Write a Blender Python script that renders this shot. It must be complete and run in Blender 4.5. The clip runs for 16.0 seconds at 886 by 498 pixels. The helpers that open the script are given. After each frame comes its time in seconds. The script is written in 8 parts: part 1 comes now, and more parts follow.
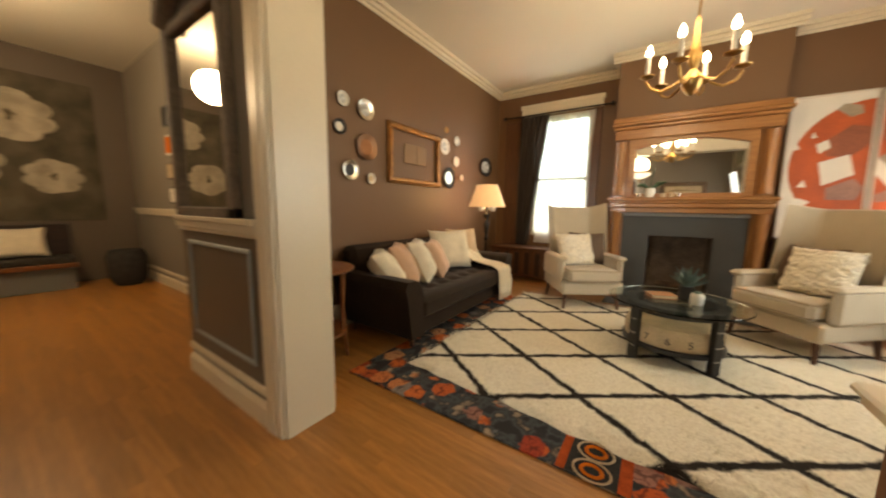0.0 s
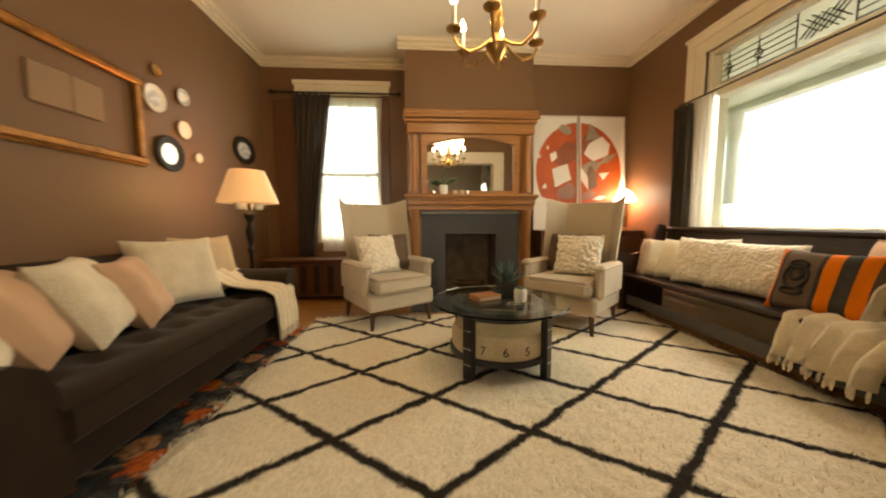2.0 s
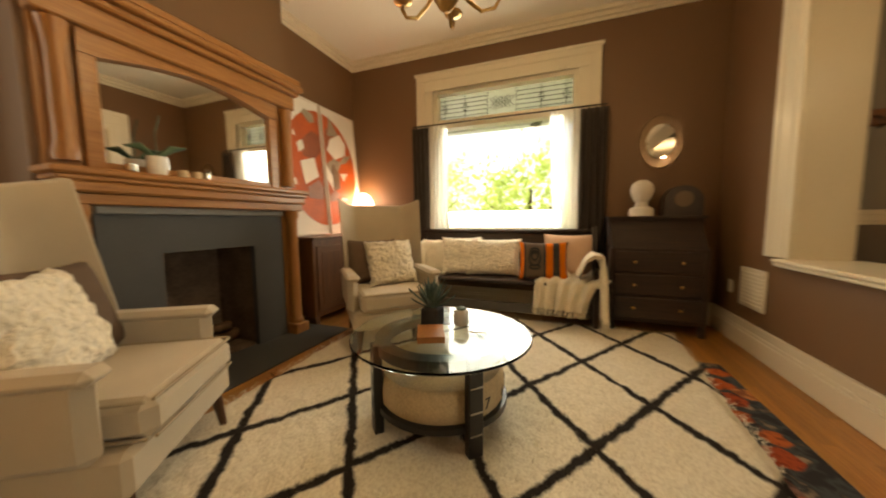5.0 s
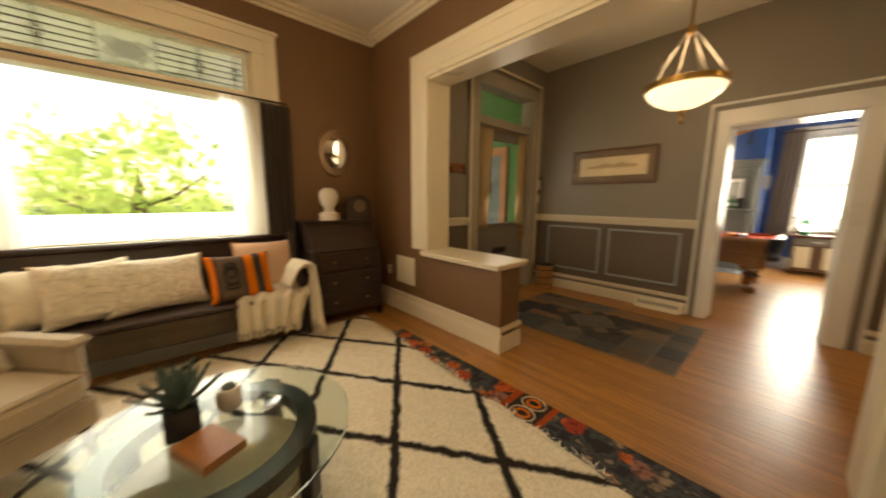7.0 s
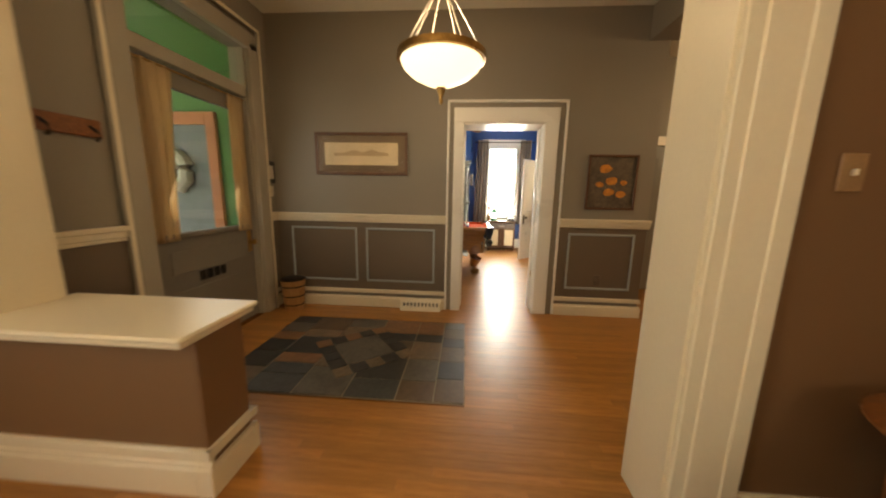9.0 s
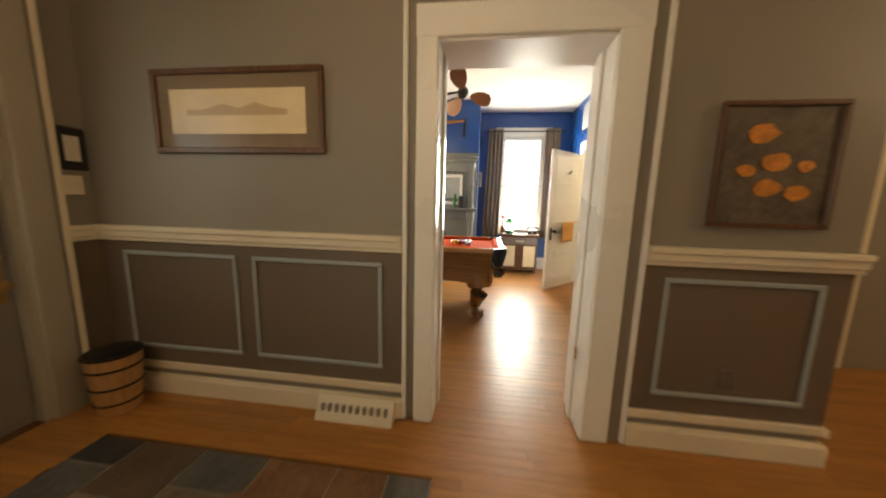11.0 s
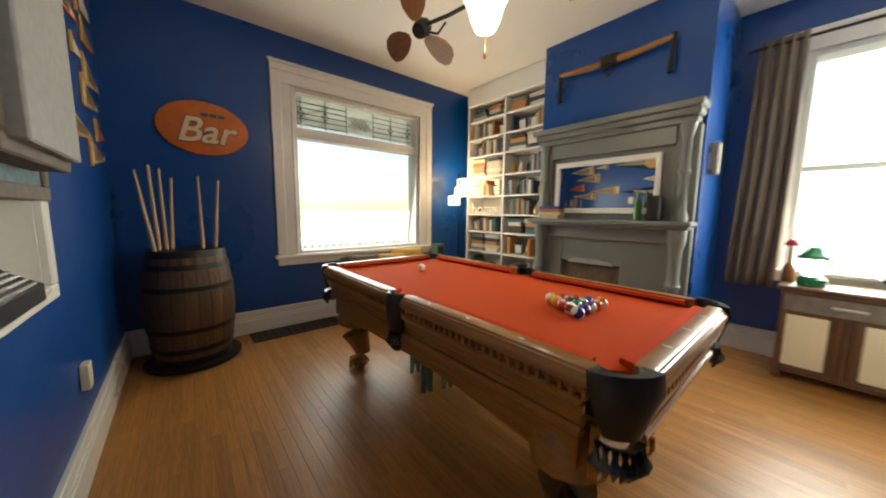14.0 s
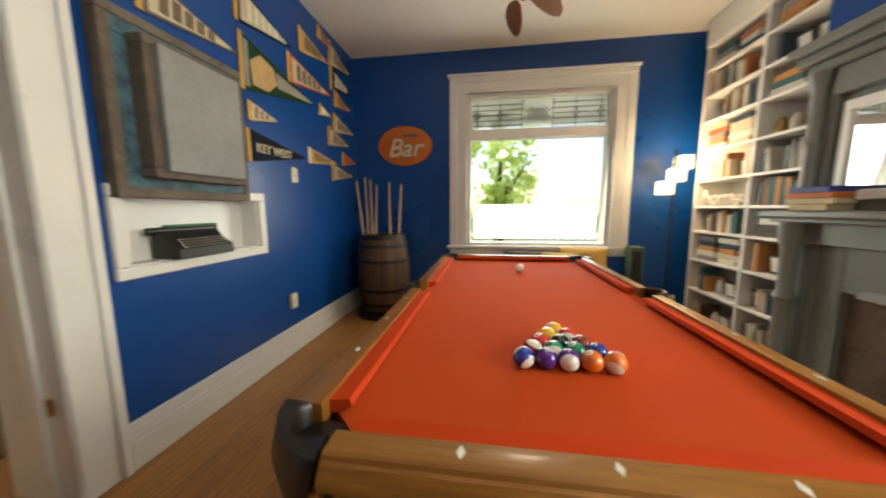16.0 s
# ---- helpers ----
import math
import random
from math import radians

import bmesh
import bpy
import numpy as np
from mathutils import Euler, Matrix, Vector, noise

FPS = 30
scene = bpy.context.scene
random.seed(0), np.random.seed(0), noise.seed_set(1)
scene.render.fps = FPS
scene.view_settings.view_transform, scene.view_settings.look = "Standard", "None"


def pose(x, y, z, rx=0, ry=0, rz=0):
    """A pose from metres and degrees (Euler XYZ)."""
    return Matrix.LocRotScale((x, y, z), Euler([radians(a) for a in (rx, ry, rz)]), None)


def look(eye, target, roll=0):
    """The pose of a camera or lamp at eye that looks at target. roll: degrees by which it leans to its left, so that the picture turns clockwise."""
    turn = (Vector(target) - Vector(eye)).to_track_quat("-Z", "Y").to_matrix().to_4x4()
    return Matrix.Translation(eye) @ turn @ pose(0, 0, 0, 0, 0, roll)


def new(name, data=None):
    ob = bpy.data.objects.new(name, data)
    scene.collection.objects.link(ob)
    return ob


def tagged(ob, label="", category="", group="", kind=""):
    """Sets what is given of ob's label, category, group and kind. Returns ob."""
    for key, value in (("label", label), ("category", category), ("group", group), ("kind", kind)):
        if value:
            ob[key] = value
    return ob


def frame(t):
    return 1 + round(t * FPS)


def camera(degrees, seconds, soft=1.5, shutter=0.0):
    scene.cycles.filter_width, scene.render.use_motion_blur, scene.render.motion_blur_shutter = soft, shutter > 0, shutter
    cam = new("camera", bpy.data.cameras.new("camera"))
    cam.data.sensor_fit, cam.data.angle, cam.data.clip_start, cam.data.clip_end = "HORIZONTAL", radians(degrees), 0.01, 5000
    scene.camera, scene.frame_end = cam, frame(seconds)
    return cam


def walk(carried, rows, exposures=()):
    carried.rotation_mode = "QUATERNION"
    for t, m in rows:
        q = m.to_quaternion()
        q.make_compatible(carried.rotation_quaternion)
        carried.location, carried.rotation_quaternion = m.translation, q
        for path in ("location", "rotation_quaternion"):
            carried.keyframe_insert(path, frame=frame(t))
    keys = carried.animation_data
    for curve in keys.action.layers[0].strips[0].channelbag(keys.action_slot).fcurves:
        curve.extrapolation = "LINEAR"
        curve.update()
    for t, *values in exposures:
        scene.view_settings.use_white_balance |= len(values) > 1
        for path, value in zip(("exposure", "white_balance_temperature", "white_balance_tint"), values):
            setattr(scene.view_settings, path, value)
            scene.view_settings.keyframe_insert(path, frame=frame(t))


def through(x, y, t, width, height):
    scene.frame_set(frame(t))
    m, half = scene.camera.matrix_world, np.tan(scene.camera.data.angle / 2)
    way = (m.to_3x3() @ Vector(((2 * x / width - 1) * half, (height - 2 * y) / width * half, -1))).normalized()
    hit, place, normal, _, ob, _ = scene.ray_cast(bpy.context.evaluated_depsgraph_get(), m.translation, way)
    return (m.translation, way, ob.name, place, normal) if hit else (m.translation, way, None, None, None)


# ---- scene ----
cam = camera(109.5, 16.0, soft=2.0, shutter=0.6)
PATH = [
    (0, (0.518, 0.322, 1.154), (-0.594, 1.964, 0.895), 0.9),
    (0.5, (0.43, 0.517, 1.14), (-0.358, 2.339, 0.892), 0.9),
    (1, (0.399, 0.803, 1.044), (-0.088, 2.732, 0.844), 0.3),
    (1.5, (0.302, 1.015, 1.026), (0.128, 2.998, 0.834), -0.0),
    (2, (0.184, 1.241, 0.997), (0.304, 3.23, 0.826), -0.2),
    (2.5, (0.032, 1.447, 0.983), (0.439, 3.398, 0.815), -0.5),
    (3, (-0.128, 1.679, 0.982), (0.573, 3.545, 0.821), -0.7),
    (3.2, (-0.185, 1.79, 0.968), (0.641, 3.606, 0.821), -0.8),
    (5.3, (-0.817, 2.906, 1.047), (1.132, 3.311, 0.853), -0.0),
    (5.5, (-0.827, 3.013, 1.056), (1.152, 3.211, 0.852), 0.3),
    (6, (-0.842, 3.227, 1.171), (1.115, 2.906, 0.907), -0.3),
    (6.5, (-0.719, 3.364, 1.216), (1.063, 2.5, 0.933), 0.2),
    (7, (-0.571, 3.38, 1.282), (0.89, 2.049, 0.975), 0.4),
    (7.5, (-0.392, 3.296, 1.293), (0.654, 1.621, 0.978), 0.7),
    (8, (-0.258, 3.104, 1.335), (0.372, 1.236, 0.994), 0.8),
    (8.5, (-0.141, 2.807, 1.326), (0.156, 0.859, 0.979), 1.2),
    (9, (-0.113, 2.439, 1.319), (0.024, 0.474, 0.974), 1.1),
    (9.2, (-0.105, 2.29, 1.31), (-0.004, 0.321, 0.974), 1.2),
    (11.5, (-0.376, 0.115, 1.25), (-0.006, -1.831, 0.97), 1.3),
    (12, (-0.421, -0.361, 1.187), (0.124, -2.27, 0.945), 1.1),
    (12.5, (-0.571, -0.753, 1.154), (0.224, -2.572, 0.919), 1.0),
    (13, (-0.637, -1.105, 1.145), (0.396, -2.802, 0.918), 1.0),
    (13.5, (-0.695, -1.421, 1.172), (0.579, -2.946, 0.945), 0.8),
    (14, (-0.792, -1.752, 1.217), (0.73, -3.028, 0.984), 0.6),
    (14.5, (-0.879, -2.054, 1.201), (0.839, -3.054, 0.98), 0.2),
    (15, (-0.932, -2.385, 1.201), (0.951, -3.022, 0.978), -0.1),
    (15.5, (-0.962, -2.67, 1.185), (1.013, -2.891, 0.957), -0.2),
    (16, (-0.973, -2.956, 1.183), (0.991, -2.669, 0.931), -0.3),
]
EXPOSURES = [(0.0, 1.85, 7500, 8), (2.0, 1.66, 8500, 8.5), (6.5, 1.5, 8900, 9), (9.2, 1.75, 8200, 9), (11.3, 1.55, 7800, 7), (13.0, 1.36, 7200, 1), (14.5, 0.94, 7500, 5), (16.0, 1.06, 7400, 5)]
walk(cam, [(t, look(eye, target, roll)) for t, eye, target, roll in PATH], EXPOSURES)

# ---- daylight, sun and lamps ----
world = bpy.data.worlds.new("daylight")
scene.world = world
world.use_nodes = True
wn = world.node_tree.nodes
sky = wn.new("ShaderNodeTexSky")
sky.sky_type, sky.sun_disc = "NISHITA", False
sky.sun_elevation, sky.sun_rotation = radians(50), radians(90)
wn["Background"].inputs["Strength"].default_value = 0.1
world.node_tree.links.new(sky.outputs[0], wn["Background"].inputs["Color"])
sun = new("sun", bpy.data.lights.new("sun", "SUN"))
sun.data.energy, sun.data.angle, sun.data.color = 2.7, radians(0.6), (1.0, 0.95, 0.87)
sun.matrix_world = look((10, 0.6, 12), (0, 0, 0))


def area(name, eye, target, w, h, watts, color):
    lamp = new(name, bpy.data.lights.new(name, "AREA"))
    lamp.data.shape, lamp.data.size, lamp.data.size_y = "RECTANGLE", w, h
    lamp.data.energy, lamp.data.color = watts, color
    lamp.matrix_world = look(eye, target)
    return lamp


def bulb(name, at, watts, color, radius=0.03):
    lamp = new(name, bpy.data.lights.new(name, "POINT"))
    lamp.data.energy, lamp.data.color, lamp.data.shadow_soft_size = watts, color, radius
    lamp.location = at
    return lamp


DAY, WARM, GLOW = (0.93, 0.98, 1.0), (1.0, 0.62, 0.3), (1.0, 0.76, 0.5)
area("daylight_east_living", (2.98, 3.42, 1.55), (0, 3.42, 1.1), 1.35, 1.2, 12.5, DAY)
area("daylight_north_living", (-0.85, 5.6, 1.7), (-0.85, 0, 1.2), 0.85, 1.8, 4.5, DAY)
area("daylight_front_door", (2.0, -0.1, 1.6), (0, -0.1, 1.2), 0.7, 1.0, 1.5, DAY)
area("daylight_east_pool", (2.82, -3.48, 1.4), (0, -3.48, 0.9), 1.4, 1.15, 15, DAY)
area("daylight_south_pool", (-0.99, -5.56, 1.6), (-0.99, 0, 1.0), 0.7, 1.6, 38, DAY)
bulb("chandelier_light", (0.64, 3.25, 2.5), 11.0, GLOW, 0.28)
bulb("floor_lamp_light", (-1.46, 4.3, 1.3), 4, WARM, 0.05)
bulb("table_lamp_light", (2.79, 5.2, 1.33), 4.5, (1.0, 0.74, 0.58), 0.04)
bulb("pendant_light", (0.06, 0.4, 2.3), 5.2, GLOW, 0.2)
bulb("fan_light", (0.57, -3.2, 2.2), 6.5, (1.0, 0.86, 0.68), 0.09)
bulb("corner_lamp_light", (2.43, -4.82, 1.64), 13, GLOW, 0.06)
# unseen fill lamps without fixtures, added to brighten the back hall and bathroom
bulb("back_hall_light", (-4.2, 0.0, 2.6), 24, GLOW, 0.2)
bulb("bathroom_light", (-3.0, -4.3, 2.3), 18, (1.0, 0.85, 0.65), 0.15)

# ---- materials ----
def nodes_of(name):
    m = bpy.data.materials.new(name)
    m.use_nodes = True
    return m, m.node_tree.nodes, m.node_tree.links, m.node_tree.nodes["Principled BSDF"]


def ramp(n, stops):
    r = n.new("ShaderNodeValToRGB")
    els = r.color_ramp.elements
    while len(els) < len(stops):
        els.new(0.5)
    for e, (p, c) in zip(els, stops):
        e.position, e.color = p, (*c, 1)
    return r


def shade(c, k):
    return tuple(min(1.0, v * k) for v in c)


def mat(name, col, rough=0.6, metal=0.0, var=0.15, scale=5.0, bump=0.15, bscale=90.0, stretch=(1, 1, 1), col2=None, rand=0.0, sheen=0.0, coat=0.0, dist=0.002, spec=0.5):
    """Colour that drifts at a broad and a fine scale, with fine relief."""
    m, n, l, b = nodes_of(name)
    tc, mp = n.new("ShaderNodeTexCoord"), n.new("ShaderNodeMapping")
    mp.inputs["Scale"].default_value = stretch
    l.new(tc.outputs["Object"], mp.inputs[0])
    big, fine = n.new("ShaderNodeTexNoise"), n.new("ShaderNodeTexNoise")
    big.inputs["Scale"].default_value, big.inputs["Detail"].default_value = scale, 6
    fine.inputs["Scale"].default_value, fine.inputs["Detail"].default_value = bscale, 3
    l.new(mp.outputs[0], big.inputs[0]), l.new(mp.outputs[0], fine.inputs[0])
    add = n.new("ShaderNodeMath")
    add.operation = "MULTIPLY_ADD"
    add.inputs[1].default_value, add.inputs[2].default_value = 0.4, 0.0
    l.new(fine.outputs[0], add.inputs[0])
    mix = n.new("ShaderNodeMath")
    mix.operation = "MULTIPLY_ADD"
    mix.inputs[1].default_value = 0.6
    l.new(big.outputs[0], mix.inputs[0]), l.new(add.outputs[0], mix.inputs[2])
    r = ramp(n, [(0.34, shade(col, 1 - var)), (0.66, col2 or shade(col, 1 + var))])
    l.new(mix.outputs[0], r.inputs[0])
    out = r.outputs[0]
    if rand:
        info, hsv, mr = n.new("ShaderNodeObjectInfo"), n.new("ShaderNodeHueSaturation"), n.new("ShaderNodeMapRange")
        mr.inputs[3].default_value, mr.inputs[4].default_value = 1 - rand, 1 + rand
        l.new(info.outputs["Random"], mr.inputs[0]), l.new(mr.outputs[0], hsv.inputs["Value"]), l.new(out, hsv.inputs["Color"])
        out = hsv.outputs[0]
    l.new(out, b.inputs["Base Color"])
    rr = n.new("ShaderNodeMapRange")
    rr.inputs[3].default_value, rr.inputs[4].default_value = max(0.02, rough - 0.12), min(1, rough + 0.12)
    l.new(big.outputs[0], rr.inputs[0]), l.new(rr.outputs[0], b.inputs["Roughness"])
    b.inputs["Metallic"].default_value = metal
    b.inputs["Sheen Weight"].default_value = sheen
    b.inputs["Coat Weight"].default_value = coat
    b.inputs["Specular IOR Level"].default_value = 0.12 if rough >= 0.8 else spec
    if bump:
        bp = n.new("ShaderNodeBump")
        bp.inputs["Strength"].default_value, bp.inputs["Distance"].default_value = bump, dist
        l.new(fine.outputs[0], bp.inputs["Height"]), l.new(bp.outputs[0], b.inputs["Normal"])
    return m


def wood(name, dark, light, rough=0.4, axis=0, rand=0.0, coat=0.0, fine=1.0):
    s = [22 * fine] * 3
    s[axis] = 1.3 * fine
    return mat(name, dark, rough, 0, 0.0, 2.2, 0.12, 9, tuple(s), light, rand, 0, coat, 0.001)


def glow(name, col, strength):
    m, n, l, b = nodes_of(name)
    b.inputs["Base Color"].default_value = (*col, 1)
    b.inputs["Emission Color"].default_value = (*col, 1)
    b.inputs["Emission Strength"].default_value = strength
    return m


def glassy(name, col=(0.95, 1, 0.98), rough=0.0, ior=1.45):
    m, n, l, b = nodes_of(name)
    b.inputs["Base Color"].default_value = (*col, 1)
    b.inputs["Transmission Weight"].default_value, b.inputs["Roughness"].default_value, b.inputs["IOR"].default_value = 1, rough, ior
    return m


def sheer(name, col, through):
    """Thin cloth that lets part of the light pass."""
    m, n, l, b = nodes_of(name)
    t, mx, tr = n.new("ShaderNodeBsdfTranslucent"), n.new("ShaderNodeMixShader"), n.new("ShaderNodeBsdfTransparent")
    mx2, w = n.new("ShaderNodeMixShader"), n.new("ShaderNodeTexNoise")
    w.inputs["Scale"].default_value = 30
    b.inputs["Base Color"].default_value = (*col, 1)
    b.inputs["Roughness"].default_value = 0.9
    t.inputs[0].default_value = (*col, 1)
    mx.inputs[0].default_value, mx2.inputs[0].default_value = 0.55, through
    l.new(b.outputs[0], mx.inputs[1]), l.new(t.outputs[0], mx.inputs[2])
    l.new(mx.outputs[0], mx2.inputs[1]), l.new(tr.outputs[0], mx2.inputs[2])
    l.new(mx2.outputs[0], n["Material Output"].inputs[0])
    return m


BROWN = mat("brown_wall_paint", (0.163, 0.084, 0.037), 0.55, 0, 0.06, 1.2, 0.12, 220)
GREY = mat("taupe_wall_paint", (0.235, 0.205, 0.165), 0.5, 0, 0.05, 1.2, 0.12, 220)
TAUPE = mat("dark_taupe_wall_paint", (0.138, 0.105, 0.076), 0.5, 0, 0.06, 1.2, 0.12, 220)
BLUE = mat("royal_blue_wall_paint", (0.002, 0.055, 0.235), 0.3, 0, 0.03, 1.2, 0.06, 160)
CREAM = mat("cream_trim_paint", (0.70, 0.62, 0.47), 0.32, 0, 0.03, 2, 0.05, 60)
WHITE = mat("white_trim_paint", (0.75, 0.73, 0.68), 0.3, 0, 0.03, 2, 0.05, 60)
CEIL = mat("ceiling_paint", (0.72, 0.67, 0.56), 0.85, 0, 0.03, 1, 0.1, 180)
GREYMANTEL = mat("grey_mantel_paint", (0.172, 0.178, 0.162), 0.33, 0, 0.05, 3, 0.05, 80)
PANELBLUE = mat("grey_blue_moulding_paint", (0.30, 0.34, 0.34), 0.4, 0, 0.05, 3, 0.05, 80)
DOORGREY = mat("grey_door_paint", (0.20, 0.18, 0.155), 0.4, 0, 0.05, 3, 0.05, 60)
GREEN = mat("green_porch_paint", (0.10, 0.27, 0.08), 0.6, 0, 0.06, 2, 0.05, 60)
FLOORJOINT = mat("floor_joint", (0.15, 0.062, 0.02), 0.8)
OAKFLOOR = wood("oak_strip_floor", (0.27, 0.108, 0.024), (0.46, 0.21, 0.056), 0.37, 0, 0.16)
OAK = wood("honey_oak", (0.25, 0.1, 0.028), (0.39, 0.175, 0.055), 0.38, 2, 0, 0.1)
OAKX = wood("honey_oak_rail", (0.25, 0.1, 0.028), (0.39, 0.175, 0.055), 0.38, 0, 0, 0.1)
TABLEWOOD = wood("pool_table_oak", (0.21, 0.08, 0.013), (0.37, 0.155, 0.028), 0.33, 0, 0, 0.12)
TABLEWOODY = wood("pool_table_oak_end", (0.21, 0.08, 0.013), (0.37, 0.155, 0.028), 0.33, 1, 0, 0.12)
DARKWOOD = wood("dark_stained_wood", (0.013, 0.007, 0.005), (0.04, 0.02, 0.012), 0.4, 1, 0, 0.06)
WALNUT = wood("walnut", (0.06, 0.025, 0.011), (0.15, 0.065, 0.028), 0.38, 2)
LEGWOOD = wood("brown_leg_wood", (0.05, 0.018, 0.008), (0.1, 0.04, 0.017), 0.4, 2)
BARRELWOOD = wood("barrel_oak", (0.05, 0.025, 0.01), (0.15, 0.076, 0.033), 0.6, 2, 0.25)
CUEWOOD = wood("pale_cue_wood", (0.42, 0.25, 0.12), (0.6, 0.4, 0.22), 0.35, 2)
REDWOOD = wood("red_brown_wood", (0.12, 0.04, 0.012), (0.25, 0.09, 0.03), 0.35, 0)
BLACK = mat("black_paint", (0.012, 0.011, 0.01), 0.35, 0, 0.2, 6, 0.05)
LEATHER = mat("black_leather", (0.014, 0.011, 0.009), 0.33, 0, 0.2, 8, 0.3, 140)
IRON = mat("aged_black_iron", (0.03, 0.026, 0.023), 0.45, 0.7, 0.3, 9, 0.3, 70)
STEEL = mat("dull_steel", (0.5, 0.48, 0.45), 0.3, 1.0, 0.15, 8, 0.05)
BRASS = mat("aged_brass", (0.45, 0.27, 0.1), 0.32, 1.0, 0.25, 9, 0.08)
SILVER = mat("silver_plate", (0.6, 0.55, 0.47), 0.22, 1.0, 0.2, 10, 0.1)
GILT = mat("worn_gilt_wood", (0.36, 0.16, 0.04), 0.38, 0.45, 0.45, 14, 0.5, 60)
VELVET = mat("brown_grey_velvet", (0.026, 0.016, 0.01), 0.85, 0, 0.25, 7, 0.25, 260, sheen=0.08)
LINEN = mat("oatmeal_linen", (0.50, 0.42, 0.31), 0.88, 0, 0.06, 5, 0.4, 420, sheen=0.2)
PIPING = mat("linen_piping", (0.38, 0.31, 0.22), 0.88, 0, 0.06, 5, 0.3, 400)
IVORY = mat("ivory_knit", (0.72, 0.64, 0.49), 0.92, 0, 0.1, 12, 0.7, 90, sheen=0.3, dist=0.006)
SHAG = mat("ivory_shag_pillow", (0.78, 0.71, 0.57), 0.95, 0, 0.15, 22, 1.0, 45, sheen=0.3, dist=0.02)
PEACH = mat("peach_cotton", (0.60, 0.39, 0.26), 0.9, 0, 0.08, 8, 0.4, 200, sheen=0.2)
SAND = mat("sand_linen", (0.6, 0.47, 0.32), 0.9, 0, 0.08, 8, 0.4, 200)
MUSTARD = mat("mustard_cotton", (0.55, 0.33, 0.1), 0.9, 0, 0.08, 8, 0.4, 200)
TAUPEFAB = mat("brown_grey_linen", (0.13, 0.09, 0.065), 0.9, 0, 0.12, 8, 0.4, 200)
CURTAIN = mat("charcoal_brown_curtain", (0.045, 0.035, 0.028), 0.85, 0, 0.12, 8, 0.3, 300, sheen=0.1)
TANCURTAIN = mat("taupe_curtain", (0.19, 0.145, 0.105), 0.7, 0, 0.12, 8, 0.3, 300, sheen=0.1)
SHEER = sheer("white_sheer", (0.92, 0.9, 0.86), 0.28)
DOORCURTAIN = sheer("tan_door_curtain", (0.66, 0.5, 0.3), 0.06)
SLATEGREY = mat("grey_slate_surround", (0.06, 0.06, 0.058), 0.68, 0, 0.12, 6, 0.15, 60)
SOOT = mat("sooty_brick", (0.13, 0.09, 0.064), 0.9, 0, 0.4, 7, 0.5, 40)
BARK = mat("charred_log", (0.09, 0.055, 0.035), 0.9, 0, 0.5, 12, 0.8, 40, dist=0.01)
CERAMIC = mat("white_ceramic", (0.72, 0.68, 0.6), 0.25, 0, 0.05, 6, 0.03)
PLASTER = mat("white_plaster", (0.62, 0.56, 0.47), 0.7, 0, 0.08, 9, 0.2)
PAPER = mat("aged_paper", (0.55, 0.43, 0.28), 0.8, 0, 0.15, 5, 0.1)
MATBOARD = mat("brown_mat_board", (0.17, 0.12, 0.08), 0.8, 0, 0.06, 5, 0.05)
OFFWHITE = mat("off_white_canvas", (0.72, 0.68, 0.6), 0.8, 0, 0.05, 5, 0.15)
REDART = mat("rust_red_paint", (0.45, 0.082, 0.016), 0.6, 0, 0.3, 3, 0.15, 60)
BROWNART = mat("umber_paint", (0.16, 0.1, 0.06), 0.6, 0, 0.4, 3, 0.15, 60)
PLASTIC = mat("ivory_plastic", (0.68, 0.6, 0.45), 0.35, 0, 0.03)
LEAF = mat("blue_green_succulent", (0.09, 0.14, 0.12), 0.5, 0, 0.3, 18, 0.2)
DARKLEAF = mat("dark_orchid_leaf", (0.03, 0.07, 0.03), 0.4, 0, 0.3, 18, 0.1)
FELT = mat("orange_red_felt", (0.51, 0.06, 0.011), 0.93, 0, 0.05, 3, 0.15, 500)
CUSHION = mat("orange_red_cushion_felt", (0.54, 0.05, 0.01), 0.93, 0, 0.05, 3, 0.15, 500)
PEARL = mat("pearl_inlay", (0.8, 0.78, 0.7), 0.25)
ORANGE = mat("orange_wool", (0.62, 0.15, 0.015), 0.9, 0, 0.12, 8, 0.4, 150)
CHARCOAL = mat("charcoal_wool", (0.045, 0.042, 0.038), 0.9, 0, 0.3, 16, 0.4, 120)
SIGNORANGE = mat("orange_sign_paint", (0.55, 0.13, 0.015), 0.5, 0, 0.18, 6, 0.15)
SIGNCREAM = mat("cream_sign_letters", (0.7, 0.55, 0.35), 0.55, 0, 0.1)
ZINC = mat("grey_chalkboard", (0.25, 0.246, 0.235), 0.7, 0, 0.16, 4, 0.1, 40)
WEATHERED = mat("weathered_grey_wood", (0.13, 0.1, 0.075), 0.75, 0, 0.35, 8, 0.5, 50)
TEALWORN = mat("worn_teal_paint", (0.05, 0.11, 0.14), 0.6, 0, 0.6, 14, 0.5, 45)
GREENPAINT = mat("chipped_green_paint", (0.07, 0.115, 0.075), 0.55, 0, 0.35, 9, 0.3)
LANTERNGREEN = mat("green_enamel", (0.01, 0.16, 0.06), 0.25, 0, 0.1)
RADIOCLOTH = mat("cream_speaker_cloth", (0.7, 0.6, 0.42), 0.9, 0, 0.06, 6, 0.4, 300)
CLEAR = glassy("clear_glass")
TABLEGLASS = glassy("green_tinted_glass", (0.84, 0.96, 0.93), 0.0, 1.28)
PRINTGLASS = glassy("dull_picture_glass", (0.97, 0.98, 0.97), 0.03, 1.16)
FROST = sheer("textured_leaded_glass", (0.84, 0.93, 0.84), 0.68)
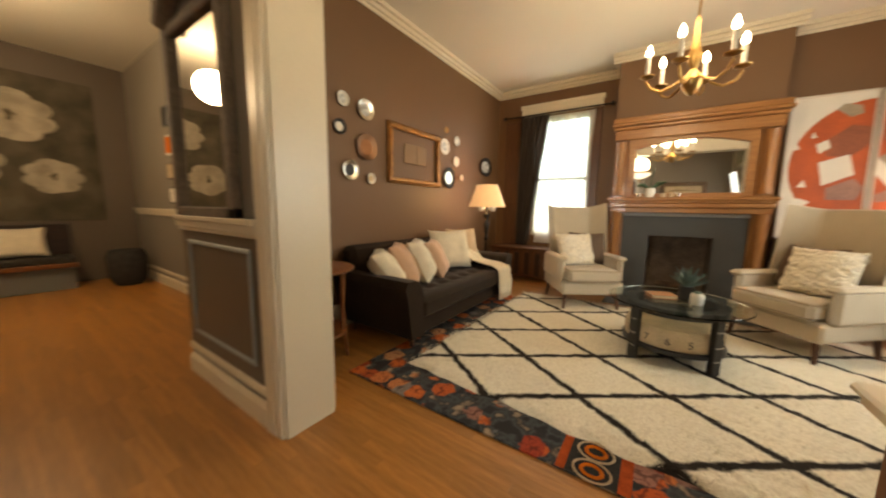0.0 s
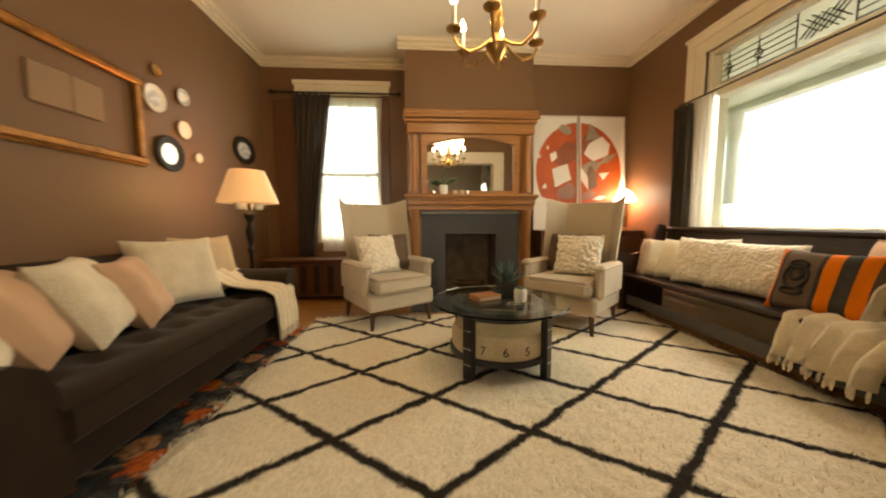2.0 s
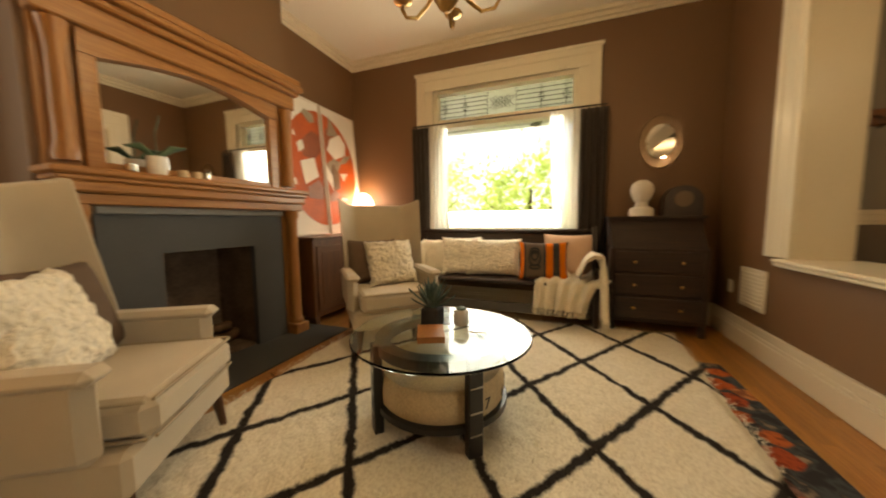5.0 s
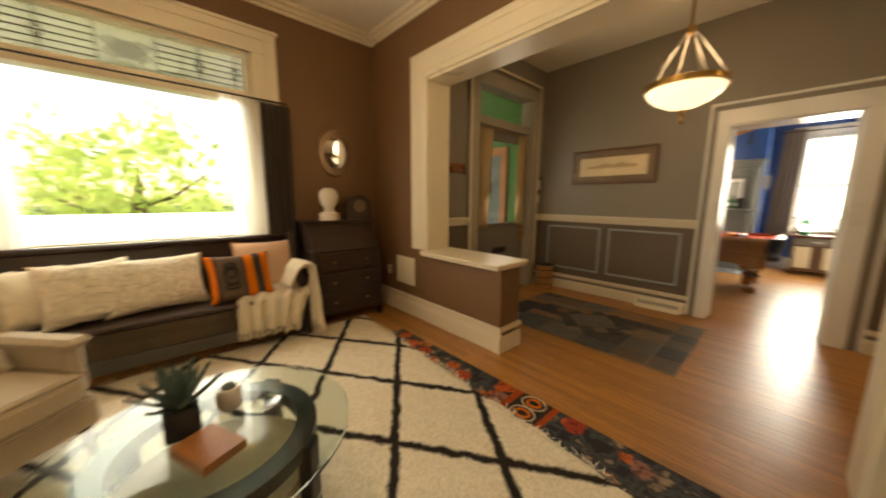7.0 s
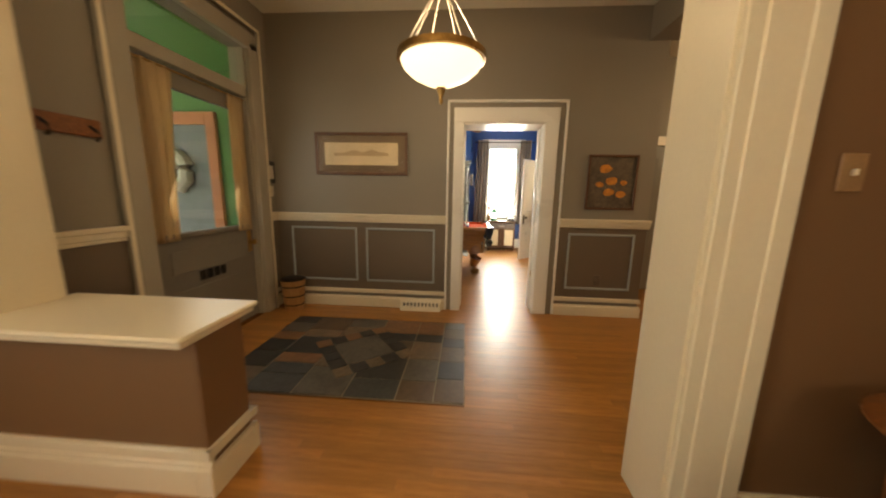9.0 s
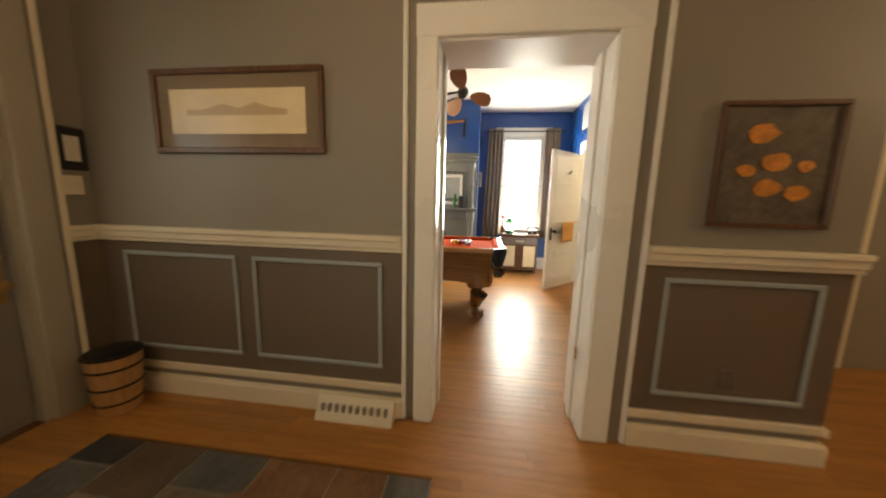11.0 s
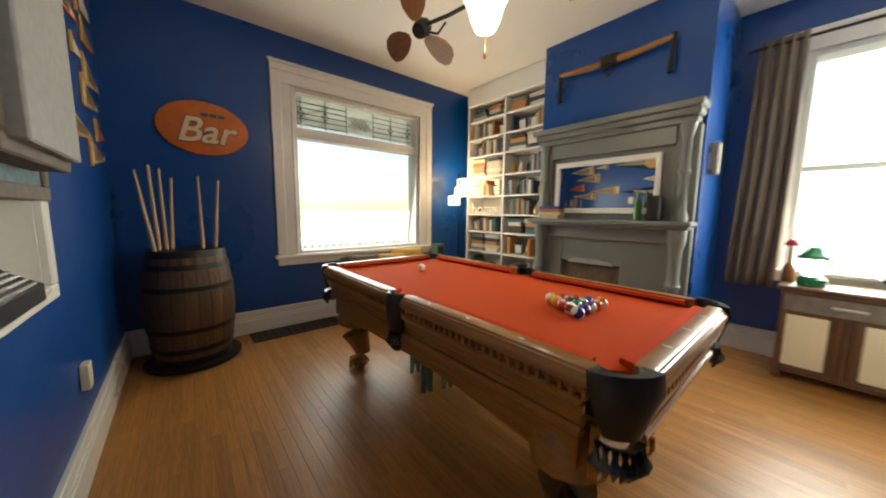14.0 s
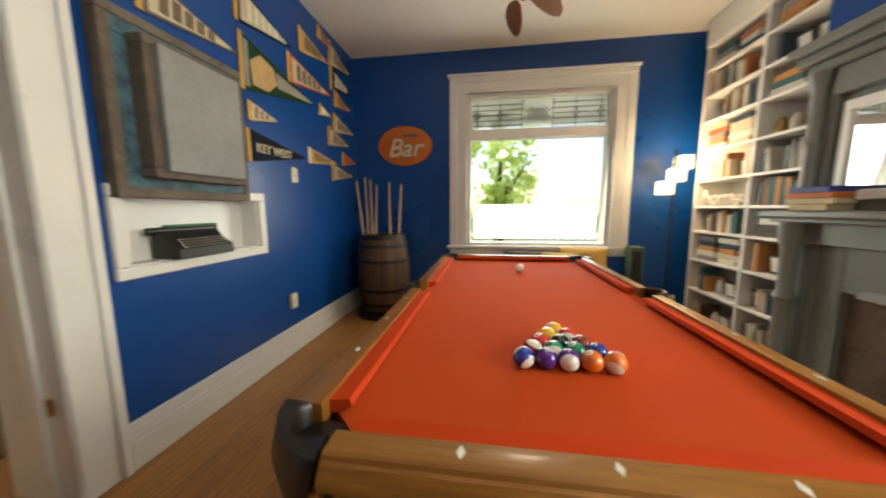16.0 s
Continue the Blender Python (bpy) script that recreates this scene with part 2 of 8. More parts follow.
LEAD = mat("lead_came", (0.05, 0.05, 0.048), 0.5, 0.6)
SHADECLOTH = glow("lit_lampshade", (0.95, 0.56, 0.27), 0.16)
SHADEPINK = glow("lit_glass_lampshade", (1.0, 0.72, 0.64), 3.2)
BULB = glow("lit_bulb", (1.0, 0.86, 0.6), 8.0)
BOWL = glow("lit_alabaster_bowl", (1.0, 0.86, 0.62), 0.5)
FANGLASS = glow("lit_frosted_glass", (1.0, 0.92, 0.78), 0.8)
LAMPCUBE = glow("lit_paper_shade", (1.0, 0.8, 0.52), 1.1)


def mirror_mat():
    m, n, l, b = nodes_of("silvered_mirror")
    b.inputs["Base Color"].default_value, b.inputs["Metallic"].default_value, b.inputs["Roughness"].default_value = (0.82, 0.82, 0.8, 1), 1, 0.015
    return m


MIRROR = mirror_mat()


def rug_mat():
    """Ivory shag with dark diamond lines, 0.905 by 0.64 m, drawn a little unevenly."""
    m, n, l, b = nodes_of("ivory_shag_with_dark_diamonds")
    tc, noi, sub, sc, addv = (n.new("ShaderNodeTexCoord"), n.new("ShaderNodeTexNoise"), n.new("ShaderNodeVectorMath"), n.new("ShaderNodeVectorMath"), n.new("ShaderNodeVectorMath"))
    noi.inputs["Scale"].default_value, noi.inputs["Detail"].default_value = 9, 8
    noi.inputs["Roughness"].default_value = 0.75
    sub.operation, sc.operation = "SUBTRACT", "SCALE"
    sub.inputs[1].default_value = (0.5, 0.5, 0.5)
    sc.inputs["Scale"].default_value = 0.085
    l.new(tc.outputs["Object"], noi.inputs[0]), l.new(noi.outputs["Color"], sub.inputs[0]), l.new(sub.outputs[0], sc.inputs[0])
    l.new(tc.outputs["Object"], addv.inputs[0]), l.new(sc.outputs[0], addv.inputs[1])
    sep = n.new("ShaderNodeSeparateXYZ")
    l.new(addv.outputs[0], sep.inputs[0])

    def math(op, a, c, d=None):
        k = n.new("ShaderNodeMath")
        k.operation = op
        for i, v in enumerate((a, c, d)):
            if v is None:
                continue
            if isinstance(v, (int, float)):
                k.inputs[i].default_value = v
            else:
                l.new(v, k.inputs[i])
        return k.outputs[0]

    u = math("MULTIPLY_ADD", sep.outputs[0], 1 / 0.905, 20 - 0.67 / 0.905)
    v = math("MULTIPLY_ADD", sep.outputs[1], 1 / 0.64, -2.58 / 0.64)
    near = []
    for w in (math("ADD", u, v), math("SUBTRACT", u, v)):
        f = math("FRACT", math("ADD", w, 0.5), 0.0)
        near.append(math("ABSOLUTE", math("SUBTRACT", f, 0.5), 0.0))
    d = math("MINIMUM", near[0], near[1])
    line = n.new("ShaderNodeMapRange")
    line.inputs[1].default_value, line.inputs[2].default_value = 0.03, 0.062
    l.new(d, line.inputs[0])
    tuft = n.new("ShaderNodeTexNoise")
    tuft.inputs["Scale"].default_value, tuft.inputs["Detail"].default_value = 70, 4
    l.new(tc.outputs["Object"], tuft.inputs[0])
    ivory = ramp(n, [(0.28, (0.66, 0.59, 0.46)), (0.62, (0.84, 0.78, 0.64))])
    l.new(tuft.outputs[0], ivory.inputs[0])
    mx = n.new("ShaderNodeMix")
    mx.data_type = "RGBA"
    mx.inputs[6].default_value = (0.028, 0.023, 0.02, 1)
    l.new(line.outputs[0], mx.inputs[0]), l.new(ivory.outputs[0], mx.inputs[7]), l.new(mx.outputs[2], b.inputs["Base Color"])
    b.inputs["Roughness"].default_value, b.inputs["Specular IOR Level"].default_value = 0.95, 0.1
    bp = n.new("ShaderNodeBump")
    bp.inputs["Strength"].default_value, bp.inputs["Distance"].default_value = 0.4, 0.01
    l.new(tuft.outputs[0], bp.inputs["Height"]), l.new(bp.outputs[0], b.inputs["Normal"])
    return m


def floral_mat():
    """Dark flat-woven rug with orange and grey roses in patches and small lattice bands."""
    m, n, l, b = nodes_of("dark_floral_rug")
    tc, noi, sc, addv = n.new("ShaderNodeTexCoord"), n.new("ShaderNodeTexNoise"), n.new("ShaderNodeVectorMath"), n.new("ShaderNodeVectorMath")
    noi.inputs["Scale"].default_value, noi.inputs["Detail"].default_value = 11, 3
    sc.operation = "SCALE"
    sc.inputs["Scale"].default_value = 0.09
    l.new(tc.outputs["Object"], noi.inputs[0]), l.new(noi.outputs["Color"], sc.inputs[0])
    l.new(tc.outputs["Object"], addv.inputs[0]), l.new(sc.outputs[0], addv.inputs[1])
    v = n.new("ShaderNodeTexVoronoi")
    v.inputs["Scale"].default_value = 6.2
    l.new(addv.outputs[0], v.inputs[0])
    petals = n.new("ShaderNodeTexVoronoi")
    petals.inputs["Scale"].default_value = 26
    l.new(addv.outputs[0], petals.inputs[0])
    sep = n.new("ShaderNodeSeparateColor")
    l.new(v.outputs["Color"], sep.inputs[0])
    rose = ramp(n, [(0.0, (0.5, 0.085, 0.012)), (0.35, (0.62, 0.15, 0.025)), (0.55, (0.55, 0.27, 0.12)), (0.72, (0.15, 0.16, 0.165)), (0.85, (0.5, 0.11, 0.02)), (1.0, (0.34, 0.035, 0.012))])
    l.new(sep.outputs[0], rose.inputs[0])
    veins = ramp(n, [(0.0, (0.55, 0.45, 0.4)), (0.5, (1, 1, 1)), (0.75, (0.3, 0.22, 0.2))])
    l.new(petals.outputs["Distance"], veins.inputs[0])
    mul = n.new("ShaderNodeMix")
    mul.data_type, mul.blend_type = "RGBA", "MULTIPLY"
    mul.inputs[0].default_value = 0.9
    l.new(rose.outputs[0], mul.inputs[6]), l.new(veins.outputs[0], mul.inputs[7])
    edge = n.new("ShaderNodeMapRange")
    edge.inputs[1].default_value, edge.inputs[2].default_value = 0.43, 0.48
    l.new(v.outputs["Distance"], edge.inputs[0])
    mx = n.new("ShaderNodeMix")
    mx.data_type = "RGBA"
    leafy = ramp(n, [(0.42, (0.014, 0.013, 0.014)), (0.5, (0.05, 0.058, 0.062)), (0.58, (0.02, 0.02, 0.022)), (0.68, (0.3, 0.22, 0.15))])
    l.new(noi.outputs[0], leafy.inputs[0]), l.new(leafy.outputs[0], mx.inputs[7])
    l.new(edge.outputs[0], mx.inputs[0]), l.new(mul.outputs[2], mx.inputs[6]), l.new(mx.outputs[2], b.inputs["Base Color"])
    b.inputs["Roughness"].default_value = 0.95
    return m


RUG, FLORAL = rug_mat(), floral_mat()


# ---- mesh helpers ----
class Shape:
    """Gathers vertices and faces of one mesh."""

    def __init__(self):
        self.v, self.f = [], []

    def add(self, verts, faces, m=None):
        k = len(self.v)
        self.v += [tuple(m @ Vector(p)) for p in verts] if m else [tuple(p) for p in verts]
        self.f += [tuple(k + i for i in f) for f in faces]
        return self

    def box(self, x0, x1, y0, y1, z0, z1, c=0.0, m=None):
        x0, x1, y0, y1, z0, z1 = min(x0, x1), max(x0, x1), min(y0, y1), max(y0, y1), min(z0, z1), max(z0, z1)
        c = min(c, (x1 - x0) * 0.45, (y1 - y0) * 0.45, (z1 - z0) * 0.45)
        if c <= 0:
            vs = [(x, y, z) for x in (x0, x1) for y in (y0, y1) for z in (z0, z1)]
            fs = [(0, 1, 3, 2), (4, 6, 7, 5), (0, 4, 5, 1), (2, 3, 7, 6), (0, 2, 6, 4), (1, 5, 7, 3)]
            return self.add(vs, fs, m)
        lo, hi = (x0, y0, z0), (x1, y1, z1)
        vs, at = [], {}
        for i in (0, 1):
            for j in (0, 1):
                for k in (0, 1):
                    for a in range(3):
                        p = [(hi if s else lo)[n] + (0 if n == a else (-c if s else c)) for n, s in enumerate((i, j, k))]
                        at[i, j, k, a] = len(vs)
                        vs.append(p)
        fs = []
        for a in range(3):
            b, d = (a + 1) % 3, (a + 2) % 3
            for s in (0, 1):
                q = []
                for t, u in ((0, 0), (1, 0), (1, 1), (0, 1)):
                    key = [0, 0, 0]
                    key[a], key[b], key[d] = s, t, u
                    q.append(at[(*key, a)])
                fs.append(q if s else q[::-1])
            for t in (0, 1):
                for u in (0, 1):
                    k0, k1 = [0, 0, 0], [0, 0, 0]
                    k0[b], k0[d], k1[b], k1[d], k1[a] = t, u, t, u, 1
                    q = [at[(*k0, b)], at[(*k1, b)], at[(*k1, d)], at[(*k0, d)]]
                    fs.append(q[::-1] if t == u else q)
        for i in (0, 1):
            for j in (0, 1):
                for k in (0, 1):
                    q = [at[i, j, k, a] for a in range(3)]
                    fs.append(q if (i + j + k) % 2 else q[::-1])
        return self.add(vs, fs, m)

    def lathe(self, profile, seg=24, m=None):
        vs = [(r * math.cos(2 * math.pi * i / seg), r * math.sin(2 * math.pi * i / seg), z) for r, z in profile for i in range(seg)]
        n = len(profile)
        fs = [(j * seg + i, j * seg + (i + 1) % seg, (j + 1) * seg + (i + 1) % seg, (j + 1) * seg + i) for j in range(n - 1) for i in range(seg)]
        fs += [tuple(range(seg))[::-1], tuple((n - 1) * seg + i for i in range(seg))]
        return self.add(vs, fs, m)

    def rod(self, a, b, r, r2=None, seg=12):
        a, b = Vector(a), Vector(b)
        m = Matrix.Translation(a) @ (b - a).to_track_quat("Z", "Y").to_matrix().to_4x4()
        return self.lathe([(r, 0), (r if r2 is None else r2, (b - a).length)], seg, m)

    def tube(self, pts, r, seg=8):
        pts = [Vector(p) for p in pts]
        rs = r if isinstance(r, (list, tuple)) else [r] * len(pts)
        k = len(self.v)
        for i, p in enumerate(pts):
            d = (pts[min(i + 1, len(pts) - 1)] - pts[max(i - 1, 0)]).normalized()
            side = d.cross(Vector((0, 0, 1)))
            side = side.normalized() if side.length > 0.05 else d.cross(Vector((0, 1, 0))).normalized()
            up = side.cross(d)
            self.v += [tuple(p + rs[i] * (math.cos(2 * math.pi * j / seg) * side + math.sin(2 * math.pi * j / seg) * up)) for j in range(seg)]
        self.f += [(k + i * seg + j, k + i * seg + (j + 1) % seg, k + (i + 1) * seg + (j + 1) % seg, k + (i + 1) * seg + j) for i in range(len(pts) - 1) for j in range(seg)]
        self.f += [tuple(k + j for j in range(seg))[::-1], tuple(k + (len(pts) - 1) * seg + j for j in range(seg))]
        return self

    def prism(self, poly, z0, z1, m=None):
        n = len(poly)
        vs = [(x, y, z) for z in (z0, z1) for x, y in poly]
        fs = [tuple(range(n))[::-1], tuple(range(n, 2 * n))] + [(i, (i + 1) % n, n + (i + 1) % n, n + i) for i in range(n)]
        return self.add(vs, fs, m)

    def ball(self, at, r, seg=16, sx=1, sy=1, sz=1):
        rings = seg // 2
        prof = [(max(1e-4, r * math.sin(math.pi * j / rings)), -r * math.cos(math.pi * j / rings)) for j in range(rings + 1)]
        return self.lathe(prof, seg, Matrix.Translation(at) @ Matrix.Diagonal((sx, sy, sz, 1)))

    def sheet(self, f, nu, nv, thick=0.0):
        """A grid of points f(u, v), u and v from 0 to 1, given a back at the distance thick along y."""
        k = len(self.v)
        pts = [f(i / nu, j / nv) for j in range(nv + 1) for i in range(nu + 1)]
        self.v += [tuple(p) for p in pts]
        w = nu + 1
        quads = [(j * w + i, j * w + i + 1, (j + 1) * w + i + 1, (j + 1) * w + i) for j in range(nv) for i in range(nu)]
        self.f += [tuple(k + a for a in q) for q in quads]
        return self

    def pillow(self, w, h, t, m=None, seg=14, puff=0.35, wob=0.06, seed=0):
        """A stuffed cushion: w by h, t thick, with drawn-in sides and slightly uneven faces."""
        vs, fs = [], []
        n = seg + 1
        for s in (1, -1):
            for j in range(n):
                for i in range(n):
                    u, v = 2 * i / seg - 1, 2 * j / seg - 1
                    edge = ((1 - u ** 4) * (1 - v ** 4)) ** 0.5 if abs(u) < 1 and abs(v) < 1 else 0
                    pin = 1 - 0.09 * (1 - v * v) * abs(u) ** 3
                    piv = 1 - 0.09 * (1 - u * u) * abs(v) ** 3
                    e = noise.noise(Vector((u * 1.9 + seed, v * 1.9, s + seed * 0.7))) * wob
                    vs.append((u * w / 2 * pin, v * h / 2 * piv, s * t / 2 * edge * (1 + 3 * e)))
        for s in (0, 1):
            for j in range(seg):
                for i in range(seg):
                    q = [s * n * n + a for a in (j * n + i, j * n + i + 1, (j + 1) * n + i + 1, (j + 1) * n + i)]
                    fs.append(q[::-1] if s else q)
        return self.add(vs, fs, m)

    def mesh(self, name, material, smooth=35):
        me = bpy.data.meshes.new(name)
        me.from_pydata(self.v, [], self.f)
        me.materials.append(material)
        if smooth:
            me.shade_smooth()
            me.set_sharp_from_angle(angle=radians(smooth))
        me.update()
        return me


def thing(name, label, category, at=(0, 0, 0), rz=0.0, group="", rx=0.0, ry=0.0):
    ob = new(name)
    ob.empty_display_size = 0.1
    ob.matrix_world = pose(*at, rx, ry, rz)
    return tagged(ob, label, category, group)


def part(name, shape, material, parent, label="", smooth=35):
    ob = new(name, shape.mesh(name, material, smooth))
    ob.parent = parent
    return tagged(ob, label) if label else ob


def solid(name, shape, material, label, category, at=(0, 0, 0), rz=0.0, group="", kind="", smooth=35, rx=0.0, ry=0.0):
    ob = new(name, shape.mesh(name, material, smooth))
    ob.matrix_world = pose(*at, rx, ry, rz)
    return tagged(ob, label, category, group, kind)


def structure(name, shape, material, label="", smooth=35):
    return tagged(new(name, shape.mesh(name, material, smooth)), label, "", "", "structure")


def S():
    return Shape()

# ---- walls, ceilings, trim ----
def wall(name, axis, a0, a1, t0, t1, z0, z1, material, holes=(), label=""):
    """A wall along axis x or y from a0 to a1, between t0 and t1 across, with holes (a0, a1, z0, z1) through it."""
    s = S()

    def put(p, q, lo, hi):
        if q - p > 1e-4 and hi - lo > 1e-4:
            s.box(*((p, q, t0, t1) if axis == "x" else (t0, t1, p, q)), lo, hi)

    at = a0
    for p, q, lo, hi in sorted(holes):
        put(at, p, z0, z1), put(p, q, z0, lo), put(p, q, hi, z1)
        at = q
    put(at, a1, z0, z1)
    return structure(name, s, material, label, 0)


def run(shape, axis, a0, a1, at, side, steps, c=0.004):
    """Stepped moulding along a wall face at `at`; steps are (z0, z1, depth), side +1 or -1 is the way it stands out."""
    for z0, z1, d in steps:
        lo, hi = sorted((at - side * 0.002, at + side * d))
        shape.box(*((a0, a1, lo, hi) if axis == "x" else (lo, hi, a0, a1)), z0, z1, c)
    return shape


BASE = [(0.0, 0.135, 0.024), (0.135, 0.16, 0.018), (0.16, 0.205, 0.012), (0.205, 0.225, 0.022)]
CH, CHALL, CPOOL = 3.14, 3.13, 2.93

# living room
wall("wall_south", "x", -1.93, 2.93, 1.21, 1.34, 0, CH, BROWN, [(-0.92, 0.97, 0, 2.44), (0.97, 1.90, 0.72, 2.44)])
wall("wall_south_hall_side", "x", -2.1, 2.05, 1.08, 1.2, 0, CH, GREY, [(-0.92, 0.97, 0, 2.44), (0.97, 1.90, 0.72, 2.44)])
structure("half_wall_end", S().box(0.955, 0.968, 1.08, 1.34, 0, 0.72), BROWN, smooth=0)
wall("wall_west", "y", 1.34, 5.86, -2.1, -1.93, 0, CH, BROWN)
wall("wall_east", "y", 1.2, 5.9, 2.93, 3.13, 0, CH, BROWN, [(2.60, 4.25, 0.9, 2.62)])
wall("wall_north", "x", -1.93, -0.03, 5.66, 5.86, 0, CH, BROWN, [(-1.28, -0.4, 0.72, 2.66)])
wall("chimney_breast", "x", -0.03, 1.53, 5.15, 5.3, 0, CH, BROWN, [(0.45, 1.09, 0.0, 0.86)])
structure("chimney_breast_sides", S().box(-0.03, 0.1, 5.3, 5.86, 0, CH).box(1.4, 1.53, 5.3, 5.86, 0, CH), BROWN, smooth=0)
wall("wall_north_east", "x", 1.53, 2.93, 5.42, 5.6, 0, CH, BROWN)
structure("ceiling_living", S().box(-2.1, 3.13, 1.08, 5.9, CH, CH + 0.15), CEIL, smooth=0)
CROWN = [(3.03, 3.06, 0.02), (3.06, 3.1, 0.045), (3.1, CH, 0.08)]
for ax, a0, a1, at, side in [("x", -1.93, 2.93, 1.34, 1), ("y", 1.34, 5.66, -1.93, 1), ("y", 1.34, 5.42, 2.93, -1), ("x", -1.93, -0.03, 5.66, -1), ("x", -0.11, 1.61, 5.15, -1), ("y", 5.15, 5.66, -0.03, -1), ("y", 5.15, 5.42, 1.53, 1), ("x", 1.53, 2.93, 5.42, -1)]:
    structure("crown_moulding", run(S(), ax, a0, a1, at, side, CROWN), CREAM)
for ax, a0, a1, at, side in [("x", 1.0, 2.93, 1.34, 1), ("x", -1.93, -1.16, 1.34, 1), ("y", 1.34, 5.66, -1.93, 1), ("y", 1.34, 5.42, 2.93, -1), ("x", -1.93, -0.03, 5.66, -1)]:
    structure("baseboard", run(S(), ax, a0, a1, at, side, BASE), CREAM)
ENDBASE = [(0.0, 0.125, 0.024), (0.125, 0.14, 0.017), (0.185, 0.225, 0.022)]
structure("baseboard", run(run(run(S(), "x", 0.9315, 1.0, 1.34, 1, BASE, 0.0005), "y", 1.056, 1.3625, 0.955, -1, ENDBASE, 0.0005), "x", 0.9315, 1.9, 1.08, -1, ENDBASE, 0.001), CREAM)
# half-wall cap, jambs and casing of the wide opening
structure("half_wall_cap", S().box(0.94, 1.93, 1.0, 1.42, 0.72, 0.745, 0.006).box(0.925, 1.93, 0.985, 1.435, 0.745, 0.77, 0.008), CREAM, "cream painted cap of the half wall")
jam = S()
jam.box(-0.935, -0.9, 1.075, 1.345, 0, 2.44).box(1.885, 1.92, 1.075, 1.345, 0.77, 2.44).box(-0.9, 1.885, 1.075, 1.345, 2.415, 2.45)
structure("opening_jamb", jam, CREAM, "cream jambs of the wide opening", 0)
for y0, y1, w in ((1.336, 1.366, 0.23), (1.054, 1.084, 0.13)):
    west, east, head = S(), S(), S()
    for g, d in ((0.0, 0.0), (0.05, 0.006), (0.17, 0.012)):
        e = d if y0 > 1.2 else 0
        f = d if y0 < 1.2 else 0
        if g < w:
            west.box(-0.92 - w, -0.915 - g, y0 - f, y1 + e, 0, 2.44 + g, 0.004)
            east.box(1.89 + g, 1.9 + w if y0 > 1.2 else 2.04, y0 - f, y1 + e, 0.77, 2.44 + g, 0.004)
            head.box(-0.92 - w, 1.9 + (w if y0 > 1.2 else 0.14), y0 - f, y1 + e, 2.44 + g, 2.44 + max(w, 0.13), 0.004)
    for sh_ in (west, east, head):
        structure("opening_casing", sh_, CREAM, "moulded cream casing of the wide opening")

# hall
wall("wall_hall_south", "x", -2.04, 2.05, -1.22, -1.03, 0, CHALL, GREY, [(-0.9, -0.07, 0, 2.06)])
wall("wall_pool_north", "x", -2.04, 2.93, -1.35, -1.221, 0, CHALL, BLUE, [(-0.9, -0.07, 0, 2.06), (0.2, 1.02, 0.93, 1.245)])
structure("niche_back", S().box(0.2, 1.02, -1.235, -1.225, 0.93, 1.245), WHITE, smooth=0)
wall("wall_hall_front", "y", -1.22, 1.2, 2.05, 2.2, 0, CHALL, GREY, [(-0.7, 0.46, 0, 2.66)])
structure("ceiling_hall", S().box(-6.6, 2.2, -2.2, 1.08, CHALL, CHALL + 0.12).box(-6.6, -2.1, 1.08, 1.95, CHALL, CHALL + 0.12), CEIL, smooth=0)
structure("hall_beam", S().box(-2.1, -1.84, -1.03, 1.08, 2.82, CHALL + 0.01), GREY, "taupe painted beam", 0)
for x0, x1, y0, y1 in ((-2.04, -1.13, -1.034, -1.026), (0.105, 2.05, -1.034, -1.026), (2.044, 2.054, 0.6, 1.08), (2.044, 2.054, -1.03, -0.84), (-2.1, -1.06, 1.074, 1.084)):
    structure("wall_hall_lower", S().box(x0, x1, y0, y1, 0.2, 1.0), TAUPE, smooth=0)
RAIL = [(0.99, 1.015, 0.02), (1.015, 1.055, 0.034), (1.055, 1.085, 0.048)]
for ax, a0, a1, at, side in [("x", -2.06, -1.13, -1.026, 1), ("x", 0.105, 2.05, -1.026, 1), ("y", 0.6, 1.08, 2.044, -1), ("y", -1.03, -0.84, 2.044, -1), ("x", -2.1, -1.06, 1.074, -1), ("x", -6.3, -2.1, 1.75, -1)]:
    structure("chair_rail", run(S(), ax, a0, a1, at, side, RAIL), CREAM)
HBASE = [(0, 0.11, 0.028), (0.11, 0.125, 0.02), (0.165, 0.21, 0.02)]
for ax, a0, a1, at, side in [("x", -2.06, -1.13, -1.03, 1), ("x", 0.105, 2.05, -1.03, 1), ("y", 0.6, 1.05, 2.05, -1), ("y", -1.03, -0.84, 2.05, -1), ("x", -2.1, -1.06, 1.08, -1), ("x", -6.3, -2.1, 1.75, -1), ("y", -1.22, -1.0, -2.04, -1)]:
    structure("baseboard", run(S(), ax, a0, a1, at, side, HBASE), CREAM)
for x0, x1, y, d in ((1.11, 1.88, -1.026, 1), (0.22, 1.01, -1.026, 1), (-1.93, -1.23, -1.026, 1), (-1.98, -1.16, 1.074, -1)):
    lo, hi = sorted((y, y + d * 0.014))
    pm = S()
    for b in ((x0, x1, lo, hi, 0.905, 0.93), (x0, x1, lo, hi, 0.305, 0.33), (x0, x0 + 0.025, lo, hi, 0.33, 0.905), (x1 - 0.025, x1, lo, hi, 0.33, 0.905)):
        pm.box(*b, 0.005)
    structure("wall_panel_moulding", pm, PANELBLUE, "grey-blue rectangular panel moulding")
dc = S()
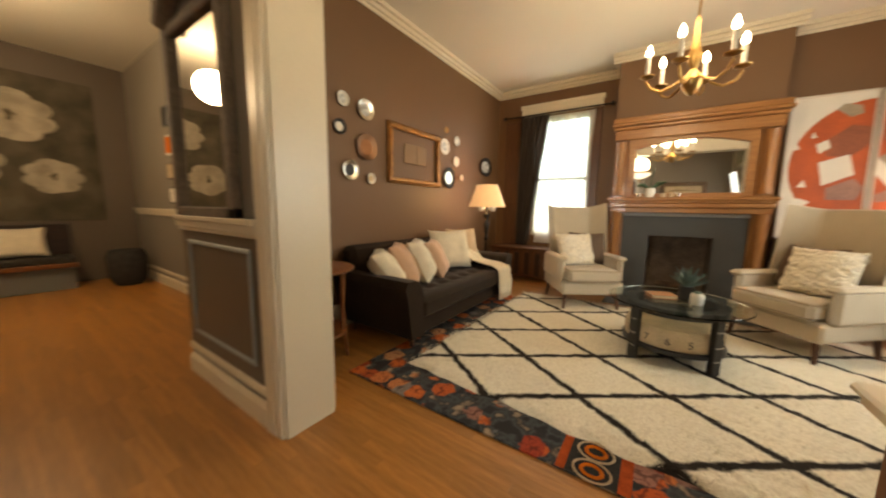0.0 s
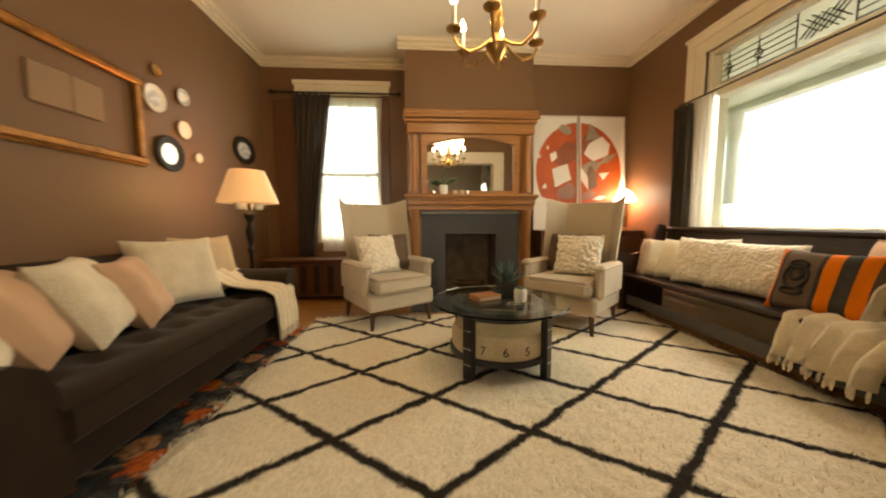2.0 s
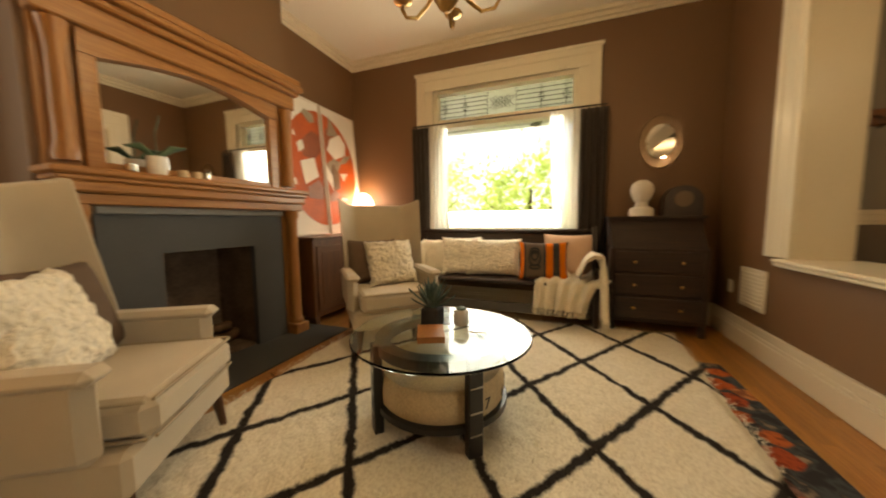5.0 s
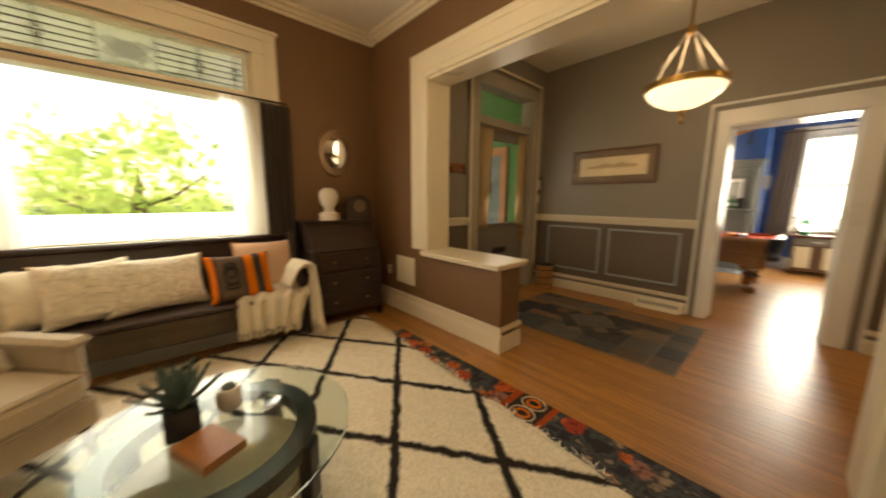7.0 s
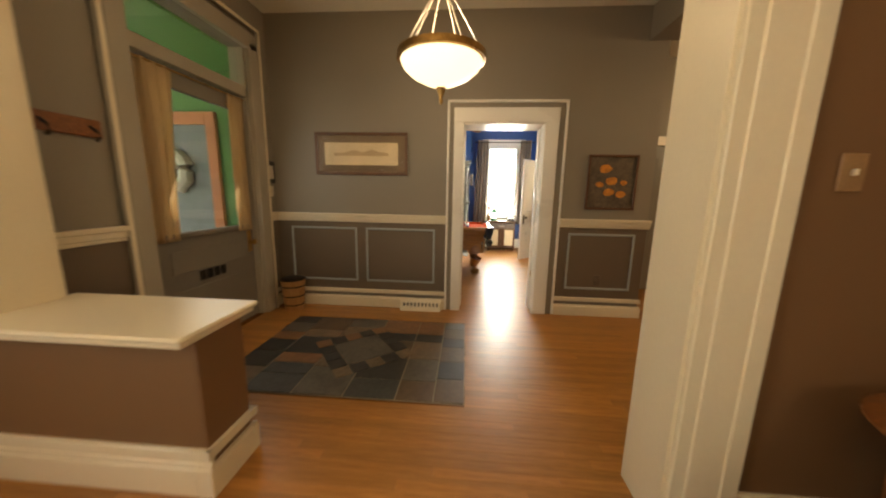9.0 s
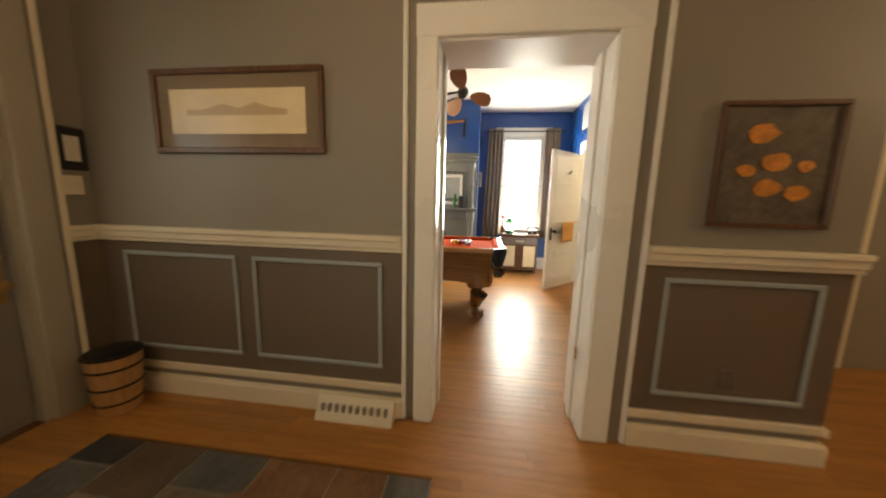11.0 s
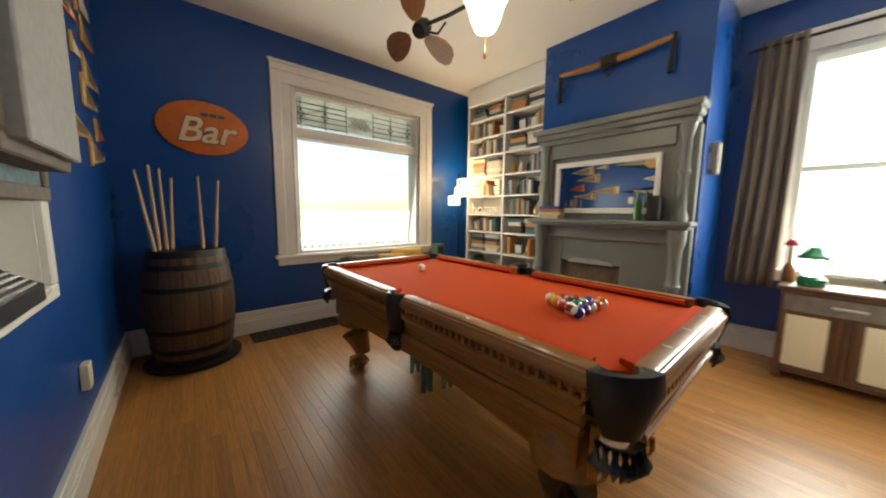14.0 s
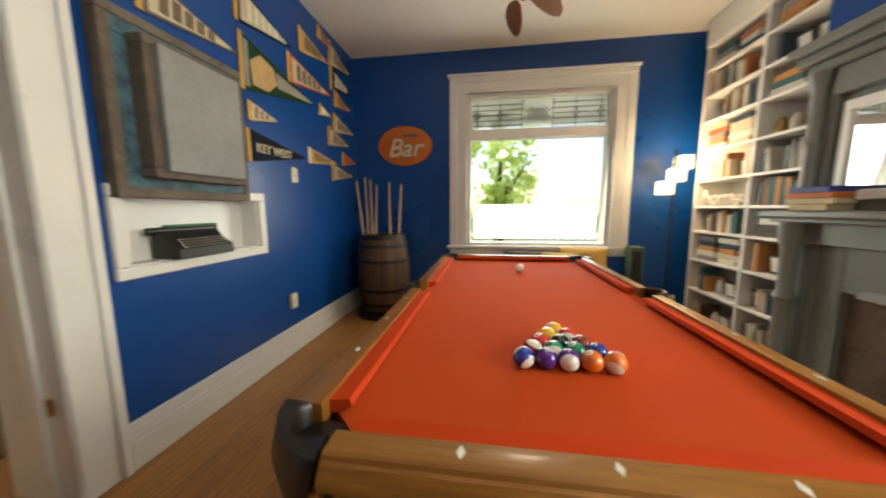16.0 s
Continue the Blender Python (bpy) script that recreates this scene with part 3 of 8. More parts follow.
for y0, y1, e in ((-1.032, -1.0, 0.035), (-1.368, -1.348, 0.1)):
    dc.box(-1.04, -0.899, y0, y1, 0, 2.2, 0.006).box(-0.071, e, y0, y1, 0, 2.2, 0.006).box(-1.043, e + 0.003, y0 - 0.003, y1 + 0.003, 2.057, 2.207, 0.006)
dc.box(0.06, 0.1, -1.382, -1.366, 0, 2.2, 0.005)
dc.box(-0.915, -0.895, -1.355, -1.02, 0, 2.06).box(-0.075, -0.055, -1.355, -1.02, 0, 2.06).box(-0.9, -0.07, -1.355, -1.02, 2.045, 2.065)
dc.box(-0.895, -0.88, -1.25, -1.18, 0, 2.045, 0.003).box(-0.09, -0.075, -1.25, -1.18, 0, 2.045, 0.003)
dc.box(-1.13, -1.105, -1.035, -1.008, 0, 2.285, 0.005).box(0.08, 0.105, -1.035, -1.008, 0, 2.285, 0.005).box(-1.13, 0.105, -1.035, -1.008, 2.26, 2.285, 0.005)
structure("pool_doorway_casing", dc, WHITE, "moulded cream casing of the inner doorway")
structure("pool_doorway_strike", S().box(-0.882, -0.878, -1.17, -1.14, 0.4, 0.47, 0.001).box(-0.092, -0.088, -1.32, -1.29, 0.4, 0.47, 0.001), BRASS, "small brass hinge plates")

# back hall seen past the opening
wall("wall_back_north", "x", -6.6, -1.94, 1.75, 1.95, 0, CHALL, GREY)
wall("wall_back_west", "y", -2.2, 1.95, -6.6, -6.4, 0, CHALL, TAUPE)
wall("wall_back_south", "x", -6.6, -2.04, -2.4, -2.2, 0, CHALL, GREY)
structure("wall_back_jog", S().box(-2.1, -2.04, -2.2, -1.35, 0, CHALL).box(-2.12, -2.1, 1.08, 1.75, 0, CHALL), GREY, smooth=0)

# pool room
wall("wall_pool_east", "y", -5.82, -1.22, 2.74, 2.93, 0, CHALL, BLUE, [(-4.28, -2.69, 0.74, 2.47)])
wall("wall_pool_south", "x", -2.04, 2.93, -5.82, -5.62, 0, CHALL, BLUE, [(-1.37, -0.62, 0.76, 2.5)])
wall("wall_pool_west", "y", -5.82, -1.35, -2.04, -1.84, 0, CHALL, BLUE, [(-4.68, -3.72, 0, 2.1)])
wall("pool_chimney_breast", "x", -0.19, 1.21, -5.62, -4.82, 0, CPOOL, BLUE, [])
structure("ceiling_pool", S().box(-2.04, 2.93, -5.82, -1.35, CPOOL, CPOOL + 0.12), mat("white_ceiling_paint", (0.74, 0.71, 0.65), 0.85, 0, 0.03, 1, 0.1, 180), smooth=0)
for ax, a0, a1, at, side in [("x", 0.104, 2.74, -1.35, -1), ("x", -1.84, -1.04, -1.35, -1), ("y", -5.0, -1.35, 2.74, -1), ("x", -1.84, -0.19, -5.62, 1), ("y", -3.58, -1.35, -1.84, 1), ("y", -5.62, -4.82, -1.84, 1), ("y", -5.62, -4.82, -0.19, -1)]:
    structure("baseboard", run(S(), ax, a0, a1, at, side, BASE), WHITE)
nt = S()
for b in ((0.14, 1.08, 1.245, 1.3), (0.14, 1.08, 0.875, 0.93), (0.14, 0.2, 0.93, 1.245), (1.02, 1.08, 0.93, 1.245)):
    nt.box(b[0], b[1], -1.375, -1.345, b[2], b[3], 0.006)
nt.box(0.2, 0.21, -1.35, -1.23, 0.93, 1.245).box(1.01, 1.02, -1.35, -1.23, 0.93, 1.245).box(0.2, 1.02, -1.35, -1.23, 0.93, 0.936).box(0.2, 1.02, -1.35, -1.23, 1.239, 1.245)
structure("niche_trim", nt, WHITE, "white painted frame of the wall niche")
bc = S()
for y0, y1 in ((-4.81, -4.675), (-3.725, -3.59)):
    bc.box(-1.845, -1.81, y0, y1, 0, 2.23, 0.006)
bc.box(-1.845, -1.805, -4.83, -3.57, 2.1, 2.24, 0.006).box(-2.04, -1.84, -3.735, -3.715, 0, 2.1).box(-2.04, -1.84, -4.685, -4.665, 0, 2.1).box(-2.04, -1.84, -4.68, -3.72, 2.085, 2.105)
structure("bathroom_doorway_casing", bc, WHITE, "white casing of the bathroom doorway")
# bathroom beyond the open door
structure("bathroom_wall", S().box(-4.0, -3.9, -5.82, -2.6, 0, 2.9).box(-4.0, -2.04, -5.9, -5.8, 0, 2.9).box(-4.0, -2.04, -2.7, -2.6, 0, 2.9), OFFWHITE, smooth=0)
structure("bathroom_ceiling", S().box(-4.0, -2.04, -5.82, -2.6, 2.8, 2.9), CEIL, smooth=0)
structure("bathroom_floor", S().box(-4.0, -2.04, -5.82, -2.6, -0.1, -0.002), CERAMIC, smooth=0)
structure("floor", S().box(-6.6, 3.13, -5.82, 5.9, -0.2, -0.006), FLOORJOINT, "joints of the oak strip floor", 0)

# ---- windows ----
def window(name, axis, at, out, a0, a1, z0, z1, material, split=None, mid=None, leaded=True, label=""):
    """A window in a wall hole: frame, sashes, panes and, over the rail `split`, a leaded transom. out: +1 or -1, the way to the outdoors."""
    ob = thing(name, label or "painted wooden window with clear panes", "window")
    ob["kind"] = "structure"

    def b(s, p, q, d0, d1, lo, hi, c=0.004):
        t0, t1 = sorted((at + out * d0, at + out * d1))
        return s.box(*((p, q, t0, t1) if axis == "x" else (t0, t1, p, q)), lo, hi, c)

    fr = S()
    w = 0.05
    for p, q, lo, hi in ((a0, a0 + w, z0, z1), (a1 - w, a1, z0, z1), (a0 + w, a1 - w, z0, z0 + w), (a0 + w, a1 - w, z1 - w, z1)):
        b(fr, p, q, 0.0, 0.19, lo, hi)
    if split:
        b(fr, a0 + w, a1 - w, 0.02, 0.17, split - 0.05, split + 0.05)
    if mid:
        b(fr, a0 + w, a1 - w, 0.08, 0.13, mid - 0.02, mid + 0.02)
    part("window_frame", fr, material, ob)
    panes = [(z0 + w, (mid or split or z1) - (0.02 if mid else 0.05))]
    if mid:
        panes.append((mid + 0.02, (split or z1) - 0.05))
    for lo, hi in panes:
        p = part("pane", b(S(), a0 + w, a1 - w, 0.1, 0.104, lo, hi, 0), CLEAR, ob, "", 0)
        p.visible_shadow = False
    if split:
        p = part("transom_pane", b(S(), a0 + w, a1 - w, 0.1, 0.104, split + 0.05, z1 - w, 0), FROST if leaded else CLEAR, ob, "pale green textured transom glass", 0)
        p.visible_shadow = False
    if split and leaded:
        ld = S()
        lo, hi, A, B = split + 0.05, z1 - w, a0 + w, a1 - w
        n, zc, mc = 6, (lo + hi) / 2, (A + B) / 2

        def bar(p, q, u, v):
            d = Vector((q - p, v - u))
            nrm = Vector((-d.y, d.x)).normalized() * 0.004
            poly = [(p - nrm.x, u - nrm.y), (q - nrm.x, v - nrm.y), (q + nrm.x, v + nrm.y), (p + nrm.x, u + nrm.y)]
            t = [at + out * 0.096, at + out * 0.108]
            vs = [((x, y_, z) if axis == "x" else (y_, x, z)) for y_ in t for x, z in poly]
            ld.add(vs, [(3, 2, 1, 0), (4, 5, 6, 7)] + [(i, (i + 1) % 4, 4 + (i + 1) % 4, 4 + i) for i in range(4)])

        for i in range(1, n):
            z = lo + (hi - lo) * i / n
            for p, q in ((A, mc - 0.17), (mc + 0.17, B)):
                bar(p, q, z, z)
        for x in (A + 0.07, A + 0.33, B - 0.33, B - 0.07):
            bar(x, x, lo, hi)
            for s in (-1, 1):
                bar(x - 0.035, x, zc, zc + s * 0.05), bar(x, x + 0.035, zc + s * 0.05, zc)
        for k in (-2, -1, 0, 1, 2):
            for s in (-1, 1):
                o = k * 0.045
                h = 0.115 - abs(o) * 0.4
                bar(mc + o - h * 0.7, mc + o + h * 0.7, zc - s * h * 0.7, zc + s * h * 0.7)
        bar(mc - 0.17, mc - 0.17, lo, hi), bar(mc + 0.17, mc + 0.17, lo, hi)
        part("lead_came", ld, LEAD, ob, "", 0)
    return ob


def casing(s, axis, at, side, a0, a1, z0, z1, w, head=0.14, sill=True):
    """Moulded casing round a window hole on the wall face `at`."""
    def b(p, q, d, lo, hi, e=0.0):
        t0, t1 = sorted((at - side * 0.002, at + side * d))
        s.box(*((p, q, t0, t1) if axis == "x" else (t0, t1, p, q)), lo, hi, 0.005)
    for d, i, o in ((0.022, 0, w), (0.032, w * 0.55, w), (0.03, 0.0, 0.02)):
        b(a0 - o, a0 - i, d, z0, z1 + i), b(a1 + i, a1 + o, d, z0, z1 + i)
        b(a0 - o, a1 + o, d, z1 + i * head / w, z1 + o * head / w)
    b(a0 - w - 0.02, a1 + w + 0.02, 0.045, z1 + head - 0.03, z1 + head)
    if sill:
        b(a0 - w - 0.03, a1 + w + 0.03, 0.07, z0 - 0.035, z0)
        b(a0 - w, a1 + w, 0.025, z0 - 0.11, z0 - 0.035)
    return s


window("window_1", "y", 2.94, 1, 2.60, 4.25, 0.9, 2.62, CREAM, split=2.22, label="wide cream window with a leaded glass transom")
structure("window_casing", casing(S(), "y", 2.93, -1, 2.61, 4.24, 0.92, 2.61, 0.22, 0.22), CREAM, "wide cream moulded casing of the front window")
window("window_2", "x", 5.67, 1, -1.28, -0.4, 0.72, 2.66, CREAM, mid=1.66, label="tall sash window behind a sheer curtain")
structure("window_head_trim", S().box(-1.5, -0.27, 5.61, 5.662, 2.68, 2.84, 0.006).box(-1.52, -0.25, 5.6, 5.662, 2.8, 2.86, 0.006), CREAM, "cream head board over the tall window")
# brown boards; the shade beside the window is put into the walnut colour
structure("window_side_trim", S().box(-1.5, -1.28, 5.625, 5.662, 0.6, 2.68, 0.005).box(-0.4, -0.27, 5.625, 5.662, 0.6, 2.68, 0.005).box(-1.78, -1.52, 5.62, 5.662, 0.0, 2.62, 0.005), WALNUT, "brown wooden side boards in a shade-darkened tone beside the tall window")
window("window_3", "y", 2.75, 1, -4.28, -2.69, 0.74, 2.47, WHITE, split=2.03, label="wide white window with a leaded glass transom")
structure("pool_window_casing", casing(S(), "y", 2.74, -1, -4.27, -2.70, 0.76, 2.46, 0.2, 0.21), WHITE, "wide white moulded casing of the pool room window")
window("window_4", "x", -5.63, -1, -1.37, -0.62, 0.76, 2.5, WHITE, mid=1.6, label="tall white double-hung sash window")
structure("sash_window_casing", casing(S(), "x", -5.62, 1, -1.36, -0.63, 0.78, 2.49, 0.13, 0.16), WHITE, "white casing of the sash window")

# ---- outdoors ----
structure("ground", S().box(-60, 120, -90, 90, -0.9, -0.7), mat("lawn", (0.10, 0.16, 0.045), 0.95, 0, 0.4, 2, 0.6, 30, dist=0.05), "green lawn", 0)
structure("porch_floor", S().box(3.13, 5.6, -7.0, 7.0, -0.25, -0.1), mat("grey_porch_paint", (0.35, 0.34, 0.32), 0.6), "grey painted porch floor", 0)
structure("porch_ceiling", S().box(3.135, 5.8, -7.0, 7.0, 2.9, 3.0), WHITE, "white porch ceiling", 0)
structure("porch_beam", S().box(5.4, 5.6, -7.0, 7.0, 2.8, 2.9, 0.01), WHITE, "white porch beam")
structure("entry_alcove_wall", S().box(2.2, 3.9, -1.3, -1.2, -0.2, 2.72).box(2.2, 3.13, 1.17, 1.2, -0.2, 2.72).box(2.2, 3.1, -1.2, 1.17, 2.64, 2.7), GREEN, "green painted entry recess", 0)
porch = thing("porch_railing", "white wooden porch railing with square balusters", "railing")
part("top_rail", S().box(5.4, 5.48, -7, 7, 0.72, 0.78, 0.008), WHITE, porch)
part("bottom_rail", S().box(5.41, 5.47, -7, 7, 0.02, 0.08, 0.008), WHITE, porch)
bal = S().box(5.425, 5.455, -0.015, 0.015, 0.08, 0.72).mesh("baluster", WHITE, 0)
for i in range(100):
    o = new("baluster", bal)
    o.parent, o.location = porch, (0, -6.9 + i * 0.14, 0)
for y in (-6.4, -1.0, 1.0, 6.4):
    col = S().lathe([(0.13, -0.1), (0.13, 0.0), (0.105, 0.03), (0.085, 2.3), (0.11, 2.46), (0.13, 2.5), (0.13, 2.81)], 20, Matrix.Translation((5.45, y, 0)))
    solid("porch_column", col, WHITE, "round white porch column", "column", group="porch columns")


def ceiling_fan_outdoor(y):
    f = thing("porch_fan", "dark four-bladed fan on the porch ceiling", "ceiling fan", (4.3, y, 2.58))
    part("motor", S().lathe([(0.03, -0.02), (0.11, 0.0), (0.12, 0.08), (0.03, 0.12), (0.02, 0.32)], 16), IRON, f)
    bl = S().prism([(0.12, -0.04), (0.6, -0.08), (0.64, 0), (0.6, 0.08), (0.12, 0.04)], 0.03, 0.042).mesh("blade", DARKWOOD, 0)
    for i in range(4):
        o = new("blade", bl)
        o.parent, o.rotation_euler = f, (0.15, 0, radians(90 * i + 20))


ceiling_fan_outdoor(3.0), ceiling_fan_outdoor(-3.2)
orange_door = thing("screen_door_frame", "orange painted porch post frame with a wreath", "door frame", (3.22, -1.198, -0.1), 90)
ORANGETRIM = mat("orange_trim_paint", (0.6, 0.2, 0.08), 0.5)
for y0, y1, z0, z1 in ((0.3, 0.42, 0, 2.3), (-0.55, -0.43, 0, 2.3), (-0.43, 0.3, 2.16, 2.3)):
    part("post", S().box(0, 0.05, y0, y1, z0, z1, 0.005), ORANGETRIM, orange_door)
part("screen", S().box(0.01, 0.03, -0.43, 0.3, 0.0, 2.16), mat("grey_screen", (0.2, 0.21, 0.215), 0.5), orange_door, "grey door panel", 0)
part("wreath", S().tube([(0.07, -0.06 + (0.08 + 0.02 * (a % 2)) * math.cos(a / 3), 1.64 + (0.14 + 0.03 * (a % 3)) * math.sin(a / 3)) for a in range(20)], 0.075, 8), PLASTER, orange_door, "white wreath")


def tree(x, y, h, r, seed, label):
    rnd = random.Random(seed)
    t = thing("tree", label, "tree", (x, y, -0.7))
    tr = S().tube([(0, 0, 0), (0.05, 0.02, h * 0.3), (-0.05, 0.05, h * 0.55), (0.02, 0, h * 0.8)], [0.22, 0.17, 0.12, 0.05], 10)
    for i in range(9):
        a, z = rnd.uniform(0, 6.28), h * rnd.uniform(0.25, 0.6)
        e = (math.cos(a) * r * 0.8, math.sin(a) * r * 0.8, z + h * 0.2)
        tr.tube([(0, 0, z), (e[0] * 0.5, e[1] * 0.5, z + h * 0.06), e], [0.07, 0.045, 0.015], 6)
    part("trunk", tr, BARK, t)
    lf = S()
    for i in range(2000):
        cl = i % 60
        cr = random.Random(seed * 99 + cl)
        a, q, zz = cr.uniform(0, 6.28), r * cr.uniform(0.2, 1) , h * cr.uniform(0.22, 1.0)
        c = Vector((math.cos(a) * q, math.sin(a) * q, zz)) + Vector([rnd.gauss(0, r * 0.16) for _ in range(3)])
        s = rnd.uniform(0.08, 0.15)
        m = Matrix.Translation(c) @ Euler([rnd.uniform(0, 6.28) for _ in range(3)]).to_matrix().to_4x4()
        lf.add([(-s, 0, 0), (0, -s * 0.5, 0.01), (s, 0, 0), (0, s * 0.5, 0.01)], [(0, 1, 2, 3)], m)
    lm = sheer("tree_leaf", (0.55, 0.66, 0.2), 0.0)
    part("crown", lf, lm, t, "", 0)


tree(9.0, 3.6, 3.3, 1.8, 3, "leafy green tree in the front yard")
tree(9.2, -3.3, 4.2, 1.0, 5, "small leafy green tree beside the porch")
tree(18.0, 9.5, 6.0, 2.2, 8, "leafy green street tree")
# invented pale ground over the lawn, so the views outside wash out to white
CONCRETE = mat("pale_concrete", (0.55, 0.53, 0.5), 0.9, 0, 0.1, 2, 0.3, 60)
structure("driveway", S().box(-58, 5.0, -89.5, -6.2, -0.7, -0.66), CONCRETE, "pale ground added to whiten the view south", 0)
structure("front_path", S().box(6.4, 18.0, -60, 60, -0.7, -0.67), CONCRETE, "pale ground added to whiten the view east", 0)
structure("road", S().box(19, 27, -90, 90, -0.7, -0.69), CONCRETE, "pale concrete street", 0)


structure("backdrop", S().box(-40, 30, -60, -59.8, -2, 40), glow("pale_hazy_sky", (0.86, 0.97, 1.0), 1.6), "pale bright sky beyond the sash window", 0)
structure("backdrop", S().box(-30, 20, 60, 60.2, -2, 40), bpy.data.materials["pale_hazy_sky"], "pale bright sky beyond the tall window", 0)
structure("threshold", S().box(-2.05, -1.838, -4.95, -3.9, -0.004, 0.004), OAKX, "oak threshold of the bathroom doorway", 0)

# ---- living room ----
def sofa():
    o = thing("sofa", "dark brown-grey velvet sofa with a tufted seat", "sofa", (-1.86, 2.1, 0))
    part("base", S().box(0.03, 0.84, 0.16, 1.82, 0.1, 0.27, 0.02), VELVET, o)

    def seat(u, v):
        x, y = 0.1 + 0.8 * u, 0.16 + 1.66 * v
        d = 0.0
        for i in range(3):
            for j in range(8):
                bx, by = 0.28 + 0.2 * i, 0.28 + 0.21 * j + (0.1 if i % 2 else 0)
                d += 0.028 * math.exp(-((x - bx) ** 2 + (y - by) ** 2) / 0.0035)
        rim = min(1.0, (1 - u) * 14, v * 20 + 0.2, (1 - v) * 20 + 0.2)
        return (x, y, 0.40 + 0.04 * rim ** 0.5 - d + 0.012 * math.sin(v * 50) * (1 - u) * 0.3)
    c = S().sheet(seat, 36, 76)
    c.box(0.1, 0.9, 0.165, 1.815, 0.27, 0.405, 0.02)
    part("seat_cushion", c, VELVET, o, "button-tufted seat cushion")
    m = pose(0.1, 0, 0.3, 0, -12, 0)
    part("backrest", S().box(-0.09, 0.1, 0.1, 1.88, 0.0, 0.5, 0.05, m), VELVET, o)
    for y0, tilt in ((0.0, 14), (1.98, -14)):
        s = 1 if y0 == 0 else -1
        prof = [(0, 0.0), (0.16 * s, 0.0), (0.14 * s, 0.35), (0.11 * s, 0.43), (0.04 * s, 0.475), (-0.05 * s, 0.47), (-0.085 * s, 0.42), (-0.06 * s, 0.36)]
        if s < 0:
            prof = prof[::-1]
        a = S().prism([(p, q) for p, q in prof], 0, 0.86, Matrix(((0, 0, 1, 0.02), (1, 0, 0, y0 + 0.03 * s), (0, 1, 0, 0.12), (0, 0, 0, 1))))
        part("arm", a, VELVET, o, "", 50)
    for x in (0.08, 0.78):
        for y in (0.14, 1.84):
            part("leg", S().rod((x, y, 0.11), (x, y, 0), 0.025, 0.018), LEGWOOD, o)
    return o


sofa()


def cushion(name, label, w, h, t, material, at, tilt, rz, seed, wob=0.06, group="", lean=0.0, ruffle=0.0):
    """A scatter cushion standing on its lower edge at `at`, leaning back by tilt degrees, its face turned to rz."""
    s = S().pillow(w, h, t, pose(0, 0, h / 2, 90, 0, 0), 60 if ruffle else 18, 0.35, wob, seed)
    if ruffle:
        # rows of gathered cloth tufts
        s.v = [tuple(Vector(p) + ruffle * (1.2 if ruffle > 0.01 else 1) * Vector((noise.noise(Vector(p) * 26 + Vector((seed, 0, 0))), 1.5 * math.copysign(1, p[1]) * abs(noise.noise(Vector(p) * 20 + Vector((0, seed, 0)))), noise.noise(Vector(p) * 26 + Vector((0, 0, seed)))))) for p in s.v]
    ob = new(name, s.mesh(name, material, 60))
    ob.matrix_world = pose(*at, 0, 0, rz) @ pose(0, 0, 0, -tilt, lean, 0)
    return tagged(ob, label, "cushion", group)


SG = "cushions on the sofa"
cushion("cushion", "plump ivory cushion leaning on the sofa arm", 0.46, 0.42, 0.21, IVORY, (-1.34, 2.42, 0.43), 38, 132, 1, group=SG)
cushion("cushion", "peach cotton cushion on the dark sofa", 0.44, 0.44, 0.2, PEACH, (-1.36, 2.64, 0.43), 32, 126, 2, group=SG)
cushion("cushion", "ivory textured cushion on the dark sofa", 0.46, 0.45, 0.21, IVORY, (-1.34, 2.86, 0.43), 28, 120, 3, group=SG)
cushion("cushion", "small peach cushion on the dark sofa", 0.42, 0.42, 0.19, PEACH, (-1.36, 3.14, 0.43), 28, 118, 4, group=SG)
cushion("cushion", "square ivory cushion propped against the sofa back", 0.52, 0.48, 0.17, IVORY, (-1.44, 3.44, 0.44), 20, 62, 5, group=SG)
cushion("cushion", "square sand-coloured cushion at the sofa's end", 0.46, 0.48, 0.16, SAND, (-1.5, 3.82, 0.43), 16, 66, 6, group=SG)


def drape(name, label, path, width, across, material, waves=4, amp=0.012, fringe=True, at_end=0.0):
    """A thick woven throw laid along a path of points, width metres wide along the vector across."""
    ac = Vector(across).normalized()
    pts = [Vector(p) for p in path]

    def f(u, v):
        k = v * (len(pts) - 1)
        i = min(int(k), len(pts) - 2)
        p = pts[i].lerp(pts[i + 1], k - i)
        w = width * (1 + 0.12 * math.sin(v * 5))
        z = amp * math.sin(u * waves * 6.28 + v * 2) * (0.4 + v) + 0.014 * noise.noise(Vector((u * 4, v * 5, width)))
        d = (pts[i + 1] - pts[i]).normalized().cross(ac)
        return p + ac * (u - 0.5) * w + d * z
    o = thing(name, label, "blanket")
    top = S().sheet(f, 24, 40)
    cl = part("cloth", top, material, o, "", 80)
    sol = cl.modifiers.new("thickness", "SOLIDIFY")
    sol.thickness, sol.offset = 0.014, 0
    if fringe:
        fr = S()
        for i in range(22):
            u = (i + 0.5) / 22
            p = Vector(f(u, 1.0))
            q = Vector(f(u, 0.97))
            d = (p - q).normalized()
            e = p + (d + Vector((0, 0, -1.2))).normalized() * 0.06
            fr.tube([p, (p + e) / 2 + ac * 0.005 * math.sin(i * 3), e], [0.008, 0.01, 0.006], 6)
        part("fringe", fr, material, o)
    return o


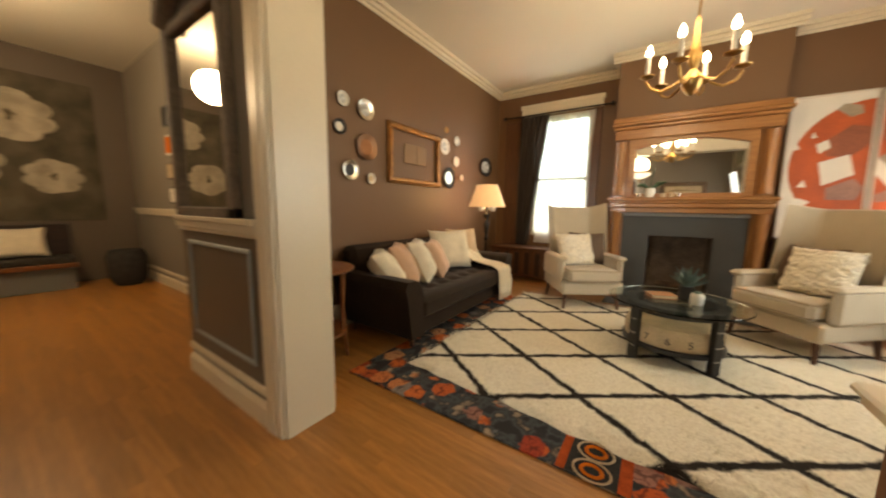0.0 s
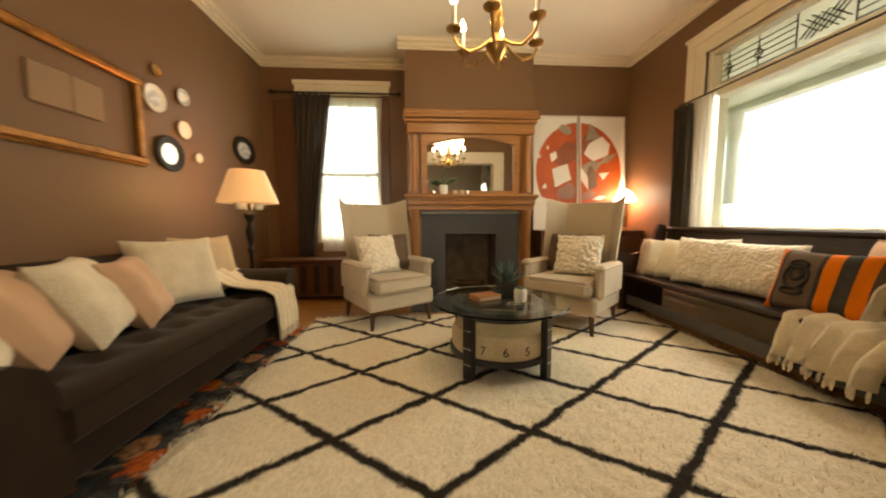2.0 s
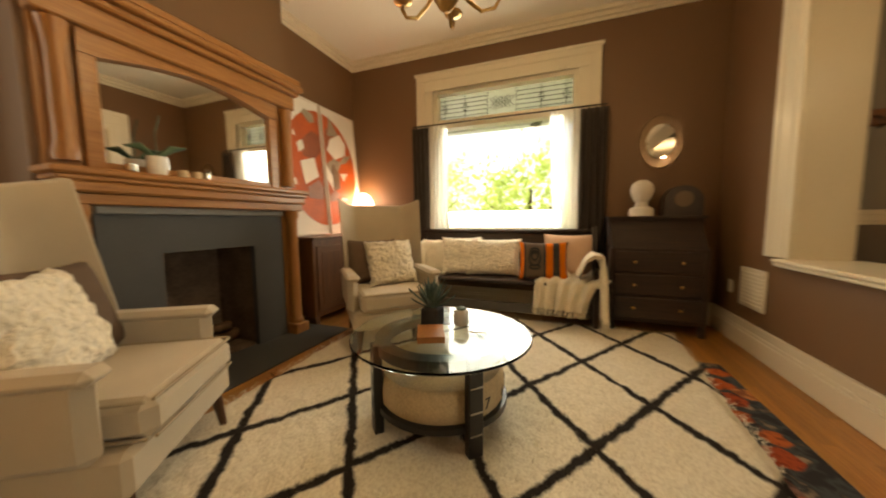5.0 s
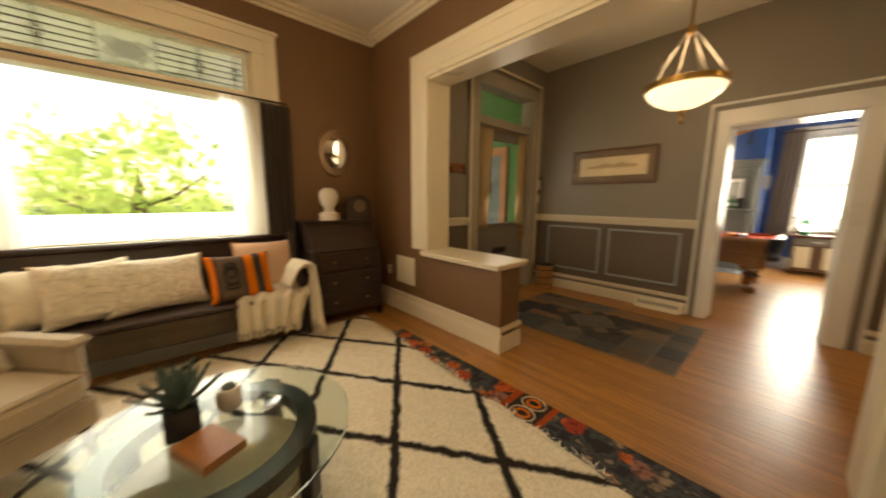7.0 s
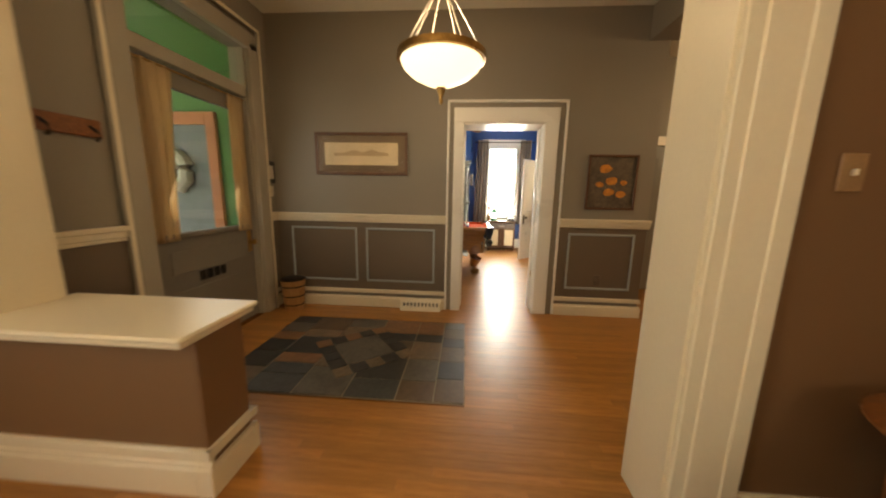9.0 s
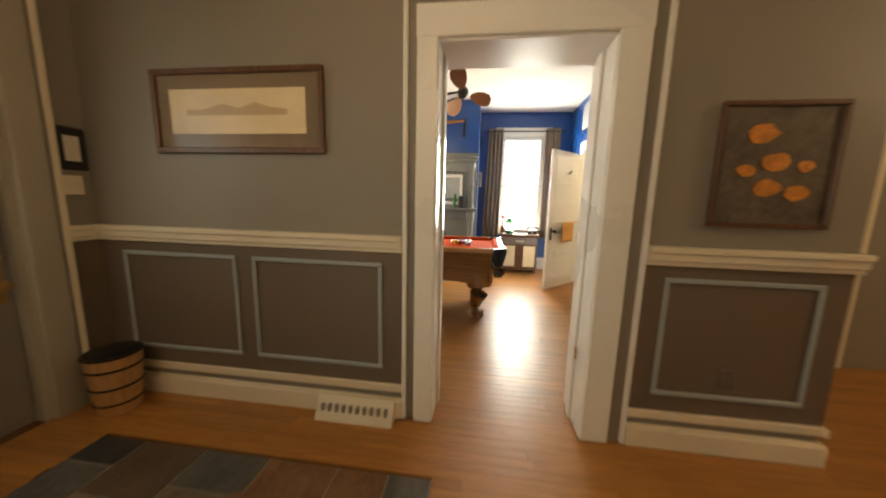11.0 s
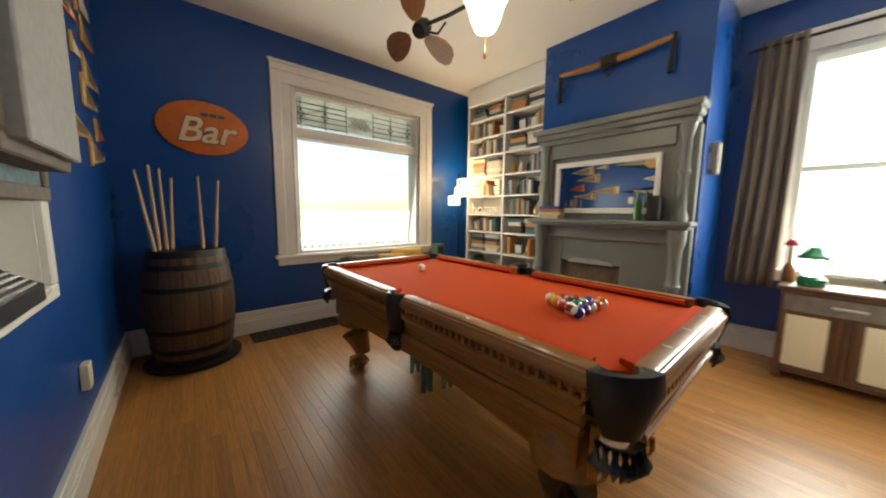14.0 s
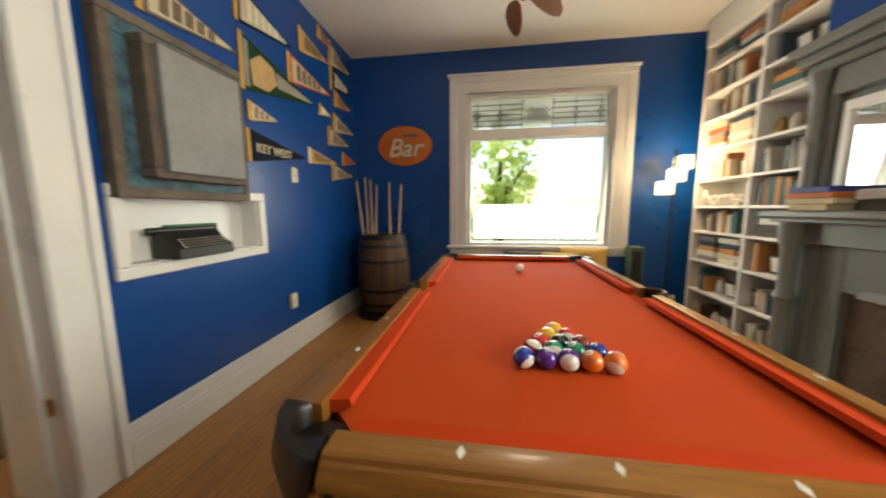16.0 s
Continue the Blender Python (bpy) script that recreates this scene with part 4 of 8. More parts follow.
drape("throw_blanket", "ivory woven throw hanging over the sofa's far end", [(-1.75, 3.86, 0.8), (-1.55, 3.86, 0.66), (-1.3, 3.84, 0.52), (-1.05, 3.82, 0.485), (-0.95, 3.8, 0.45), (-0.925, 3.79, 0.3), (-0.915, 3.78, 0.16)], 0.34, (0, 1, 0), IVORY)


def end_table():
    o = thing("end_table", "round red-brown wooden end table with a lower shelf", "side table", (-1.55, 1.68, 0))
    part("tabletop", S().lathe([(0.27, 0.68), (0.285, 0.69), (0.285, 0.7), (0.27, 0.71)], 36), REDWOOD, o)
    part("shelf", S().lathe([(0.22, 0.2), (0.23, 0.21), (0.22, 0.22)], 36), REDWOOD, o)
    for a in (45, 135, 225, 315):
        c, s = math.cos(radians(a)), math.sin(radians(a))
        part("leg", S().tube([(c * 0.2, s * 0.2, 0.68), (c * 0.19, s * 0.19, 0.4), (c * 0.2, s * 0.2, 0.2), (c * 0.22, s * 0.22, 0)], [0.022, 0.016, 0.022, 0.013], 10), REDWOOD, o)


end_table()


def wing_chair(name_at, rz):
    o = thing("wing_chair", "oatmeal linen wing chair with a high flared back", "armchair", name_at, rz, "wing chairs by the fire")
    o.matrix_world = pose(*name_at, 0, 0, rz) @ Matrix.Diagonal((1.03, 1.03, 1, 1))
    part("seat_frame", S().box(-0.33, 0.33, -0.36, 0.3, 0.17, 0.32, 0.02), LINEN, o)
    part("seat_cushion", S().box(-0.28, 0.28, -0.4, 0.22, 0.32, 0.46, 0.035), LINEN, o)
    for z in (0.33, 0.452):
        for a, b in (((-0.26, -0.395, z), (0.26, -0.395, z)), ((-0.275, -0.38, z), (-0.275, 0.1, z)), ((0.275, -0.38, z), (0.275, 0.1, z))):
            part("piping", S().tube([a, b], 0.006, 6), PIPING, o)

    def back(u, v, off):
        x = (2 * u - 1)
        wing = max(0.0, abs(x) - 0.62) / 0.38
        half = 0.335 + 0.03 * v ** 1.5
        z = 0.2 + 0.985 * v + 0.035 * wing ** 2 * v - 0.02 * (1 - wing) * v
        y = 0.24 + 0.16 * v - wing ** 1.3 * (0.26 - 0.07 * v) * (1 if v > 0.28 else v / 0.28) + off * (1 - 0.5 * wing)
        return (x * half, y, z)
    b = S()
    n, mrows = 20, 14
    b.sheet(lambda u, v: back(u, v, 0.0), n, mrows)
    b.sheet(lambda u, v: back(1 - u, v, 0.085), n, mrows)
    fr, bk, w = 0, (n + 1) * (mrows + 1), n + 1
    for i in range(n):
        for j, flip in ((0, False), (mrows, True)):
            q = (fr + j * w + i, bk + j * w + n - i, bk + j * w + n - i - 1, fr + j * w + i + 1)
            b.f.append(q[::-1] if flip else q)
    for j in range(mrows):
        for i, flip in ((0, True), (n, False)):
            q = (fr + j * w + i, bk + j * w + n - i, bk + (j + 1) * w + n - i, fr + (j + 1) * w + i)
            b.f.append(q[::-1] if flip else q)
    bo = part("backrest", b, LINEN, o, "high flared winged back", 50)
    bv = bo.modifiers.new("soft edge", "BEVEL")
    bv.width, bv.segments, bv.limit_method = 0.018, 2, "ANGLE"
    for s in (-1, 1):
        part("arm", S().box(s * 0.285 if s > 0 else -0.36, 0.36 if s > 0 else -0.285, -0.3, 0.28, 0.3, 0.585, 0.035).box(0.27 if s > 0 else -0.375, 0.375 if s > 0 else -0.27, -0.32, 0.2, 0.55, 0.6, 0.022), LINEN, o)
    for x in (-0.28, 0.28):
        for y in (-0.31, 0.26):
            part("leg", S().rod((x, y, 0.18), (x * 1.06, y * 1.06, 0.0), 0.026, 0.015, 10), LEGWOOD, o)
    return o


CL, CR = (-0.21, 4.43, 0.032), (1.62, 4.17, 0.032)
wing_chair(CL, 33)
wing_chair(CR, -47)
for (cx, cy, cz), a in ((CL, 33), (CR, -47)):
    m = pose(cx, cy, cz, 0, 0, a)
    for nm, lab, mt, x, y, w, tilt, sd in (("cushion", "brown-grey linen cushion on a wing chair", TAUPEFAB, 0.12, 0.07, 0.44, 20, 11), ("cushion", "shaggy ivory cushion on a wing chair", SHAG, -0.05, -0.05, 0.44, 24, 12)):
        p = m @ Vector((x if a > 0 else -x, y, 0.45))
        cushion(nm, lab, w, w * 0.95, 0.15, mt, tuple(p), tilt, a + (8 if mt is SHAG else -6), sd + a, 0.08 if mt is SHAG else 0.05, "cushions on the wing chairs", ruffle=0.013 if mt is SHAG else 0.0)


def coffee_table():
    o = thing("coffee_table", "round glass-topped coffee table with a dark ring and drum shelf", "coffee table", (0.69, 3.31, 0.032), 0)
    part("glass_top", S().lathe([(0.451, 0.428), (0.455, 0.432), (0.455, 0.438), (0.451, 0.442)], 72), TABLEGLASS, o, "clear glass top with a green edge")
    ring = S()
    seg = 56
    for r0, r1, z0, z1 in ((0.265, 0.335, 0.375, 0.424),):
        vs = [(r * math.cos(6.28318 * i / seg), r * math.sin(6.28318 * i / seg), z) for r, z in ((r0, z0), (r1, z0), (r1, z1), (r0, z1)) for i in range(seg)]
        ring.add(vs, [(k * seg + i, k * seg + (i + 1) % seg, ((k + 1) % 4) * seg + (i + 1) % seg, ((k + 1) % 4) * seg + i) for k in range(4) for i in range(seg)])
    part("wooden_ring", ring, BLACK, o, "dark wooden ring under the glass")
    part("drum", S().lathe([(0.30, 0.12), (0.318, 0.15), (0.322, 0.2), (0.318, 0.25), (0.3, 0.28)], 56), mat("parchment_drum", (0.5, 0.38, 0.23), 0.6, 0, 0.25, 5, 0.1), o, "parchment-coloured drum shelf with stencilled numbers")
    part("drum_hoop", S().lathe([(0.30, 0.1), (0.335, 0.105), (0.335, 0.135), (0.3, 0.14)], 56), BLACK, o)
    for a in (45, 135, 225, 315):
        m = pose(0, 0, 0, 0, 0, a)
        lg = part("leg", S().box(0.315, 0.36, -0.035, 0.035, 0.0, 0.425, 0.005, m), BLACK, o)
        for z in (0.1, 0.2, 0.31):
            part("steel_stripe", S().box(0.358, 0.3625, -0.03, 0.03, z, z + 0.006, 0, m ), STEEL, lg, "", 0)
    for i, ch in enumerate("765189432"):
        cu = bpy.data.curves.new("number", "FONT")
        cu.body, cu.size, cu.extrude, cu.align_x = ch, 0.075, 0.001, "CENTER"
        cu.materials.append(BLACK)
        tx = new("stencilled_number", cu)
        tx.parent = o
        tx.matrix_local = pose(0, 0, 0, 0, 0, -120 + i * 24) @ pose(0.324, 0, 0.175, 90, 0, 90)
    return o


coffee_table()


def agave(at, k=1.0):
    o = thing("potted_succulent", "spiky blue-green succulent in a dark woven pot on the glass table", "plant", at)
    part("pot", S().box(-0.05, 0.05, -0.05, 0.05, 0, 0.1, 0.008), CHARCOAL, o)
    lf = S()
    rnd = random.Random(4)
    for i in range(26):
        a, e, ln = i * 2.4, radians(20 + (i / 26) * 60), 0.13 + 0.03 * rnd.random()
        d = Vector((math.cos(a) * math.cos(e), math.sin(a) * math.cos(e), math.sin(e)))
        sd = Vector((-math.sin(a), math.cos(a), 0))
        b0 = Vector((0, 0, 0.09))
        pts = []
        for t, w in ((0.05, 0.014), (0.4, 0.018), (0.75, 0.011), (1.0, 0.001)):
            c = b0 + d * ln * t + Vector((0, 0, 0.02 * t * t))
            pts += [c - sd * w + Vector((0, 0, 0.006)), c - Vector((0, 0, 0.004)), c + sd * w + Vector((0, 0, 0.006))]
        lf.add(pts, [(3 * j + q, 3 * j + q + 1, 3 * j + q + 4, 3 * j + q + 3) for j in range(3) for q in (0, 1)])
    part("leaves", lf, LEAF, o, "", 0)


agave((0.76, 3.385, 0.475))
cd = thing("candle_jar", "white ceramic jar with a small green top", "jar", (0.815, 3.24, 0.475))
part("jar", S().lathe([(0.035, 0), (0.042, 0.01), (0.043, 0.07), (0.035, 0.085)], 24), CERAMIC, cd)
part("greenery", S().ball((0, 0, 0.088), 0.028, 10, 1, 1, 0.5), LEAF, cd)
solid("glass_dish", S().lathe([(0.02, 0), (0.045, 0.004), (0.05, 0.012), (0.046, 0.012), (0.02, 0.006)], 28), CLEAR, "small clear glass dish on the coffee table", "dish", (0.74, 3.13, 0.476))
bk = thing("book", "tan leather-bound book lying on the glass table", "book", (0.6, 3.33, 0.475), 24)
part("cover", S().box(-0.09, 0.09, -0.065, 0.065, 0, 0.004, 0.001).box(-0.09, 0.09, -0.065, 0.065, 0.026, 0.03, 0.001).box(-0.092, -0.086, -0.065, 0.065, 0, 0.03, 0.001), mat("tan_leather", (0.36, 0.15, 0.05), 0.5, 0, 0.2, 14, 0.2), bk)
part("pages", S().box(-0.086, 0.085, -0.06, 0.06, 0.004, 0.026), PAPER, bk, "", 0)


def bench():
    o = thing("bench", "long dark wooden pew bench under the front window", "bench", (2.84, 2.42, 0), 0)
    part("seat", S().box(-0.5, -0.02, 0.03, 2.1, 0.4, 0.44, 0.01), DARKWOOD, o)
    part("backrest", S().box(-0.06, -0.02, 0.03, 2.1, 0.44, 0.9, 0.01, pose(0, 0, 0, 0, 4, 0)).box(-0.03, 0.05, 0.03, 2.1, 0.89, 0.94, 0.015), DARKWOOD, o)
    part("apron", S().box(-0.44, -0.41, 0.03, 2.1, 0.1, 0.2, 0.006), mat("grey_worn_board", (0.09, 0.085, 0.08), 0.7), o)
    for y in (0.0, 2.1):
        prof = [(-0.5, 0), (-0.03, 0), (-0.03, 0.95), (-0.1, 0.97), (-0.14, 0.9), (-0.18, 0.68), (-0.4, 0.64), (-0.5, 0.66), (-0.54, 0.6), (-0.5, 0.55), (-0.46, 0.5)]
        part("end_panel", S().prism(prof, y - 0.025, y + 0.025, Matrix(((1, 0, 0, 0), (0, 0, -1, 2 * y), (0, 1, 0, 0), (0, 0, 0, 1)))), DARKWOOD, o)


bench()
BG = "cushions on the bench"
for i, (y, w, h, rz, sd) in enumerate(((4.34, 0.36, 0.38, -70, 21), (4.2, 0.38, 0.4, -62, 22), (4.03, 0.42, 0.42, -68, 23), (3.76, 0.46, 0.43, -72, 24), (3.42, 0.6, 0.42, -84, 25))):
    cushion("cushion", "fluffy white cushion on the dark bench" if i > 2 else "plain white cushion on the dark bench", w, h, 0.15, SHAG if i > 2 else IVORY, (2.56 - 0.03 * (i % 2), y, 0.44), 16 + 4 * (i % 3), rz, sd, 0.07, BG, ruffle=0.007 if i > 2 else 0.0)
cushion("cushion", "square peach cushion at the bench's end", 0.52, 0.48, 0.17, PEACH, (2.64, 2.68, 0.44), 20, -98, 27, group=BG)


def striped_cushion():
    o = thing("striped_cushion", "orange and charcoal striped wool cushion on the bench", "cushion", (2.5, 2.9, 0.44), -84, BG)
    base = Shape().pillow(0.48, 0.4, 0.15, pose(0, 0, 0.19, 90 - 20, 0, 0), 22, 0.35, 0.04, 31)
    n = 23
    groups = {}
    for f in base.f:
        i = min(min(v % n for v in f), 21)
        c = "OOCGGGGGGGGCOOOCCCOOOG"[i]
        groups.setdefault(c, []).append(f)
    for c, mt, lab in (("O", ORANGE, "orange wool stripe"), ("C", CHARCOAL, "charcoal woven stripe"), ("G", TAUPEFAB, "grey-brown stripe")):
        s = Shape()
        s.v, s.f = base.v, groups[c]
        part("stripe", s, mt, o, lab, 60)
    fm = pose(-0.085, 0, 0.2, 70, 0, 0)
    mo = S()
    for a, b, z in ((0.055, 0.075, 0.0), (0.03, 0.04, 0.02), (0.05, 0.02, -0.09), (0.04, 0.025, 0.075)):
        mo.tube([fm @ Vector((a * math.cos(6.283 * k / 16), z + b * math.sin(6.283 * k / 16), 0.078)) for k in range(17)], 0.009, 5)
    part("woven_motif", mo, CHARCOAL, o, "charcoal woven motif on a grey panel")


striped_cushion()
drape("throw_blanket", "cream fringed throw spilling off the bench seat", [(2.72, 2.5, 0.56), (2.55, 2.56, 0.49), (2.36, 2.66, 0.462), (2.31, 2.7, 0.44), (2.28, 2.73, 0.32), (2.27, 2.75, 0.2)], 0.54, (0.12, 1, 0), IVORY, 5, 0.026)
drape("throw_blanket", "cream fringed throw hanging over the bench arm", [(2.42, 2.58, 0.52), (2.4, 2.52, 0.66), (2.38, 2.46, 0.715), (2.36, 2.4, 0.7), (2.33, 2.365, 0.4), (2.3, 2.355, 0.13)], 0.3, (1, 0, 0), IVORY, 4, 0.018)


def secretary():
    o = thing("secretary_desk", "dark carved slant-front secretary desk", "desk", (2.44, 1.55, 0))
    part("body", S().box(0.02, 0.46, 0, 0.76, 0.1, 0.78, 0.008).box(0.2, 0.46, 0, 0.76, 0.78, 1.04, 0.006), DARKWOOD, o)
    part("slant_front", S().prism([(0.03, 0.78), (0.2, 1.02), (0.2, 0.78)], 0.015, 0.745, Matrix(((1, 0, 0, 0), (0, 0, 1, 0), (0, 1, 0, 0), (0, 0, 0, 1)))), DARKWOOD, o)
    part("top", S().box(0.17, 0.47, -0.015, 0.775, 1.04, 1.065, 0.006), DARKWOOD, o)
    for z in (0.14, 0.35, 0.56):
        d = part("drawer", S().box(0.005, 0.03, 0.04, 0.72, z, z + 0.19, 0.008), DARKWOOD, o)
        for y in (0.2, 0.56):
            part("pull", S().ball((0.0, y, z + 0.095), 0.014, 8), BRASS, d)
    for y in (0.03, 0.73):
        for x in (0.05, 0.43):
            part("foot", S().lathe([(0.03, 0), (0.035, 0.04), (0.025, 0.1)], 12, Matrix.Translation((x, y, 0))), DARKWOOD, o)


secretary()
bust = S().lathe([(0.1, 0), (0.105, 0.02), (0.1, 0.07), (0.055, 0.09), (0.052, 0.13), (0.075, 0.165), (0.092, 0.21), (0.098, 0.25), (0.085, 0.3), (0.04, 0.335)], 24)
solid("mannequin_head", bust, PLASTER, "plain pale display head on the dark desk", "mannequin", (2.7, 2.03, 1.066))
ck = thing("mantel_clock", "dark arched mantel clock on the desk", "clock", (2.68, 1.72, 1.066), -90)
arch = [(-0.15, 0), (0.15, 0), (0.15, 0.13)] + [(0.15 * math.cos(radians(a)), 0.13 + 0.14 * math.sin(radians(a))) for a in range(15, 180, 15)] + [(-0.15, 0.13)]
part("case", S().prism(arch, -0.06, 0.06, pose(0, 0, 0, 90, 0, 0)), DARKWOOD, ck)
part("dial", S().lathe([(0.07, 0), (0.07, 0.01)], 28, pose(0, -0.06, 0.15, 90, 0, 0)), MATBOARD, ck)
mr = thing("oval_mirror", "oval wall mirror with a scalloped glass frame", "mirror", (2.925, 1.85, 1.79), -90)
for nm, r, d, mt in (("frame", 1.0, 0.02, mat("smoked_mirror_rim", (0.2, 0.12, 0.065), 0.2, 0.35, 0.2, 20, 0.15)), ("glass", 0.66, 0.026, MIRROR)):
    part(nm, S().lathe([(0.21 * r, 0), (0.2 * r, d)], 40, pose(0, 0, 0, 90, 0, 0) @ Matrix.Diagonal((0.92, 1.24, 1, 1))), mt, mr)


def mantel():
    o = thing("fireplace_mantel", "carved honey oak mantelpiece with columns and an arched mirror", "fireplace", (0.75, 5.15, 0))
    for b in ((-0.6, -0.3, 0, 1.1), (0.33, 0.62, 0, 1.1), (-0.3, 0.33, 0.85, 1.1)):
        part("surround_slab", S().box(b[0], b[1], -0.05, -0.002, b[2], b[3], 0.0005), SLATEGREY, o, "dark grey slate slab")
    part("surround_edge", S().box(-0.6, 0.62, -0.075, -0.002, 1.095, 1.138, 0.006), mat("pale_grey_edge", (0.3, 0.29, 0.26), 0.6), o, "pale grey moulded edge")
    for b in ((-0.36, 0.4, 0.4, 0.44, 0, 0.95), (-0.36, -0.3, -0.01, 0.4, 0, 0.95), (0.33, 0.4, -0.01, 0.4, 0, 0.95), (-0.3, 0.33, 0, 0.4, 0.86, 0.95), (-0.3, 0.33, 0, 0.4, 0.0, 0.03)):
        part("firebox_wall", S().box(*b), SOOT, o, "soot-stained brick", 0)
    for s in (-1, 1):
        x = s * 0.69 + 0.01
        part("column", S().lathe([(0.062, 0.1), (0.066, 0.13), (0.05, 0.16), (0.048, 0.6), (0.045, 1.05), (0.06, 1.09), (0.062, 1.14)], 20, Matrix.Translation((x, -0.08, 0))), OAK, o)
        part("plinth", S().box(x - 0.08, x + 0.08, -0.16, -0.002, 0, 0.1, 0.008).box(x - 0.075, x + 0.075, -0.04, -0.002, 0.1, 1.15, 0.004), OAK, o)
        part("upper_column", S().lathe([(0.05, 1.36), (0.055, 1.4), (0.042, 1.45), (0.04, 1.9), (0.05, 1.98), (0.058, 2.03)], 20, Matrix.Translation((x, -0.07, 0))), OAK, o)
        part("side_panel", S().box(x - 0.07, x + 0.07, -0.035, -0.002, 1.33, 2.05, 0.004), OAK, o)
    part("shelf", S().box(-0.75, 0.77, -0.15, -0.002, 1.14, 1.2, 0.006).box(-0.76, 0.78, -0.18, -0.002, 1.2, 1.26, 0.012).box(-0.79, 0.81, -0.21, -0.002, 1.285, 1.325, 0.012).box(-0.77, 0.79, -0.19, -0.002, 1.26, 1.285, 0.006), OAKX, o)
    part("cornice", S().box(-0.76, 0.78, -0.1, -0.002, 2.05, 2.17, 0.008).box(-0.78, 0.8, -0.14, -0.002, 2.17, 2.21, 0.01).box(-0.8, 0.82, -0.18, -0.002, 2.21, 2.25, 0.01).box(-0.79, 0.81, -0.16, -0.002, 2.25, 2.31, 0.012), OAKX, o)
    arc = [(-0.61, 2.05), (-0.61, 1.93)] + [(-0.53 + 1.06 * i / 16, 1.93 + 0.085 * math.sin(math.pi * i / 16)) for i in range(17)] + [(0.61, 1.93), (0.61, 2.05)]
    part("arched_frame", S().prism(arc[::-1], 0.002, 0.06, Matrix(((1, 0, 0, 0.01), (0, 0, -1, 0), (0, 1, 0, 0), (0, 0, 0, 1)))).box(-0.6, -0.52, -0.05, -0.002, 1.33, 1.95, 0.006).box(0.54, 0.62, -0.05, -0.002, 1.33, 1.95, 0.006).box(-0.52, 0.54, -0.04, -0.002, 1.33, 1.38, 0.004), OAKX, o)
    part("mirror_glass", S().box(-0.53, 0.55, -0.02, -0.003, 1.36, 2.02), MIRROR, o, "silvered overmantel mirror", 0)
    part("hearth", S().box(-0.72, 0.92, -0.5, -0.002, 0.001, 0.012, 0.003), SLATEGREY, o, "flat grey hearth slab")


mantel()
for i, (x, y, z, a, r) in enumerate(((0.62, 5.3, 0.09, 80, 0.05), (0.9, 5.33, 0.09, 100, 0.055), (0.76, 5.35, 0.19, 70, 0.045), (0.7, 5.25, 0.075, 95, 0.04))):
    lg = S().rod((-0.2, 0, 0), (0.2, 0, 0), r, r * 0.85, 12)
    solid("log", lg, BARK, "charred log in the fireplace", "log", (x + 0.02, y, z), a - 85, "fireplace logs")
vase = thing("orchid", "white-potted orchid with dark leaves on the mantel shelf", "plant", (0.42, 5.02, 1.326))
part("pot", S().lathe([(0.04, 0), (0.055, 0.05), (0.05, 0.11), (0.045, 0.11)], 20), CERAMIC, vase)
part("leaves", S().tube([(0, 0, 0.1), (0.08, 0, 0.17), (0.16, -0.01, 0.19)], [0.01, 0.022, 0.004]).tube([(0, 0, 0.1), (-0.08, 0, 0.16), (-0.15, 0.01, 0.15)], [0.01, 0.022, 0.004]).tube([(0, 0, 0.1), (0.0, 0, 0.25), (0.03, 0, 0.36)], 0.004, 6), DARKLEAF, vase)
for i, (x, c) in enumerate(((0.3, SILVER), (0.56, PAPER), (0.64, PAPER), (0.7, SILVER))):
    solid("candle_holder", S().lathe([(0.025, 0), (0.03, 0.02), (0.028, 0.05), (0.02, 0.05)], 16), c, "small candle holder on the mantel shelf", "candle holder", (x, 5.03, 1.326), group="mantel candles")

sb = thing("sideboard", "dark red-brown wooden sideboard beside the chimney", "sideboard", (1.62, 5.4, 0))
part("body", S().box(0, 1.28, -0.4, 0, 0.08, 0.86, 0.006), WALNUT, sb)
part("top", S().box(-0.02, 1.3, -0.43, 0, 0.86, 0.89, 0.006), WALNUT, sb)
for x in (0.04, 0.62):
    d = part("door", S().box(x, x + 0.54, -0.415, -0.4, 0.14, 0.8, 0.005).box(x + 0.06, x + 0.48, -0.42, -0.412, 0.2, 0.74, 0.005), WALNUT, sb)
    part("knob", S().ball((x + (0.5 if x < 0.3 else 0.04), -0.43, 0.5), 0.014, 8), BRASS, d)
for x in (0.03, 1.13):
    part("foot", S().box(x, x + 0.05, -0.38, -0.03, 0, 0.08), WALNUT, sb, "", 0)


UMBERRED = mat("burnt_umber_red_paint", (0.27, 0.075, 0.03), 0.6, 0, 0.35, 4, 0.15, 60)
MAUVE = mat("dusty_mauve_paint", (0.3, 0.15, 0.11), 0.6, 0, 0.3, 4, 0.15, 60)
ARTGREY = mat("warm_grey_paint", (0.3, 0.24, 0.17), 0.6, 0, 0.35, 4, 0.15, 60)


